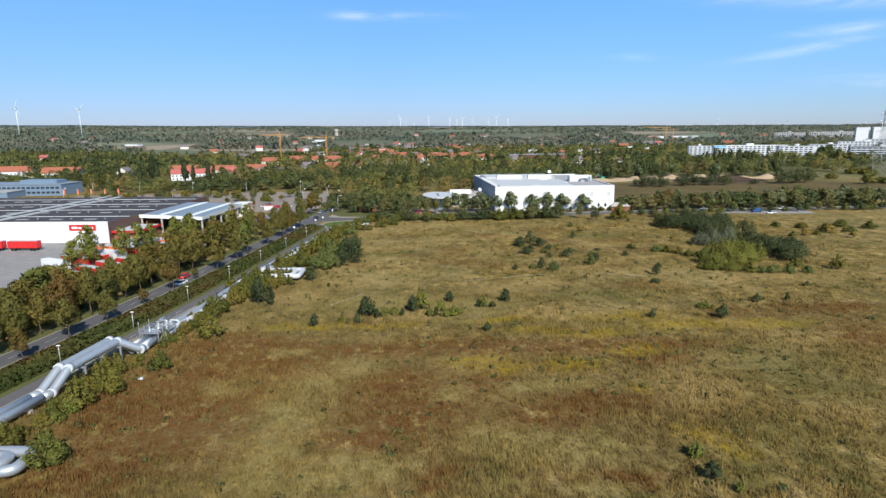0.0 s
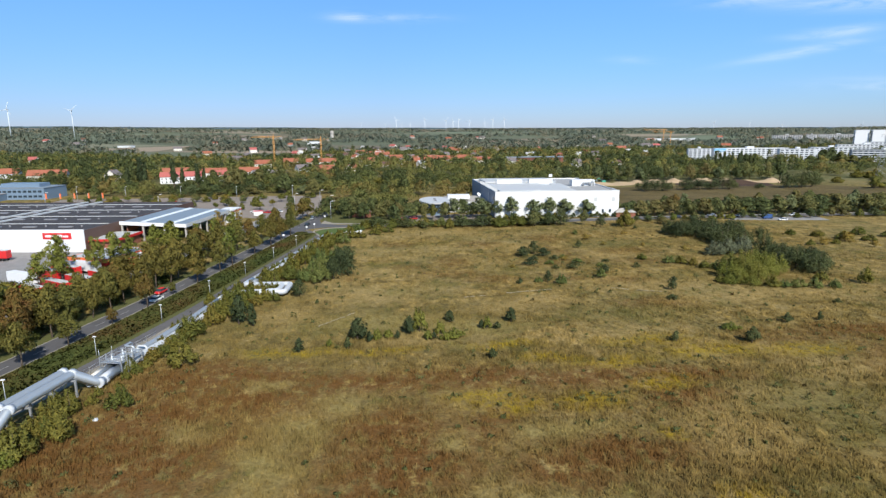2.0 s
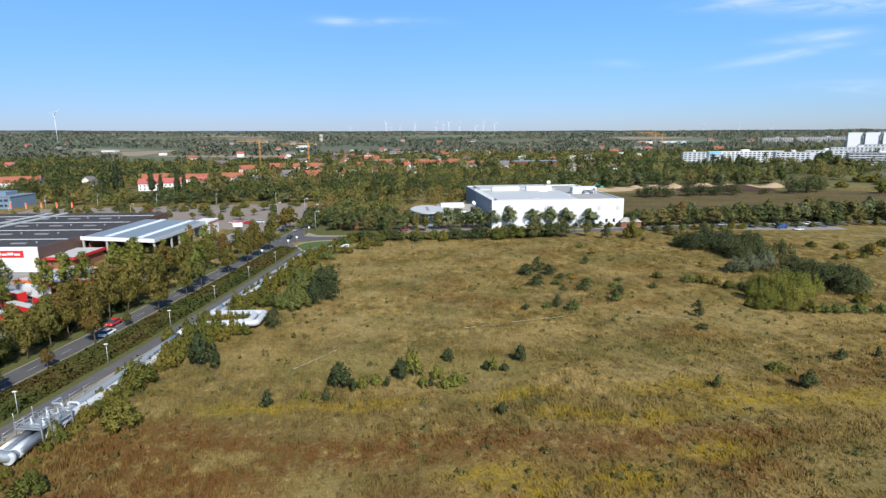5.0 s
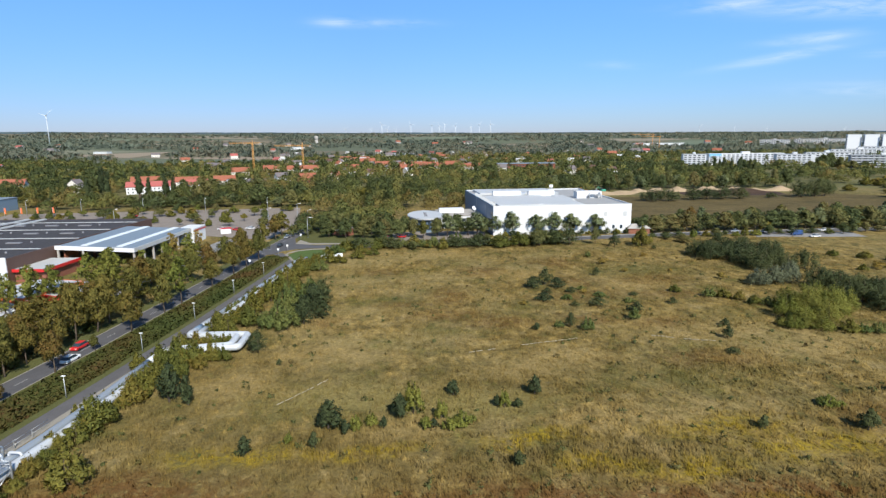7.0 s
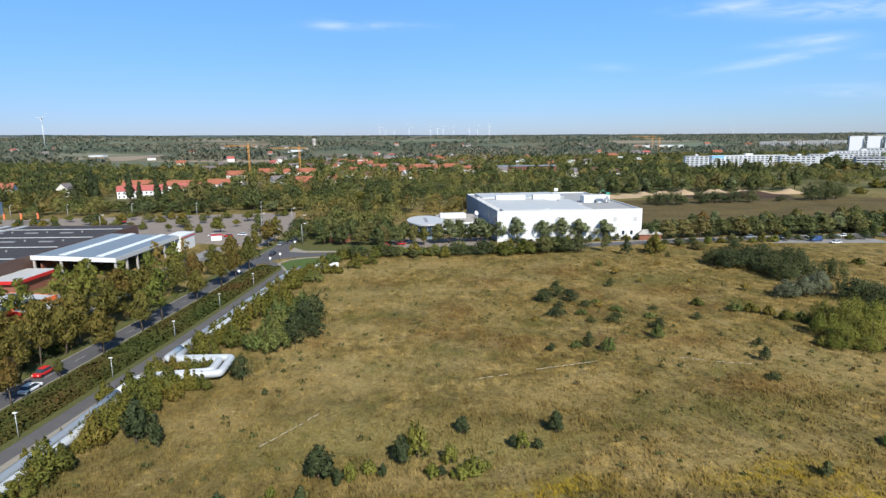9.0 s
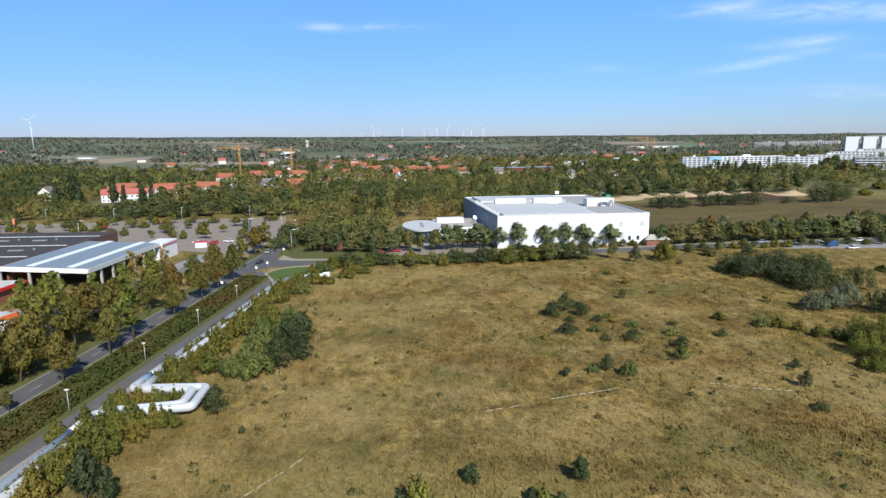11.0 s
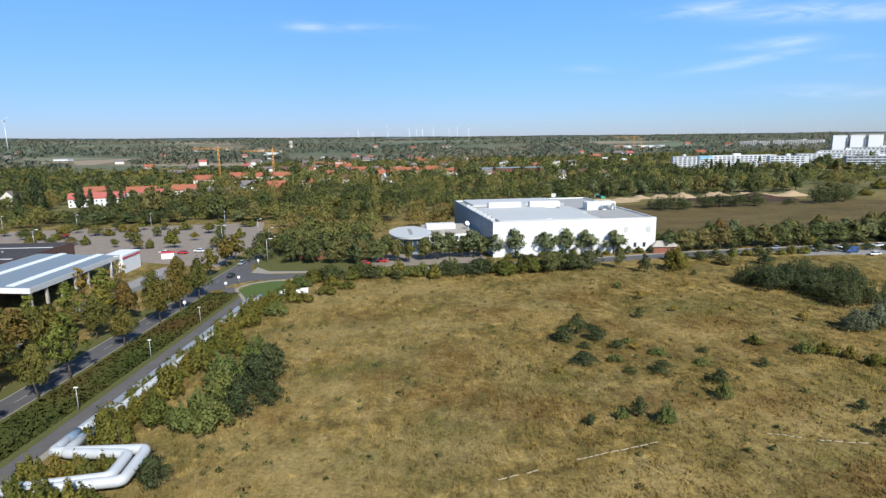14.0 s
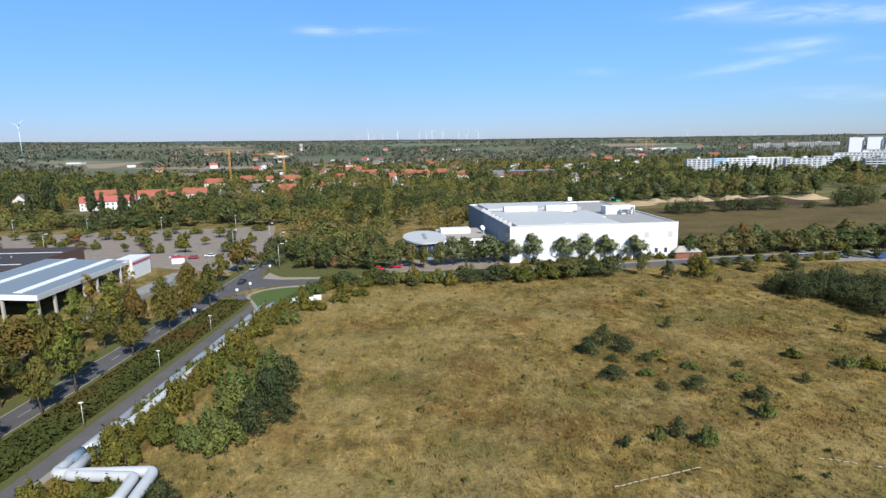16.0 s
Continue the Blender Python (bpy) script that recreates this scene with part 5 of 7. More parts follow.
def grass():
    rng = np.random.RandomState(9)
    cnt = 500000
    y = 40 + (292 - 40) * rng.rand(cnt) ** 1.55
    half = np.minimum(0.95 * (y + 8), 190) * (0.85 + 0.15 * rng.rand(cnt))
    x = rng.uniform(-1, 1, cnt) * half
    keep = x > np.interp(y, np.arange(0, 400), [path_x(q) for q in range(400)]) + 7.5
    keep &= ~((y > 258) & (x < -14))
    x, y = x[keep], y[keep]
    # taller and thicker in tussocks, thinner where the turf is short
    turf = np.array([noise.noise(Vector((a * 0.05, b * 0.07, 4.0))) for a, b in zip(x, y)])
    tuft = np.array([noise.noise(Vector((a * 0.45, b * 0.45, 9.0))) for a, b in zip(x, y)])
    keep = rng.rand(len(x)) < (0.55 + 0.6 * turf + 0.7 * tuft) * np.clip((y - 40) / 14, 0, 1)
    x, y, turf, tuft = x[keep], y[keep], turf[keep], tuft[keep]
    n = len(x)
    blades, softs = [], []
    for _ in range(2):
        a = rng.rand(n) * 6.283
        h = (0.20 + 0.42 * rng.rand(n) ** 1.5) * (0.95 + 0.5 * turf + 0.9 * tuft) * np.interp(y, (60, 130, 160), (1.25, 1.2, 0.85))
        wd = (0.045 + 0.08 * rng.rand(n)) * np.interp(y, (60, 260), (0.8, 1.8))
        ox, oy = rng.normal(size=n) * 0.16, rng.normal(size=n) * 0.16
        lx, ly = rng.normal(size=n) * 0.16, 0.10 + rng.normal(size=n) * 0.16
        p0 = np.stack([x + ox - np.cos(a) * wd, y + oy - np.sin(a) * wd, np.full(n, -0.02)], 1)
        p1 = np.stack([x + ox + np.cos(a) * wd, y + oy + np.sin(a) * wd, np.full(n, -0.02)], 1)
        p2 = np.stack([x + ox + lx, y + oy + ly, h], 1)
        soft = np.array([0.0, -0.25, 1.0]) + rng.normal(size=(n, 3)) * 0.28
        soft /= np.linalg.norm(soft, axis=1)[:, None]
        blades.append(faced(np.stack([p0, p1, p2], 1), np.tile((0.0, -1.0, 0.35), (n, 1))))
        softs.append(soft)
    print("grass", n)
    ob = new("grass", quads_mesh("grass", np.concatenate(blades), M["grass"], None, np.concatenate(softs)))
    tagged(ob, "tufts of dry straw, rusty dock and goldenrod", "grass", kind="stuff")


def weeds():
    """Low weeds and seedlings strewn over the field."""
    rng = np.random.RandomState(12)
    vs, tones, softs = [], [], []
    while len(vs) < 620:
        y = rng.uniform(55, 288)
        x = rng.uniform(-0.75, 0.9) * (y + 5)
        if x < path_x(y) + 13 or x > 150 or (y > 262 and x < -12):
            continue
        if noise.noise(Vector((x * 0.03, y * 0.035, 8.0))) + rng.normal() * 0.22 < -0.02:
            continue
        w = 0.35 + 1.0 * rng.rand() ** 2.2
        h = w * rng.uniform(0.45, 1.1)
        blobs = [(x + rng.normal() * w * 0.4, y + rng.normal() * w * 0.4, h * 0.45, w * 0.5, w * 0.5, h * 0.55) for _ in range(3)]
        v, soft = leaf_cards(rng, blobs, 46, 0.26, 0.4, 0.6, 0.25)
        vs.append(v)
        softs.append(soft)
        tones.append(np.full(len(v), rng.rand() ** 1.2))
    ob = new("weeds", quads_mesh("weeds", np.concatenate(vs), M["weed_leaf"], np.concatenate(tones), np.concatenate(softs)))
    tagged(ob, "low green and olive weeds strewn over the field", "weeds", kind="stuff")


# ---- buildings ----
def windows_on(parent, spots, w, h, depth=0.12, name="window", glass="glass", frame_mat="white_wall"):
    """Windows as parts of one shared mesh, each a pane in a frame; spots: (x, y, z, turn about z)."""
    bm = box(bmesh.new(), -w / 2, w / 2, -depth, 0.02, -h / 2, h / 2)
    me = bpy.data.meshes.new(name)
    bm.to_mesh(me)
    bm.free()
    me.materials.append(M[glass])
    for x, y, z, a in spots:
        ob = new(name, me)
        ob.parent = parent
        ob.matrix_basis = pose(x, y, z, 0, 0, a)


def hall():
    """The large white hall: x 0..66 to the right, y 0..84 to the back."""
    h = thing("exhibition_hall", pose(47.6, 314.5, 0, 0, 0, -1.5), "large white flat-roofed hall, one side greyed for shade", "building")
    H = 14.0
    part("wall_front", boxed(0, 66.5, 0, 0.5, 0, H), M["white_wall"], h, "bright white clad front wall")
    # this side's shade is put into its blue-grey colour
    part("wall_side", boxed(-0.02, 0.48, 0.5, 86, 0, H), M["grey_wall"], h, "clad side wall with its blue-grey shade in the colour")
    part("wall_side", boxed(66.0, 66.5, 0.5, 86, 0, H), M["white_wall"], h)
    part("wall_back", boxed(0.48, 66.0, 85.5, 86, 0, H), M["white_wall"], h)
    part("roof", boxed(0.48, 66.0, 0.5, 85.5, H - 1.2, H - 0.55), M["grey_roof"], h, "grey membrane roof")
    part("roof_step", boxed(3, 34, 1.6, 46, H - 0.55, H + 0.3, bevel=0.1), M["light_roof"], h, "raised light metal roof field")
    part("roof_step", boxed(34, 40, 1.6, 38, H - 0.55, H + 0.22, bevel=0.1), M["light_roof"], h, "raised light metal roof field")
    part("roof_step", boxed(40, 44, 1.6, 22, H - 0.55, H + 0.16, bevel=0.1), M["light_roof"], h, "raised light metal roof field")
    part("roof_step", boxed(40, 46, 22, 46, H - 0.55, H + 0.1, bevel=0.1), M["light_roof"], h, "raised light metal roof field")
    part("roof_step", boxed(4, 46, 58, 84, H - 0.55, H + 0.5, bevel=0.1), M["light_roof"], h, "raised light metal roof field")
    part("parapet", boxed(-0.05, 66.55, -0.06, 0.3, H, H + 0.22), M["light_roof"], h)
    for x0, x1, y0, y1, z1 in ((9, 24, 47, 50, 2.5), (28, 42, 47, 50, 2.5)):
        unit = part("roof_box", boxed(x0, x1, y0, y1, H - 0.6, H + z1, bevel=0.08), M["white_wall"], h, "long white roof housing")
        part("louvre", boxed(x1, x1 + 2.2, y0 + 0.4, y1 - 0.4, H - 0.6, H + z1 - 0.9), M["steel"], unit)
    for k, y in enumerate(range(6, 60, 7)):
        part("side_post", boxed(0.5, 2.2, y, y + 0.35, H - 0.6, H + 1.1), M["light_roof"], h)
    unit = part("vent_unit", boxed(50, 63, 33, 39, H - 0.6, H + 3.0, bevel=0.1), M["white_wall"], h, "white air handling unit")
    part("duct", tube(bmesh.new(), bend([(56, 31.5, H - 0.4), (56, 31.5, H + 1.8), (60, 31.5, H + 1.8), (60, 31.5, H - 0.4)], 0.5), 0.5, 8), M["steel"], unit)
    part("duct", tube(bmesh.new(), bend([(61.6, 31, H - 0.4), (61.6, 31, H + 2.2), (61.6, 34, H + 2.2)], 0.5), 0.4, 8), M["steel"], unit)
    mast = part("roof_mast", tube(bmesh.new(), [(46.5, 72, H - 0.6), (46.5, 72, H + 3.4)], 0.12, 6), M["steel"], h)
    part("mast_sign", boxed(45.5, 47.5, 71.8, 72.2, H + 2.0, H + 3.7), M["white_wall"], mast)
    dome = bmesh.new()
    bmesh.ops.create_uvsphere(dome, u_segments=16, v_segments=8, radius=1.0)
    bmesh.ops.transform(dome, matrix=Matrix.Translation((23.5, 3.2, H - 0.5)) @ Matrix.Diagonal((2.4, 1.0, 1.0, 1)), verts=dome.verts)
    part("roof_dome", dome, M["white_wall"], h, "low white roof light")
    for x in (53, 62.5):
        part("wall_panel", boxed(x, x + 1.8, -0.08, 0.02, 8.2, 10.4), M["light_roof"], h)
    for x in (57.4, 61.2):
        part("hatch", boxed(x, x + 1.2, -0.06, 0.05, 2.2, 4.0), M["glass"], h, "dark wall opening")
    for k in range(8):
        part("cladding_joint", boxed(8.2 * (k + 1) - 0.04, 8.2 * (k + 1) + 0.04, -0.025, 0.02, 0, H), M["light_roof"], h)
    for y, z in ((1.6, 9.6), (4.2, 9.4), (1.6, 7.4)):
        part("side_window", boxed(-0.09, 0.02, y, y + 1.8, z, z + 1.4), M["glass"], h)
    for y in (20.0, 45.0):
        part("drain_pipe", boxed(-0.14, -0.02, y, y + 0.25, 0, H), M["steel"], h)
    # the shade-grey side wall runs back at a slant
    for ob in h.children_recursive:
        for v in ob.data.vertices:
            v.co.x -= 0.055 * max(0.0, v.co.y) * (1 - v.co.x / 66.5)
    # rounded pavilion and its link
    pv = thing("entrance_pavilion", pose(17.0, 343, 0), "oval grey-roofed pavilion with glass front", "building")
    ring = [(math.cos(a) * 8.0, math.sin(a) * 15.0) for a in (2 * math.pi * k / 32 for k in range(32))]
    part("wall", prism(bmesh.new(), ring, 0, 6.4), M["grey_wall"], pv, "curved blue-grey wall")
    part("roof", prism(bmesh.new(), [(x * 1.14, y * 1.10) for x, y in ring], 6.4, 7.1), M["light_roof"], pv, "overhanging light grey oval roof")
    for k in range(5):
        part("roof_light", boxed(-0.8, 0.8, -8 + k * 3.2, -6.4 + k * 3.2, 7.1, 7.3), M["roof_light"], pv)
    for k in range(14):
        a = math.pi + k * math.pi / 13
        m = pose(math.cos(a) * 8.03, math.sin(a) * 15.05, 3.4, 0, 0, math.degrees(math.atan2(math.sin(a) * 8, math.cos(a) * 15)) + 90)
        ob = part("pane", boxed(-0.75, 0.75, -0.06, 0.12, -2.2, 2.2), M["glass"], pv)
        ob.matrix_basis = m
    lk = thing("link_building", pose(24, 340, 0), "low white office wing with a row of windows", "building")
    part("wall", boxed(0, 23, 0, 26, 0, 6.2), M["white_wall"], lk)
    part("roof", boxed(-0.3, 23, -0.3, 26.3, 6.2, 6.6), M["concrete"], lk)
    part("roof_box", boxed(1, 14, 10, 16, 6.6, 8.8), M["white_wall"], lk, "white plant room")
    windows_on(lk, [(2.4 + k * 2.6, 0.0, 4.2, 0) for k in range(8)], 1.9, 1.5)
    windows_on(lk, [(2.4 + k * 2.6, 0.0, 1.6, 0) for k in range(8)], 1.9, 1.4)
    dish = part("dish", tube(bmesh.new(), [(19.5, 8, 6.5), (19.5, 8, 9.0)], 0.2, 6), M["white_wall"], lk)
    bm = bmesh.new()
    bmesh.ops.create_cone(bm, cap_ends=True, segments=16, radius1=1.2, radius2=0.2, depth=0.5)
    bmesh.ops.transform(bm, matrix=pose(19.2, 7.4, 9.4, 60, 0, 30), verts=bm.verts)
    part("bowl", bm, M["white_wall"], dish)


def warehouse():
    wh = thing("warehouse", pose(-126, 243, 0, 0, 0, -5.2), "long low warehouse with white front and dark bitumen roof", "building")
    H = 9.0
    L = 190
    part("wall_front", boxed(-L, 0, 0, 0.4, 0, H), M["white_wall"], wh, "bright white front wall")
    part("wall_side", boxed(-0.4, 0, 0.4, 96, 0, H - 0.4), M["brown_panel"], wh, "brown panelled side wall")
    part("wall_back", boxed(-L, -0.4, 95.6, 96, 0, H - 0.4), M["brown_panel"], wh)
    part("wall_side", boxed(-L, -L + 0.4, 0.4, 95.6, 0, H - 0.4), M["brown_panel"], wh)
    part("roof", boxed(-L + 0.4, -0.4, 0.4, 95.6, H - 1.2, H - 0.5), M["dark_roof"], wh, "dark bitumen roof")
    for y in (18, 40, 62, 84):
        part("roof_ridge", boxed(-L + 1, -1, y, y + 0.7, H - 0.5, H - 0.3), M["light_roof"], wh, "pale grey roof seam")
    for x in (-52, -60):
        part("roof_ridge", boxed(x, x + 1.6, 1, 95, H - 0.45, H + 0.1), M["light_roof"], wh, "long pale roof strip")
    for j, y in enumerate((8, 29, 51, 73)):
        for k in range(12):
            x = -10 - k * 15 - (j % 2) * 6
            part("skylight", boxed(x - 5.5, x, y, y + 1.5, H - 0.5, H - 0.05, bevel=0.1), M["roof_light"], wh, "weathered grey roof light")
            part("vent", tube(bmesh.new(), [(x + 3, y + 2, H - 0.6), (x + 3, y + 2, H + 0.2)], 0.4, 7), M["roof_light"], wh)
    sign = part("sign", boxed(-16.5, -5.0, -0.12, 0.02, 5.2, 7.7), M["red"], wh, "red sign with illegible white script")
    for x0, x1, z0, z1 in ((-15.4, -13.0, 6.0, 6.9), (-12.7, -11.0, 6.0, 6.7), (-10.7, -8.6, 6.1, 7.0), (-8.3, -6.2, 6.0, 6.7)):
        part("sign_bar", boxed(x0, x1, -0.16, -0.11, z0, z1), M["white_wall"], sign)
    # lean-to with a red fascia
    lt = thing("loading_annex", pose(-125.9, 245, 0, 0, 0, -5.2), "lean-to annex with red and white fascia", "building")
    part("roof", boxed(0, 11, 0.5, 20, 4.0, 4.5), M["light_roof"], lt)
    part("fascia", boxed(11, 11.3, 0.3, 20.2, 3.7, 4.7), M["red"], lt)
    part("fascia", boxed(0, 11, 0.2, 0.5, 3.7, 4.7), M["red"], lt)
    part("wall", boxed(0, 10.4, 1.5, 19.6, 0, 4.0), M["brick"], lt)
    # steel canopy
    cp = thing("canopy_hall", pose(-123.5, 267.2, 0, 0, 0, -5.2), "open steel canopy with white fascia and glazed roof strips", "canopy")
    part("roof", boxed(0, 28.5, 0.4, 49, 6.6, 7.0), M["blue_roof"], cp, "blue-grey sheet roof")
    part("fascia", boxed(-0.3, 28.9, 0, 0.4, 5.7, 7.2), M["white_wall"], cp)
    part("fascia", boxed(28.5, 28.9, 0.4, 49, 5.7, 7.2), M["light_roof"], cp)
    for x in (7.5, 20.5):
        for k in range(7):
            part("roof_strip", boxed(x, x + 2.4, 3 + k * 6.8, 9.2 + k * 6.8, 7.0, 7.14), M["skylight"], cp, "white translucent roof strip")
    for x, y in [(28.2, 1 + 7.1 * k) for k in range(7)] + [(0.5 + 9.2 * k, 0.6) for k in range(3)]:
        part("post", boxed(x - 0.35, x + 0.35, y - 0.3, y + 0.3, 0, 5.9), M["concrete"], cp)
    for ob in cp.children:
        # the roof rises towards the warehouse
        for v in ob.data.vertices:
            if v.co.z > 5.5:
                v.co.z += 1.3 * max(0.0, 1 - v.co.x / 28.5)
    part("wall", boxed(1.5, 2.0, 2, 43, 0, 5.6), M["brick"], cp, "brick back wall")
    for k in range(7):
        part("door", boxed(2.0, 2.15, 4 + k * 5.5, 7.6 + k * 5.5, 0, 3.8), M["brown_panel"], cp)
    bx = thing("annex_block", pose(-96.8, 314.0, 0, 0, 0, -5.2), "white block with red roof edge", "building")
    part("wall", boxed(0, 7.4, 0, 13, 0, 6.2), M["white_wall"], bx)
    part("roof_edge", boxed(-0.15, 7.55, -0.15, 13.15, 6.2, 6.75), M["white_wall"], bx)
    part("stripe", boxed(7.4, 7.65, -0.2, 13.2, 5.5, 5.85), M["red"], bx, "red stripe")
    # small canopy with an orange edge
    kiosk = thing("wash_canopy", pose(-104.5, 219, 0, 0, 0, -17), "flat white canopy with orange fascia", "canopy")
    part("roof", boxed(-8, 8, -10, 10, 4.0, 4.5), M["light_roof"], kiosk)
    for d in ((-8.2, 8.2, -10.2, -10, 3.4, 4.6), (-8.2, 8.2, 10, 10.2, 3.4, 4.6), (8, 8.2, -10, 10, 3.4, 4.6), (-8.2, -8, -10, 10, 3.4, 4.6)):
        part("fascia", boxed(*d), M["orange"], kiosk, "orange fascia")
    for x in (-7, 7):
        for y in (-9, 0, 9):
            part("post", boxed(x - 0.2, x + 0.2, y - 0.2, y + 0.2, 0, 4.0), M["steel"], kiosk)
    part("wall", boxed(-6, 6, 0, 9, 0, 3.6), M["render"], kiosk)
    # fence panels along the service street
    for k in range(22):
        y = 236 + k * 3.0
        f = thing("fence_panel", pose(path_x(y) - 37.8, y, 0, 0, 0, 81.5), "grey metal mesh fence panel", "fence", "fence along the service street")
        part("mesh", boxed(0, 2.9, -0.02, 0.02, 0.15, 1.7), M["steel"], f)
        part("post", boxed(-0.06, 0.02, -0.05, 0.05, 0, 1.9), M["steel"], f)
    # blue-grey office block
    bb = thing("office_block", pose(-355, 449, 0, 0, 0, -3), "blue-grey flat office block with window bands", "building")
    part("wall", boxed(0, 96, 0, 26, 0, 8.0), M["grey_wall"], bb)
    part("roof", boxed(-0.3, 96.3, -0.3, 26.3, 8.0, 8.5), M["blue_roof"], bb)
    part("roof_box", boxed(60, 88, 8, 20, 8.5, 11.0), M["grey_wall"], bb)
    windows_on(bb, [(3 + k * 3.6, 0.0, z, 0) for k in range(26) for z in (2.4, 5.9)], 2.6, 1.5)
    # lower grey roof beside it
    lb = thing("flat_shed", pose(-348, 425, 0), "low grey flat-roofed shed", "building")
    part("wall", boxed(0, 62, 0, 20, 0, 4.5), M["grey_wall"], lb)
    part("roof", boxed(-0.3, 62.3, -0.3, 20.3, 4.5, 4.9), M["grey_roof"], lb)


def house(x, y, length, depth, wall_h, roof_h, turn=0.0, roof="roof_tile", wall="render", storeys=2, label=""):
    hs = thing("house", pose(x, y, land(x, y), 0, 0, turn), label or "pale rendered house with red tiled gable roof", "house", "houses of the suburb")
    a, b = length / 2, depth / 2
    part("wall", boxed(-a, a, -b, b, 0, wall_h), M[wall], hs)
    bm = bmesh.new()
    e = 0.5
    vs = [bm.verts.new(p) for p in ((-a, -b, wall_h), (a, -b, wall_h), (a, b, wall_h), (-a, b, wall_h), (-a, 0, wall_h + roof_h - 0.2), (a, 0, wall_h + roof_h - 0.2))]
    for f in ((0, 3, 4), (1, 5, 2), (0, 4, 5, 1), (3, 2, 5, 4), (0, 1, 2, 3)):
        bm.faces.new([vs[i] for i in f])
    part("gable", bm, M[wall], hs)
    bm = bmesh.new()
    for s in (-1, 1):
        p = [(-a - e, s * (b + e), wall_h - 0.25), (a + e, s * (b + e), wall_h - 0.25), (a + e, 0, wall_h + roof_h), (-a - e, 0, wall_h + roof_h)]
        lo = [bm.verts.new(q) for q in p]
        hi = [bm.verts.new((q[0], q[1], q[2] + 0.3)) for q in p]
        for f in ((0, 1, 2, 3), (7, 6, 5, 4), (0, 4, 5, 1), (1, 5, 6, 2), (2, 6, 7, 3), (3, 7, 4, 0)):
            bm.faces.new([(lo + hi)[i] for i in f])
    bmesh.ops.recalc_face_normals(bm, faces=bm.faces)
    rf = part("roof", bm, M[roof], hs)
    part("chimney", boxed(-a * 0.4, -a * 0.4 + 0.8, -0.4, 0.4, wall_h + roof_h * 0.6, wall_h + roof_h + 1.1), M["brick"], rf)
    cols = max(2, int(length / 3.4))
    spots = [(-a + (k + 0.5) * length / cols, -b, 1.6 + 2.8 * s, 0) for k in range(cols) for s in range(storeys) if 1.6 + 2.8 * s < wall_h - 0.6]
    windows_on(hs, spots, 1.1, 1.4)
    HOUSE_ROW.append((x, y, length / 2 + 2, 38 if y < 720 else 4))
    return hs


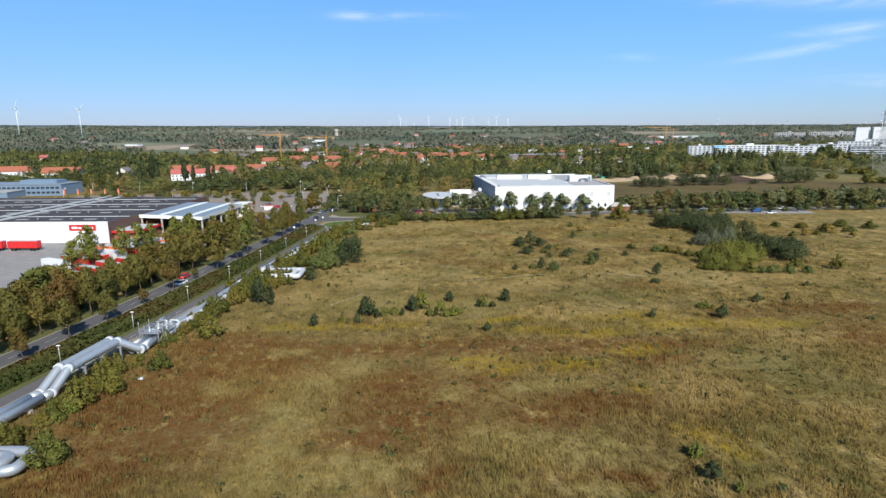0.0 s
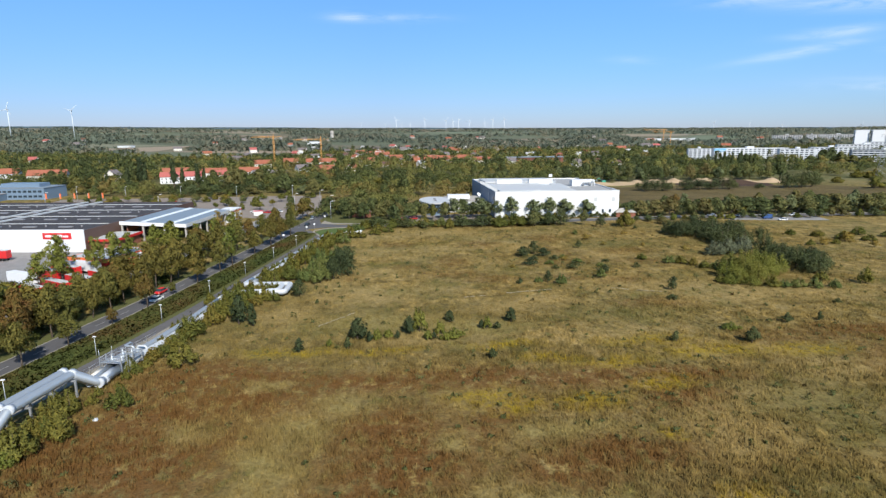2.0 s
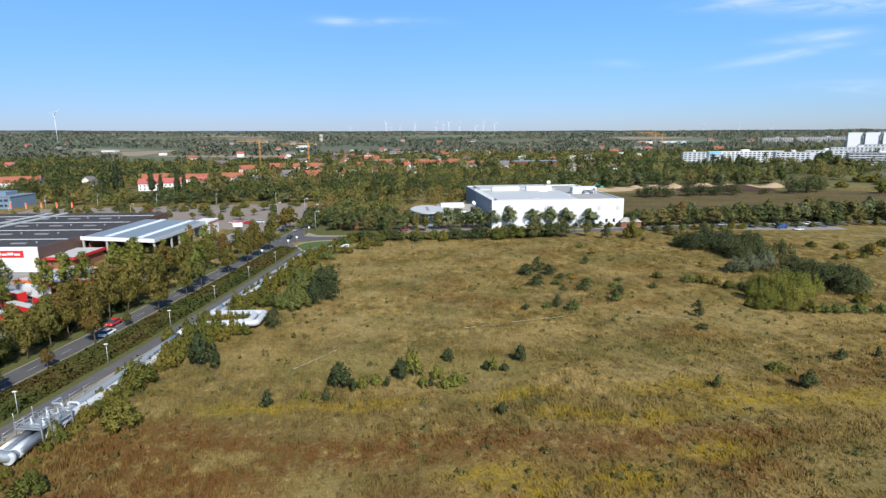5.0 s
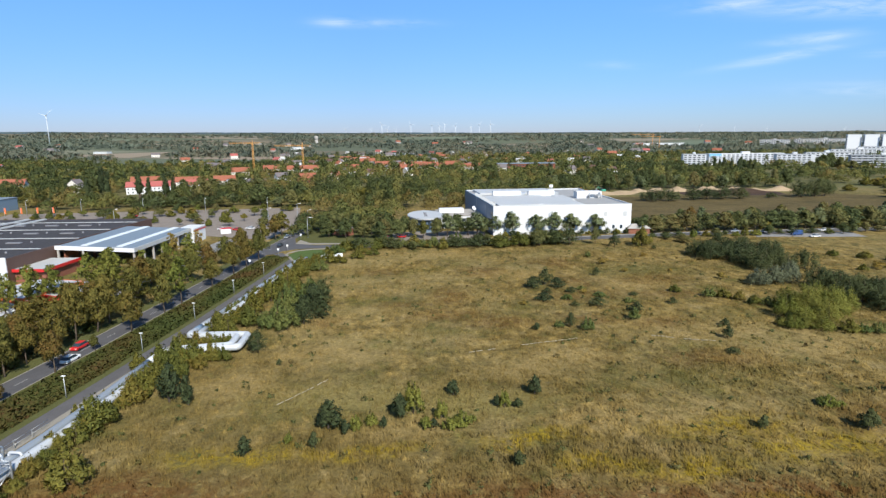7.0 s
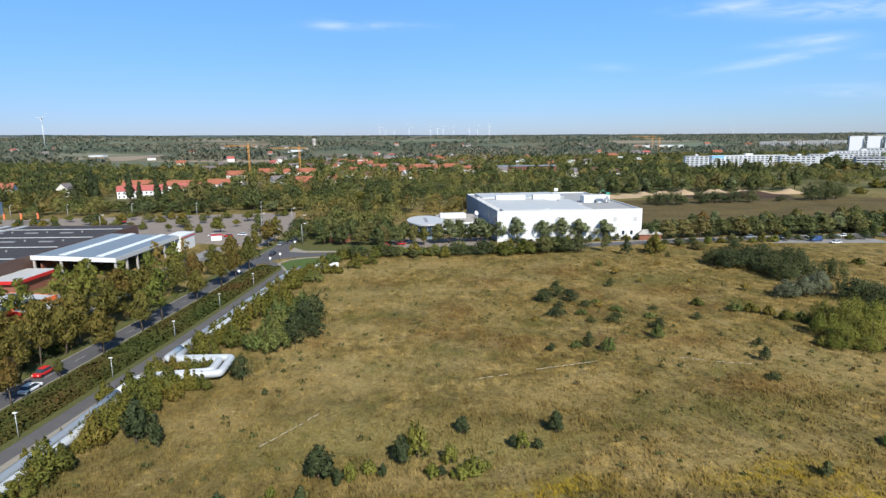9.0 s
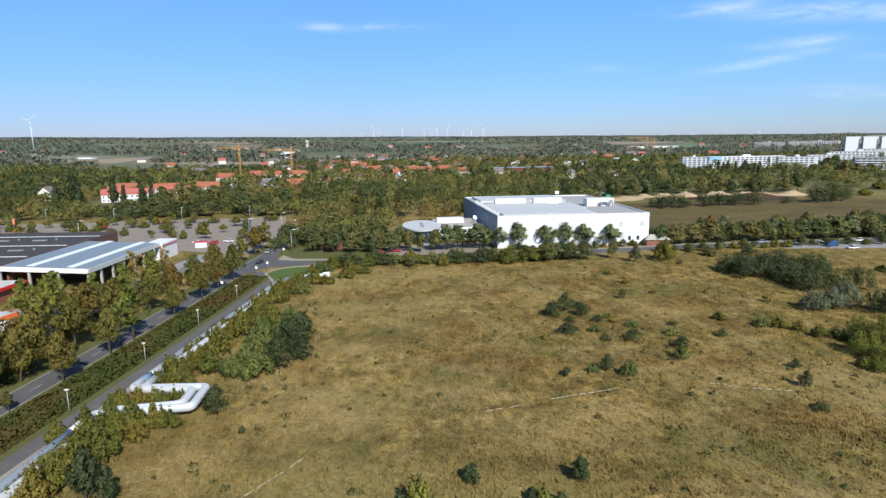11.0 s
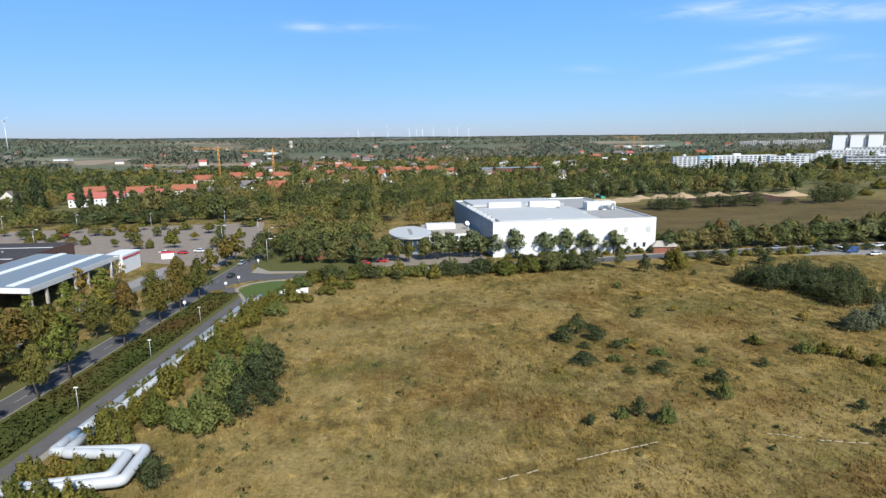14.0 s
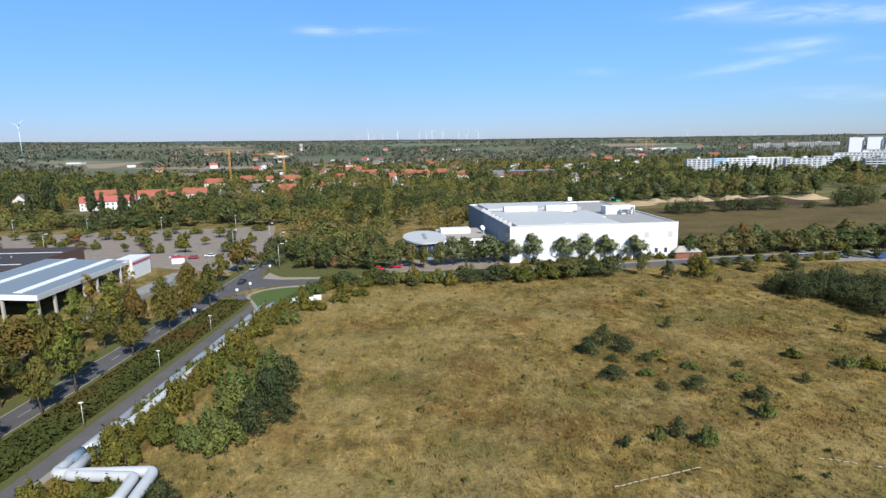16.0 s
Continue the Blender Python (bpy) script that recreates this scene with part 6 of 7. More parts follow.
def houses():
    house(-211, 578, 38, 11, 6.4, 4.0, 14, "pink_tile", "white_wall", 2, "long white row house with pink-red tiled roof")
    HOUSE_ROW.append((-211, 578, 26, 88))
    house(-178, 600, 18, 11, 6.0, 4.2, 14, "pink_tile", "white_wall", 2, "white house with pink-red tiled roof")
    house(-246, 655, 26, 12, 5.5, 4.5, 14)
    house(-204, 650, 24, 12, 5.0, 4.5, 14)
    house(-168, 652, 20, 12, 5.5, 4.5, 14)
    house(-287, 604, 10, 12, 6.5, 5.0, 80, "dark_tile", "render", 2, "cream gable house with grey roof")
    house(-152, 612, 9, 10, 5.0, 4.0, 70, "dark_tile", "white_wall", 1, "small white gable house")
    house(-134, 640, 18, 11, 4.0, 3.0, 10, "dark_tile", "white_wall", 1, "low white house with grey roof")
    house(-175, 745, 20, 14, 9, 4.5, 12, "roof_tile", "render", 4, "cream four-storey house with red roof")
    house(-118, 690, 14, 11, 5.5, 4.6, 30, "dark_tile", "white_wall", 2, "white gable house with blue-grey roof")
    house(-90, 676, 20, 12, 5.0, 4.8, 12, "roof_tile", "brick", 1, "house with deep red roof")
    house(-62, 700, 12, 12, 5.0, 4.5, 60)
    house(-158, 835, 20, 12, 7, 4.5, 12)
    house(-116, 830, 40, 12, 6.5, 4.5, 8, "roof_tile", "render", 3, "long new row house with bright orange roof")
    house(-52, 850, 18, 12, 6.0, 4.5, 8)
    house(-352, 610, 34, 12, 7.0, 5.0, 12)
    house(-395, 560, 26, 12, 7.0, 5.0, 12)
    house(-420, 640, 40, 12, 7.0, 5.0, 15, "roof_tile", "white_wall", 2)
    house(40, 900, 22, 11, 6, 5, 5)
    house(62, 880, 24, 11, 6, 5, 8)
    house(90, 905, 20, 11, 6, 5, -10)
    house(-14, 930, 22, 11, 6, 5, 20)
    house(20, 820, 18, 11, 6, 5, 20, "roof_tile", "brick")
    house(112, 870, 26, 11, 5, 4, -10)
    flat = thing("school_building", pose(190, 860, 0, 0, 0, -4), "long low orange building with blue-grey flat roof", "building")
    part("wall", boxed(-40, 40, -8, 8, 0, 8.0), M["brick"], flat, "orange-brown walls")
    part("roof", boxed(-41, 41, -9, 9, 8.0, 8.8), M["blue_roof"], flat)
    windows_on(flat, [(-36 + k * 4.5, -8, z, 0) for k in range(17) for z in (2.2, 5.6)], 2.4, 1.6)
    HOUSE_ROW.append((190, 860, 44, 40))
    # small houses of the suburb, built from a few patterns
    r = random.Random(23)
    first = []
    k = 0
    while k < 60:
        d = 760 + 900 * r.random() ** 1.3
        a = r.uniform(-0.20, 0.40)
        x, y = d * math.sin(a), d * math.cos(a)
        if 330 < x and y < 960:
            continue
        turn = r.uniform(-40, 60)
        if len(first) < 7:
            first.append(house(x, y, r.uniform(8, 14), 9, r.uniform(4, 6.5), 4, turn, ("roof_tile", "dark_tile", "light_roof", "brown_panel", "dark_tile", "pink_tile", "light_roof")[len(first)], "white_wall" if k % 2 else "render", 1, "small suburban house among trees"))
        else:
            copy_thing(first[k % 7], pose(x, y, land(x, y), 0, 0, turn))
            HOUSE_ROW.append((x, y, 7, 4))
        k += 1
    r = random.Random(17)
    for k in range(46):
        d = 960 + 1500 * r.random() ** 1.2
        a = r.uniform(-0.55, 0.62)
        x, y = d * math.sin(a), d * math.cos(a)
        if 250 < x < 800 and y < 1300:
            continue
        house(x, y, r.uniform(12, 26), 12, r.uniform(5, 8), 5, r.uniform(-30, 30), r.choice(("roof_tile", "roof_tile", "dark_tile", "pink_tile")), r.choice(("render", "render", "concrete")), 1, "small distant house among trees")
    for x, y, ln, z in ((900, 1960, 165, 8), (-1010, 1900, 34, 4), (-300, 1980, 40, 9), (-820, 1800, 40, 4), (30, 1500, 50, 6)):
        sh = thing("white_shed", pose(x, y, land(x, y), 0, 0, -8), "long white distant industrial shed", "building", "distant sheds")
        part("wall", boxed(-ln / 2, ln / 2, -12, 12, 0, z), M["white_wall"], sh)
        part("roof", boxed(-ln / 2 - 0.5, ln / 2 + 0.5, -12.5, 12.5, z, z + 1.0), M["light_roof"], sh)
        HOUSE_ROW.append((x, y, ln / 2 + 6, 45))


def slab_block(x, y, length, depth, storeys, turn, label, wall="slab_wall", blue=False):
    """A long panel-built apartment block: each storey a row of windows and balconies."""
    sb = thing("apartment_block", pose(x, y, land(x, y), 0, 0, turn), label, "apartment block", "apartment blocks")
    H = storeys * 3.0 + 1.5
    part("wall", boxed(0, length, 0, depth, 0, H), M[wall], sb)
    part("roof", boxed(-0.3, length + 0.3, -0.3, depth + 0.3, H, H + 0.7), M["slab_dark"] if not blue else M["slab_wall"], sb)
    part("roof_box", boxed(length * 0.45, length * 0.55, 3, depth - 3, H + 0.7, H + 3.2), M["white_wall"], sb)
    if blue:
        part("end_panel", boxed(-0.1, length * 0.16, -0.3, -0.05, H - 4.5, H + 0.6), M["blue_paint"], sb, "light blue facade panel")
    n = int(length / 6.5)
    spots = [(3.2 + k * 6.5, 0.0, 2.9 + 3.0 * s, 0) for k in range(n) for s in range(storeys)]
    windows_on(sb, spots, 3.8, 1.4)
    for s in range(storeys):
        part("balcony_rail", boxed(1, length - 1, -1.2, -1.0, 1.1 + 3.0 * s, 2.0 + 3.0 * s), M["slab_wall"], sb)
        part("balcony_floor", boxed(1, length - 1, -1.1, 0.05, 0.95 + 3.0 * s, 1.1 + 3.0 * s), M["slab_wall"], sb)
    HOUSE_ROW.append((x + length / 2, y + 4, length / 2 + 8, 60))


def blocks():
    slab_block(438, 892, 33, 12, 5, -14, "white panel apartment block with blue trim")
    slab_block(478, 890, 112, 12, 5, -6, "long white panel apartment block with light blue end", blue=True)
    slab_block(548, 836, 50, 12, 5, -16, "white panel apartment block with balconies")
    slab_block(640, 900, 60, 12, 5, -20, "white panel apartment block behind trees")
    slab_block(792, 1040, 95, 12, 5, -20, "white panel apartment block with balconies")
    slab_block(610, 775, 78, 12, 5, -26, "grey panel apartment block", "slab_dark")
    slab_block(880, 1080, 120, 12, 6, -30, "long white panel apartment block")
    for x, y, w, s in ((906, 1143, 24, 13), (928, 1125, 24, 13), (950, 1107, 24, 13)):
        tb = thing("tower_block", pose(x, y, land(x, y), 0, 0, -26), "tall tower block with blank white gable", "apartment block", "tower blocks")
        part("wall", boxed(0, w, 0, 12, 0, s * 3.1 + 1.5), M["white_wall"], tb)
        part("roof", boxed(-0.3, w + 0.3, -0.3, 12.3, s * 3.1 + 1.5, s * 3.1 + 2.3), M["slab_wall"], tb)
        windows_on(tb, [(0, 2.2 + 3.6 * q, 3 + 3.0 * z, -90) for q in range(3) for z in range(s)], 2.4, 1.4)
        HOUSE_ROW.append((x + w / 2, y + 4, w / 2 + 8, 60))
    for x, y, w in ((1195, 1860, 85), (1305, 1850, 30), (1345, 1850, 110), (1480, 1800, 90)):
        slab_block(x, y, w, 12, 5, -36, "cream panel apartment block far off", "render")


def tower_crane(x, y, h, jib, turn):
    c = thing("tower_crane", pose(x, y, 0, 0, 0, turn), "orange-yellow tower crane over a building site", "crane", "tower cranes")
    bm = bmesh.new()
    for sx in (-0.9, 0.9):
        for sy in (-0.9, 0.9):
            tube(bm, [(sx, sy, 0), (sx, sy, h)], 0.15, 5)
    for k in range(int(h / 3)):
        tube(bm, [(-0.9, -0.9, k * 3), (0.9, -0.9, k * 3 + 3)], 0.2, 4)
        tube(bm, [(-0.9, 0.9, k * 3 + 3), (0.9, 0.9, k * 3)], 0.2, 4)
    part("mast", bm, M["yellow"], c)
    bm = bmesh.new()
    for o in ((-0.7, 0), (0.7, 0), (0, 1.3)):
        tube(bm, [(-jib, o[0], h + o[1]), (12, o[0], h + o[1])], 0.18, 5)
    for k in range(int(jib / 2.5)):
        tube(bm, [(-k * 2.5, -0.7, h), (-k * 2.5 - 1.25, 0, h + 1.3), (-k * 2.5 - 2.5, 0.7, h)], 0.18, 4)
    part("jib", bm, M["yellow"], c)
    part("counterweight", boxed(9, 12, -1, 1, h - 1.6, h + 0.3), M["concrete"], c)
    part("cab", boxed(-1, 1, -2.2, -0.9, h - 2.4, h - 0.3), M["yellow"], c)
    part("peak", tube(bmesh.new(), [(0, 0, h), (0, 0, h + 5)], [0.8, 0.25], 6), M["yellow"], c)


def wind_turbine(x, y, h, blade, spin, z=0.0):
    t = thing("wind_turbine", pose(x, y, z), "white wind turbine on the horizon", "wind turbine", "wind turbines")
    part("tower", tube(bmesh.new(), [(0, 0, 0), (0, 0, h)], [h * 0.016, h * 0.010], 10), M["turbine"], t)
    part("nacelle", boxed(-h * 0.02, h * 0.02, -h * 0.05, h * 0.05, h - h * 0.02, h + h * 0.025), M["turbine"], t)
    for k in range(3):
        a = radians(spin + 120 * k)
        d = Vector((math.sin(a), 0, math.cos(a)))
        o = Vector((0, -h * 0.055, h))
        part("blade", tube(bmesh.new(), [o, o + d * blade * 0.25, o + d * blade], [h * 0.006, h * 0.009, h * 0.002], 6), M["turbine"], t)


def far_things():
    tower_crane(-186, 860, 40, 30, 6)
    tower_crane(-120, 862, 36, 38, 4)
    tower_crane(760, 1700, 46, 70, 10)
    tower_crane(800, 1740, 40, 60, 6)
    wind_turbine(-1440, 2268, 103, 33, 20, 36)
    wind_turbine(-1216, 2268, 98, 30, 50, 36)
    r = random.Random(4)
    for x in (-299, -132, -57, -20, 37, 139, 284, 333, 372, 445, 554, 610, 690, 1900, 2080, 2240, 2600):
        wind_turbine(x, 4080 - max(0, x - 700) * 0.45, r.uniform(92, 132) * (1.0 if x < 700 else 0.72), r.uniform(24, 32) * (1.0 if x < 700 else 0.72), r.uniform(0, 120))
    wt = thing("water_tower", pose(-300, 2470, 0), "pale concrete water tower far off", "tower")
    part("shaft", tube(bmesh.new(), [(0, 0, 0), (0, 0, 40)], [7, 6], 12), M["concrete"], wt)
    part("tank", tube(bmesh.new(), [(0, 0, 40), (0, 0, 42), (0, 0, 54), (0, 0, 55)], [6, 7.5, 7.5, 5], 14), M["concrete"], wt)
    # lattice pylon
    py = thing("power_pylon", pose(432, 510, 0, 0, 0, 20) @ Matrix.Scale(1.25, 4), "grey steel lattice power pylon", "pylon")
    bm = bmesh.new()
    for sx in (-1, 1):
        for sy in (-1, 1):
            tube(bm, [(sx * 4, sy * 4, 0), (sx * 1.4, sy * 1.4, 26), (sx * 0.5, sy * 0.5, 48)], 0.14, 4)
    for k in range(13):
        z0, z1 = k * 3.6, k * 3.6 + 3.6
        w0, w1 = [4 - 2.6 * min(1, z / 26) - 0.9 * max(0, (z - 26) / 22) for z in (z0, z1)]
        for s in (-1, 1):
            tube(bm, [(-w0, s * w0, z0), (w1, s * w1, z1)], 0.08, 4)
            tube(bm, [(w0, s * w0, z0), (-w1, s * w1, z1)], 0.08, 4)
            tube(bm, [(s * w0, -w0, z0), (s * w1, w1, z1)], 0.08, 4)
    part("lattice", bm, M["steel"], py)
    for z, w in ((32, 9), (39, 7), (45, 5)):
        bm = tube(bmesh.new(), [(-w, 0, z), (0, 0, z + 1.2), (w, 0, z)], 0.16, 4)
        tube(bm, [(-w, 0, z), (w, 0, z)], 0.12, 4)
        arm = part("cross_arm", bm, M["steel"], py)
        for s in (-1, 1):
            part("insulator", tube(bmesh.new(), [(s * w * 0.95, 0, z), (s * w * 0.95, 0, z - 1.8)], 0.14, 5), M["steel"], arm)


# ---- heating pipes ----
def pipes():
    hp = thing("heating_pipeline", None, "pair of silver-clad district heating pipes on low supports", "pipeline")

    def px(y, k):
        return path_x(y) + float(np.interp(y, (60, 98, 111, 116, 130, 148, 165, 190), (6.6, 6.0, 5.0, 6.4, 6.9, 6.1, 4.6, 4.4))) + 2.0 * k

    def run(k, y0, y1, z=1.25, step=6):
        return [(px(y, k), y, z) for y in np.linspace(y0, y1, max(2, int(abs(y1 - y0) / step)))]

    r = 0.78
    for k in (0, 1):
        p1 = run(k, 20, 67.5 + k, 1.3) + [(-52.6 - k * 2.6, 68.8 + k * 1.0, 1.4), (-52.6 - k * 2.6, 73.4 - k * 1.0, 1.4), (px(75, k), 75 - k, 1.3)] + run(k, 80, 91, 1.3)
        part("pipe", tube(bmesh.new(), bend(p1, 1.2), r, 14), M["pipe"], hp)
        y2, y3 = 97.5 - k * 0.5, 111.0 - k * 0.6
        p2 = [(px(91, k), 91, 1.3), (px(93, k), 93, 1.3), (px(y2, k), y2, 4.0), (px(y3, k), y3, 4.0), (px(y3, k) + 3.4, y3 + 2.0, 1.4), (px(121, k), 120.5, 1.3)]
        part("pipe", tube(bmesh.new(), bend(p2, 0.7), r, 14), M["pipe"], hp)
        for q in p2[1:5]:
            part("collar", tube(bmesh.new(), [Vector(q) - Vector((0, 0.5, 0)), Vector(q) + Vector((0, 0.5, 0))], r + 0.08, 14), M["collar"], hp, "white elbow collar")
        part("pipe", tube(bmesh.new(), [p2[-1]] + run(k, 125, 164, 1.3), r, 14), M["pipe"] if k == 0 else M["collar"], hp)
        o = k * 2.1
        p4 = [(px(164, k), 164, 1.3), (px(169, k), 170.0 + o * 0.55, 1.4), (-34.2 - o, 170.6 + o * 0.55, 1.6), (-34.0 - o, 178.8 - o * 0.55, 1.6), (px(181, k), 180.4 - o * 0.3, 1.4), (px(186, k), 186, 1.3)]
        part("pipe", tube(bmesh.new(), bend(p4, 0.9), r, 14), M["collar"], hp, "white-painted expansion loop")
        part("pipe", tube(bmesh.new(), run(k, 186, 266, 1.3), r, 14), M["collar"] if k else M["pipe"], hp)
        part("bare_sleeve", tube(bmesh.new(), run(k, 183.5, 186.5, 1.3, 1), r + 0.05, 14), M["grey_wall"], hp, "dull blue-grey sleeve")
    for y in list(np.arange(24, 92, 8.0)) + list(np.arange(128, 264, 8.0)):
        if 163 < y < 188 or 64 < y < 80:
            continue
        part("support", boxed(px(y, 0) - 0.8, px(y, 1) + 0.8, y - 0.25, y + 0.25, 0, 0.6), M["concrete"], hp)
    for y in (99.5, 104.5, 109.5):
        for off in (-1.0, 3.0):
            part("gantry_leg", boxed(px(y, 0) + off - 0.15, px(y, 0) + off + 0.15, y - 0.15, y + 0.15, 0, 3.2), M["steel"], hp)
        part("gantry_beam", boxed(px(y, 0) - 1.2, px(y, 0) + 3.2, y - 0.18, y + 0.18, 2.95, 3.22), M["steel"], hp)
    # valve station: a steel frame with rails, spindles and branches over the two pipes
    vp = thing("valve_platform", pose(path_x(121.5) + 7.7, 121.5, 0, 0, 0, -11), "galvanised steel valve platform over the pipes", "platform")
    for y0, y1, z in ((-3.0, 0.4, 2.5), (0.7, 3.2, 2.1)):
        deck = part("deck", boxed(-2.2, 2.2, y0, y1, z, z + 0.08), M["steel"], vp)
        for k in range(9):
            part("grating", boxed(-2.1 + k * 0.5, -1.95 + k * 0.5, y0 + 0.1, y1 - 0.1, z + 0.085, z + 0.13), M["pipe"], deck)
    for x in (-2.2, 2.2):
        for y in (-3.0, -1.3, 0.5, 3.2):
            part("leg", boxed(x - 0.09, x + 0.09, y - 0.09, y + 0.09, 0, 3.7 if y < 1 else 3.2), M["steel"], vp)
        for z in (3.05, 3.55):
            part("rail", tube(bmesh.new(), [(x, -3.0, z), (x, 0.5, z), (x, 3.2, z - 0.4)], 0.05, 6), M["steel"], vp)
        part("brace", tube(bmesh.new(), [(x, -3.0, 0.3), (x, -1.3, 2.4)], 0.06, 5), M["steel"], vp)
        part("brace", tube(bmesh.new(), [(x, 0.5, 0.3), (x, 3.2, 2.0)], 0.06, 5), M["steel"], vp)
    for y, z in ((-3.0, 3.55), (-3.0, 3.05), (0.5, 3.55), (3.2, 3.15), (3.2, 2.65)):
        part("rail", tube(bmesh.new(), [(-2.2, y, z), (2.2, y, z)], 0.05, 6), M["steel"], vp)
    for x in (-1.0, 1.0):
        for y in (-1.2, 1.9):
            part("valve", tube(bmesh.new(), [(x, y, 1.4), (x, y, 2.3), (x, y, 3.0), (x, y, 3.7)], [0.62, 0.5, 0.2, 0.06], 9), M["pipe"], vp)
            wheel = [(x + 0.38 * math.cos(t), y + 0.38 * math.sin(t), 3.6) for t in (2 * math.pi * q / 14 for q in range(15))]
            part("hand_wheel", tube(bmesh.new(), wheel, 0.05, 5), M["steel"], vp)
        part("flange", tube(bmesh.new(), [(x, 0.2, 1.3), (x, 0.5, 1.3)], 1.05, 14), M["steel"], vp)
        part("flange", tube(bmesh.new(), [(x, 3.5, 1.3), (x, 3.7, 1.3)], 1.0, 14), M["steel"], vp)
    for x, y, z in ((-2.2, -3.0, 5.2), (-2.2, 0.5, 4.6), (2.2, -1.3, 4.4)):
        part("mast", tube(bmesh.new(), [(x, y, 3.4), (x, y, z)], 0.05, 6), M["steel"], vp)
    part("ladder", boxed(2.3, 2.8, -1.0, -0.92, 0, 2.5), M["steel"], vp)
    part("switch_box", boxed(-3.4, -2.6, 4.4, 5.0, 0.6, 1.8, bevel=0.04), M["white_wall"], vp, "white control cabinet")
    part("pipe_branch", tube(bmesh.new(), bend([(-1.0, 5.2, 1.3), (-1.0, 5.2, 2.8), (-3.0, 5.2, 2.8), (-3.0, 7.4, 2.8), (-3.0, 7.4, 0)], 0.5), 0.22, 8), M["pipe"], vp)
    part("pipe_branch", tube(bmesh.new(), bend([(1.0, 6.4, 1.3), (1.0, 6.4, 2.5), (-1.0, 6.4, 2.5), (-1.0, 6.4, 1.3)], 0.5), 0.22, 8), M["collar"], vp)
    for k, mat in ((0, "render"), (1, "collar")):
        part("insulation", tube(bmesh.new(), [(px(113.6, k) + 2.0, 113.4, 1.35), (px(117.6, k) + 0.4, 117.6, 1.35)], r + 0.1, 14), M[mat], hp, "cream cloth-wrapped insulation" if k == 0 else "white sheet-wrapped insulation")
    for k in range(8):
        y = 113 + k * 3.4
        f = thing("low_fence", pose(path_x(y) + 2.7, y, 0, 0, 0, 80), "grey wire fence beside the valve station", "fence", "fence at the valve station")
        part("post", boxed(-0.05, 0.05, -0.05, 0.05, 0, 1.5), M["steel"], f)
        part("rail", tube(bmesh.new(), [(0, 0, 1.35), (3.4, 0, 1.35)], 0.04, 5), M["steel"], f)
        part("rail", tube(bmesh.new(), [(0, 0, 0.75), (3.4, 0, 0.75)], 0.04, 5), M["steel"], f)


# ---- street furniture, vehicles ----
def lamps():
    first = None
    for x, y in ((-81.8, 60.5), (-75.6, 84.2), (-69.8, 108), (-65.0, 129), (-60.4, 151.3), (-56.2, 174.4), (-52.5, 197.6), (-48.9, 221.8), (-45.2, 246.5)):
        m = pose(path_x(y) - 2.55, y, 0, 0, 0, -9)
        if first:
            copy_thing(first, m)
            continue
        first = thing("street_lamp", m, "slim grey path lamp with flat white head", "street lamp", "lamps along the cycle path")
        part("pole", tube(bmesh.new(), [(0, 0, 0), (0, 0, 1.2), (0, 0, 4.3)], [0.09, 0.08, 0.055], 8), M["steel"], first)
        part("head", boxed(-0.35, 0.35, -0.2, 0.2, 4.25, 4.42, bevel=0.05), M["lamp_head"], first, "white lamp head")
    first = None
    for x, y in ((-156.8, 426.4), (-117.6, 422.7), (-78.8, 421.2), (-196, 430), (-66.7, 364), (-54.4, 383.9), (-150, 372), (-230, 432), (-44, 352), (-40, 322), (-86, 296), (-230, 395)):
        m = pose(x, y, 0, 0, 0, 90 if y > 400 else 20)
        if first:
            copy_thing(first, m)
            continue
        first = thing("street_lamp", m, "tall grey mast lamp at the parking lot", "street lamp", "lot lamps")
        part("pole", tube(bmesh.new(), [(0, 0, 0), (0, 0, 9)], [0.16, 0.09], 8), M["steel"], first)
        part("arm", tube(bmesh.new(), bend([(0, 0, 8.8), (0, 0, 9.4), (1.2, 0, 9.6)], 0.4), 0.06, 6), M["steel"], first)
        part("head", boxed(0.9, 2.1, -0.25, 0.25, 9.5, 9.72, bevel=0.05), M["lamp_head"], first)


CARS = {}


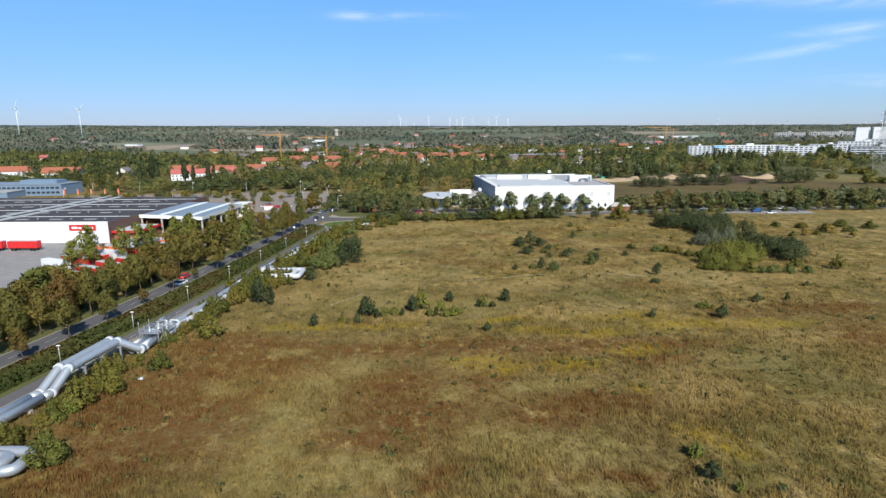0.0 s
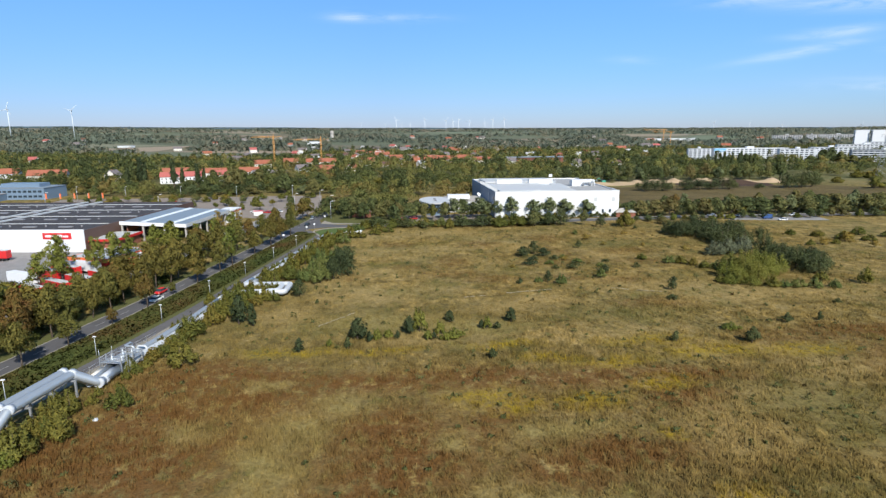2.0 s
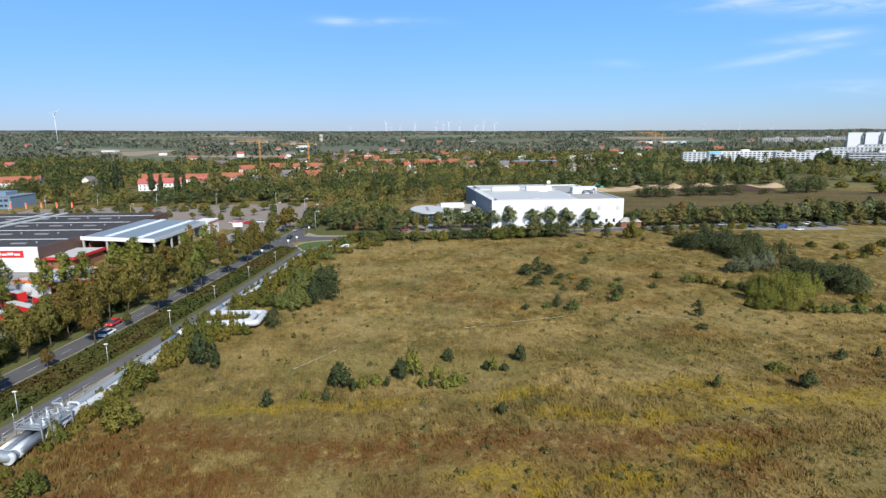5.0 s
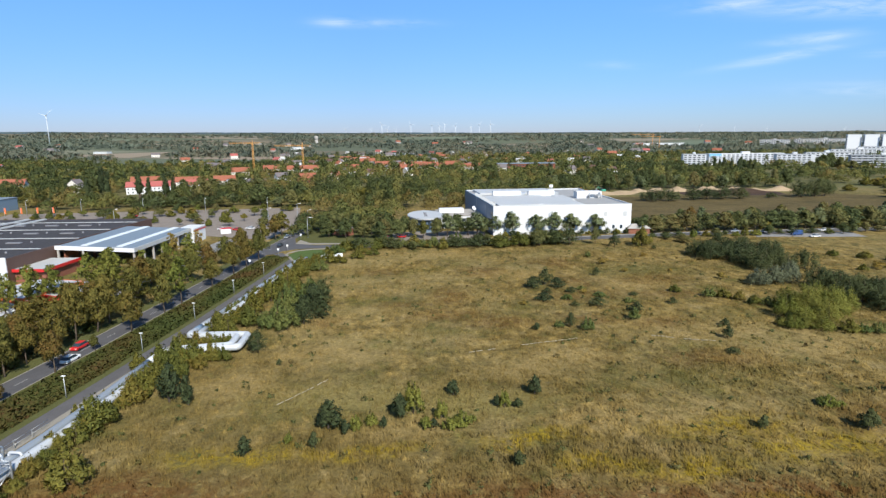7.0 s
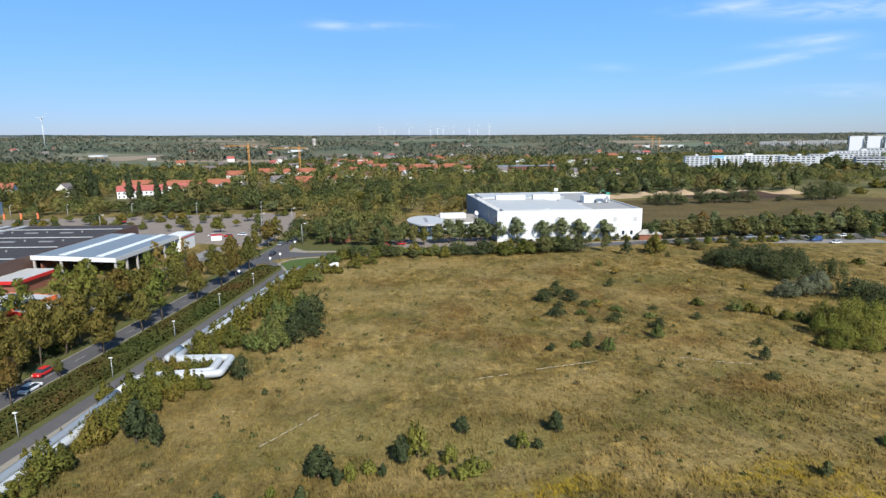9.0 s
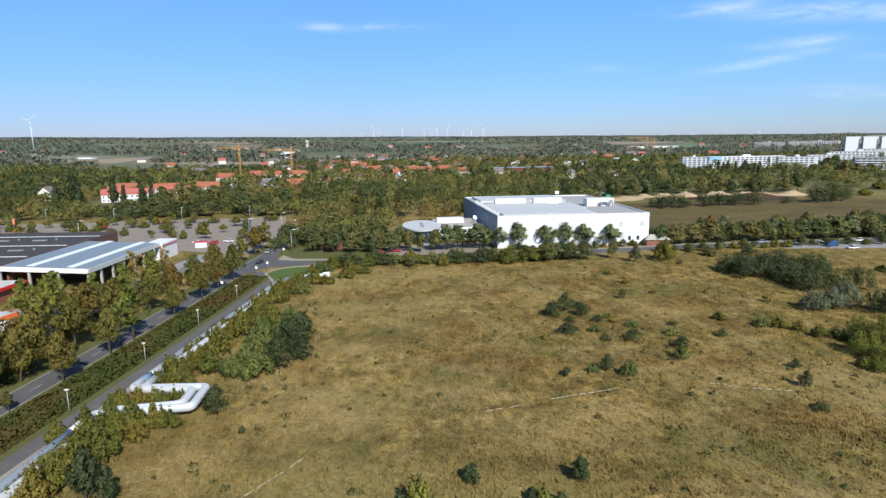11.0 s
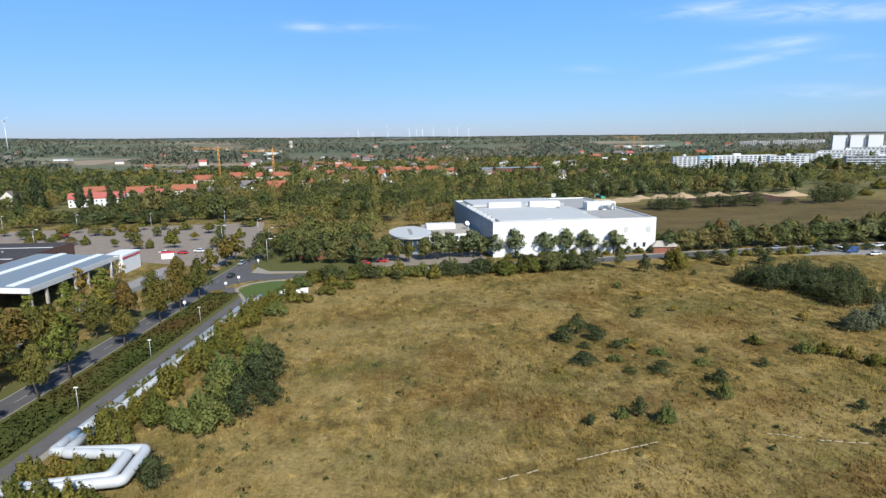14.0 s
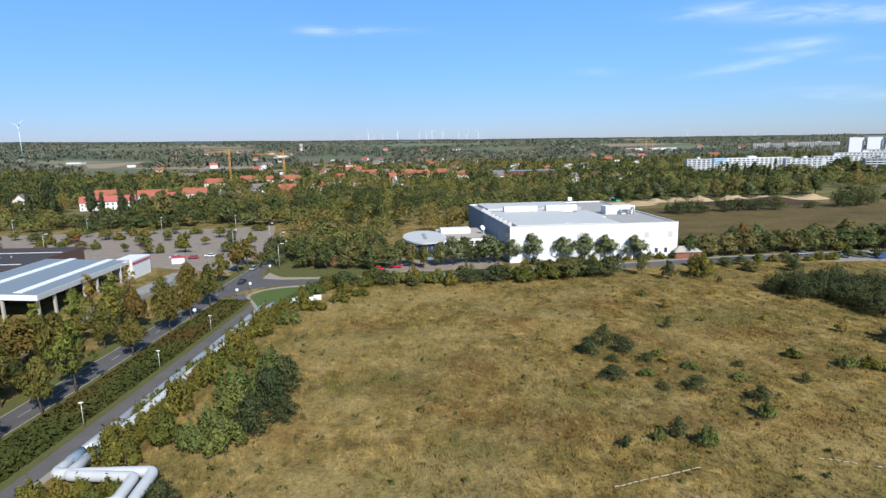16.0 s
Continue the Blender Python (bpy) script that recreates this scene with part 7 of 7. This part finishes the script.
def car(x, y, turn, paint, label, van=False, group=""):
    key = (paint, van)
    if key in CARS:
        return tagged(copy_thing(CARS[key], pose(x, y, 0.03, 0, 0, turn)), label, "car", group)
    c = thing("van" if van else "car", pose(x, y, 0.03, 0, 0, turn), label, "van" if van else "car", group)
    L, W, H = (5.2, 2.0, 2.3) if van else (4.4, 1.78, 1.46)
    bm = boxed(-W / 2, W / 2, -L / 2, L / 2, 0.3, 0.92 if not van else 1.2, bevel=0.14)
    body = part("body", bm, M[paint], c)
    bm = bmesh.new()
    z0, z1 = (0.9, H) if not van else (1.15, H)
    f, b = (0.9, -1.5) if not van else (1.7, -2.4)
    p = [(-W * 0.46, f + 0.5, z0), (W * 0.46, f + 0.5, z0), (W * 0.46, b - 0.3, z0), (-W * 0.46, b - 0.3, z0), (-W * 0.38, f - 0.35, z1), (W * 0.38, f - 0.35, z1), (W * 0.38, b + 0.25, z1), (-W * 0.38, b + 0.25, z1)]
    v = [bm.verts.new(q) for q in p]
    for q in ((0, 1, 2, 3), (7, 6, 5, 4), (0, 4, 5, 1), (1, 5, 6, 2), (2, 6, 7, 3), (3, 7, 4, 0)):
        bm.faces.new([v[i] for i in q])
    bmesh.ops.recalc_face_normals(bm, faces=bm.faces)
    part("glasshouse", bm, M["glass"] if not van else M[paint], c)
    part("roof", boxed(-W * 0.375, W * 0.375, b + 0.25, f - 0.35, z1 - 0.02, z1 + 0.05, bevel=0.02), M[paint], c)
    if van:
        part("windscreen", boxed(-W * 0.4, W * 0.4, f + 0.1, f + 0.3, 1.3, 1.95), M["glass"], c)
    for sx in (-1, 1):
        for sy in (-L * 0.31, L * 0.31):
            part("wheel", tube(bmesh.new(), [(sx * (W / 2 - 0.2), sy, 0.32), (sx * (W / 2 + 0.01), sy, 0.32)], 0.32, 12), M["rubber"], c)
        part("headlight", boxed(sx * W * 0.36 - 0.15, sx * W * 0.36 + 0.15, L / 2 - 0.06, L / 2 + 0.01, 0.62, 0.78), M["lamp_head"], c)
    CARS[key] = c
    return c


TRUCK = []


def trailer(x, y, turn, top="red", label="red truck trailer parked in the yard"):
    for k, t in TRUCK:
        if k == top:
            return tagged(copy_thing(t, pose(x, y, 0.02, 0, 0, turn)), label)
    t = thing("truck_trailer", pose(x, y, 0.02, 0, 0, turn), label, "trailer", "parked trailers")
    part("body", boxed(-1.25, 1.25, -6.0, 6.0, 1.1, 3.9, bevel=0.06), M[top], t)
    part("roof", boxed(-1.2, 1.2, -5.9, 5.9, 3.9, 4.0), M["light_roof"] if top == "red" else M["white_wall"], t)
    for z0, z1, y0, y1 in ((2.2, 3.0, -2.0, 1.4), (2.3, 2.8, 1.8, 3.6)):
        part("side_mark", boxed(1.25, 1.28, y0, y1, z0, z1), M["white_wall"], t)
    part("chassis", boxed(-0.9, 0.9, -5.8, 5.8, 0.8, 1.1), M["car_dark"], t)
    for sx in (-1.05, 1.05):
        for y in (-4.6, -3.3, 3.2, 4.5):
            part("wheel", tube(bmesh.new(), [(sx - 0.15, y, 0.5), (sx + 0.15, y, 0.5)], 0.5, 12), M["rubber"], t)
    TRUCK.append((top, t))
    return t


def vehicles():
    for x, y, a in ((-152, 230, 84), (-166, 231, 84)):
        trailer(x, y, a)
    for k in range(7):
        trailer(-118 + k * 3.9, 192 + k * 4.6, 62, "red" if k % 3 else "white_wall", "red truck trailer parked in the yard" if k % 3 else "white truck trailer parked in the yard")
    for k in range(4):
        trailer(-106 + k * 4.2, 176 + k * 5.0, 58, "red")
    car(-113, 163, 30, "car_white", "white delivery van parked in the yard", True)
    car(path_x(178) - 18.3, 178, 172, "red", "red car on the street", group="cars on the street")
    car(path_x(170) - 14.8, 170, -9, "car_white", "white car on the street", group="cars on the street")
    car(path_x(300) - 14.6, 300, -8, "car_dark", "dark car at the junction", group="cars on the street")
    car(path_x(318) - 18.0, 322, 172, "car_silver", "silver car at the junction", group="cars on the street")
    for x, p, n in ((78, "car_white", "white"), (66, "car_silver", "silver"), (142, "car_dark", "dark"), (163, "car_silver", "silver"), (190, "car_white", "white"), (22, "car_white", "white"), (206, "car_white", "white"), (176, "car_silver", "silver")):
        car(x, cross_y(x) + (1.8 if int(x) % 2 else -1.8), 90 if x < 110 else 97, p, n + " car on the side street", group="cars on the side street")
    car(186, 295, 92, "car_blue", "blue van parked on the pale bay", True, "parked cars")
    car(190, 288.5, 88, "car_white", "white car parked on the pale bay", group="parked cars")
    for x, y, p, n in ((4, 315, "red", "red"), (-3, 312, "red", "red"), (9, 317, "car_dark", "dark"), (-158, 415, "red", "red"), (-88, 352, "car_white", "white"), (-80, 350, "red", "red"), (-74, 353, "car_white", "white")):
        car(x, y, 75, p, n + " car parked on paving", group="parked cars")


# ---- odds and ends of the field ----
def mound(name, x, y, rx, ry, h, mat, label, category, seed):
    rng = np.random.RandomState(seed)
    bm = bmesh.new()
    bmesh.ops.create_grid(bm, x_segments=26, y_segments=16, size=1.0)
    for v in bm.verts:
        d = math.hypot(v.co.x, v.co.y)
        k = max(0.0, 1 - d ** 1.6)
        z = h * k * (0.85 + 0.5 * noise.noise(Vector((v.co.x * 2.2 + seed, v.co.y * 2.2, 0.5)))) - 0.05
        v.co = Vector((x + v.co.x * rx, y + v.co.y * ry, z))
    for f in bm.faces:
        f.smooth = True
    me = bpy.data.meshes.new(name)
    bm.to_mesh(me)
    bm.free()
    me.materials.append(M[mat])
    tagged(new(name, me), label, category)


def oddments():
    for k, (x, y, rx, h) in enumerate(((205, 512, 9, 3.4), (218, 508, 9, 4.6), (236, 508, 13, 4.4), (262, 505, 16, 5.2), (282, 502, 11, 5.2), (318, 498, 17, 4.6), (300, 500, 12, 2.8), (190, 505, 14, 2.6))):
        mound("sand_hill", x, y, rx * 0.85, 7, h * 0.85, "sand", "heap of pale yellow sand", "sand pile", k)
    mound("soil_berm", 270, 486, 38, 9, 3.8, "soil", "long bank of dark brown soil", "soil bank", 31)
    mound("sand_flat", 168, 494, 28, 9, 2.2, "sand", "low trampled spread of pale sand", "sand pile", 32)
    for x, y, w, h in ((183, 440, 15, 8), (195, 440, 15, 8), (216, 444, 12, 7.5), (227, 446, 14, 8), (238, 444, 12, 8), (250, 444, 12, 8), (300, 447, 14, 11), (312, 449, 15, 12), (322, 452, 13, 11), (276, 446, 8, 4)):
        plant("grove", x, y, w * 1.2, h * 1.25, "dark trees behind the fallow field", "dark green tree clump at the fallow field")
    for k in range(24):
        x = 138 + k * 9.2
        plant("round" if k % 4 else "hall", x, 530 + 7 * math.sin(k * 2.3), 11 + 3 * math.sin(k * 1.7), 14.5 + 3 * math.sin(k * 3.1), "trees behind the sand heaps", "dense green tree behind the sand heaps")
    # machines at the sand heaps
    for x, y, m, turn, lab in ((142, 503, "green_paint", 80, "teal digger"), (148, 505, "car_white", 70, "white site lorry"), (157, 507, "yellow", 60, "orange-yellow digger"), (173, 510, "green_paint", 95, "teal digger")):
        dg = thing("digger", pose(x, y, 0, 0, 0, turn), lab + " parked by the sand heaps", "construction vehicle", "machines at the sand heaps")
        for sx in (-1.1, 1.1):
            part("track", boxed(sx - 0.3, sx + 0.3, -2.0, 2.0, 0, 0.9, bevel=0.2), M["rubber"], dg)
        part("body", boxed(-1.3, 1.3, -2.2, 1.4, 0.9, 2.5, bevel=0.15), M[m], dg)
        part("cab", boxed(-1.2, 0.0, 0.3, 1.9, 2.5, 3.8, bevel=0.1), M["glass"], dg)
        part("arm", tube(bmesh.new(), [(0.5, 1.2, 2.2), (0.5, 3.4, 4.6), (0.5, 5.6, 3.0)], [0.3, 0.28, 0.18], 6), M[m], dg)
        part("bucket", boxed(0.0, 1.0, 5.2, 6.0, 2.2, 3.1, bevel=0.1), M["steel"], dg)
    # pale hoses lying in the grass
    for pts, lab in (((((16, 165.2), (21.3, 166.5), (30.2, 168.8), (42.4, 171.3))), "pale rope-like line lying in the grass"), (((57.2, 171.8), (61.8, 170.5), (66.1, 167.9), (73, 166)), "pale rope-like line lying in the grass"),
                     (((-21, 144), (-16, 150), (-12.2, 155.6)), "pale rope-like line lying in the grass"), (((-0.2, 188.1), (2.7, 190.2)), "pale rope-like line lying in the grass")):
        line = bend([(x, y, 0.16) for x, y in pts], 2.0)
        bm = bmesh.new()
        gap = random.Random(int(pts[0][0] * 10))
        for p, q in zip(line, line[1:]):
            n = max(1, int((q - p).length / 1.5))
            for i in range(n):
                if gap.random() < 0.72:
                    a, b = p.lerp(q, i / n), p.lerp(q, (i + 0.86) / n)
                    wob = Vector((gap.uniform(-0.12, 0.12), gap.uniform(-0.12, 0.12), gap.uniform(-0.06, 0.1)))
                    tube(bm, [a, (a + b) / 2 + wob, b], 0.085, 6)
        me = bpy.data.meshes.new("ground_line")
        bm.to_mesh(me)
        bm.free()
        me.materials.append(M["hose"])
        tagged(new("ground_line", me), lab, "hose", "pale lines in the grass")
    # white boards in the bushes near the junction
    wb = thing("concrete_remains", pose(-29.5, 271, 0, 0, 0, 12), "low whitewashed wall remains in the bushes", "wall")
    for k, (x, z) in enumerate(((0, 1.4), (2.6, 1.7), (5.2, 1.2), (7.6, 1.6))):
        part("block", boxed(x, x + 2.3, 0, 0.5, 0, z, bevel=0.06), M["white_wall"], wb)
    st = bmesh.new()
    bmesh.ops.create_icosphere(st, subdivisions=2, radius=0.5)
    for v in st.verts:
        v.co *= 0.8 + 0.4 * noise.noise(v.co * 2.1)
        v.co.z = max(-0.1, v.co.z * 0.6)
    me = bpy.data.meshes.new("boulder")
    st.to_mesh(me)
    st.free()
    me.materials.append(M["collar"])
    ob = new("boulder", me)
    ob.matrix_basis = pose(-50.4, 100.6, 0.1)
    tagged(ob, "single pale stone in the grass", "stone")
    # advertising pillar and entry kiosk at the lot
    ap = thing("advert_pillar", pose(-43.5, 366, 0), "red and white advertising pillar", "pillar")
    part("column", tube(bmesh.new(), [(0, 0, 0), (0, 0, 3.0)], 0.8, 14), M["red"], ap)
    part("cap", tube(bmesh.new(), [(0, 0, 3.0), (0, 0, 3.3), (0, 0, 3.9)], [1.0, 1.0, 0.2], 14), M["white_wall"], ap)
    ks = thing("lot_kiosk", pose(-83, 341, 0, 0, 0, 12), "small white kiosk with red trim on the lot", "kiosk")
    part("wall", boxed(-2.4, 2.4, -1.2, 1.2, 0, 2.5), M["white_wall"], ks)
    part("roof", boxed(-2.7, 2.7, -1.5, 1.5, 2.5, 2.7), M["red"], ks)
    hut = thing("brick_hut", pose(117, 311.5, 0, 0, 0, -6), "small red brick hut with grey hipped roof", "hut")
    part("wall", boxed(-5, 5, -2.6, 2.6, 0, 2.6), M["brick"], hut)
    bm = bmesh.new()
    vs = [bm.verts.new(p) for p in ((-5.5, -3.1, 2.6), (5.5, -3.1, 2.6), (5.5, 3.1, 2.6), (-5.5, 3.1, 2.6), (-2.6, 0, 4.6), (2.6, 0, 4.6))]
    for f in ((0, 1, 5, 4), (1, 2, 5), (2, 3, 4, 5), (3, 0, 4), (3, 2, 1, 0)):
        bm.faces.new([vs[q] for q in f])
    part("roof", bm, M["concrete"], hut, "grey hipped roof")
    part("door", boxed(0.4, 1.4, -2.66, -2.58, 0, 2.0), M["brown_panel"], hut)
    sd = thing("garden_shed", pose(-24, 327, 0, 0, 0, -28), "small shed with grey roof and brick gable", "shed")
    part("wall", boxed(-4.5, 4.5, -2.5, 2.5, 0, 2.6), M["brick"], sd)
    bm = bmesh.new()
    for q in (-1, 1):
        lo = [bm.verts.new(p) for p in ((-4.9, q * 3.0, 2.4), (4.9, q * 3.0, 2.4), (4.9, 0, 4.2), (-4.9, 0, 4.2))]
        hi = [bm.verts.new(v.co + Vector((0, 0, 0.2))) for v in lo]
        for f in ((0, 1, 2, 3), (7, 6, 5, 4), (0, 4, 5, 1), (1, 5, 6, 2), (2, 6, 7, 3), (3, 7, 4, 0)):
            bm.faces.new([(lo + hi)[i] for i in f])
    bmesh.ops.recalc_face_normals(bm, faces=bm.faces)
    part("roof", bm, M["concrete"], sd)
    part("gable", prism(bmesh.new(), [(4.3, -2.4), (4.5, -2.4), (4.5, 2.4), (4.3, 2.4)], 2.5, 3.2), M["brick"], sd)
    for k in range(5):
        fl = thing("flag_banner", pose(-236 + k * 9, 406, 0), "tall orange-red banner on a pole", "flag", "banners at the lot")
        part("pole", tube(bmesh.new(), [(0, 0, 0), (0, 0, 8)], 0.07, 6), M["steel"], fl)
        part("cloth", boxed(0.05, 1.0, -0.02, 0.02, 4.4, 7.8), M["orange"], fl)
    for x, y in ((-42.4, 315.9), (-43.8, 288.5), (-46.1, 280.5), (-52.4, 259.4)):
        sg = thing("road_sign", pose(x, y, 0, 0, 0, 10), "small traffic sign on a post", "traffic sign", "traffic signs")
        part("post", tube(bmesh.new(), [(0, 0, 0), (0, 0, 2.8)], 0.05, 6), M["steel"], sg)
        part("plate", boxed(-0.4, 0.4, -0.04, 0.0, 2.1, 2.9), M["white_wall"], sg)


ground()
hills()
roads()
hall()
warehouse()
houses()
blocks()
far_things()
pipes()
lamps()
vehicles()
oddments()
street_trees()
pipe_shrubs()
field_plants()
hedge()
woods()
weeds()
grass()
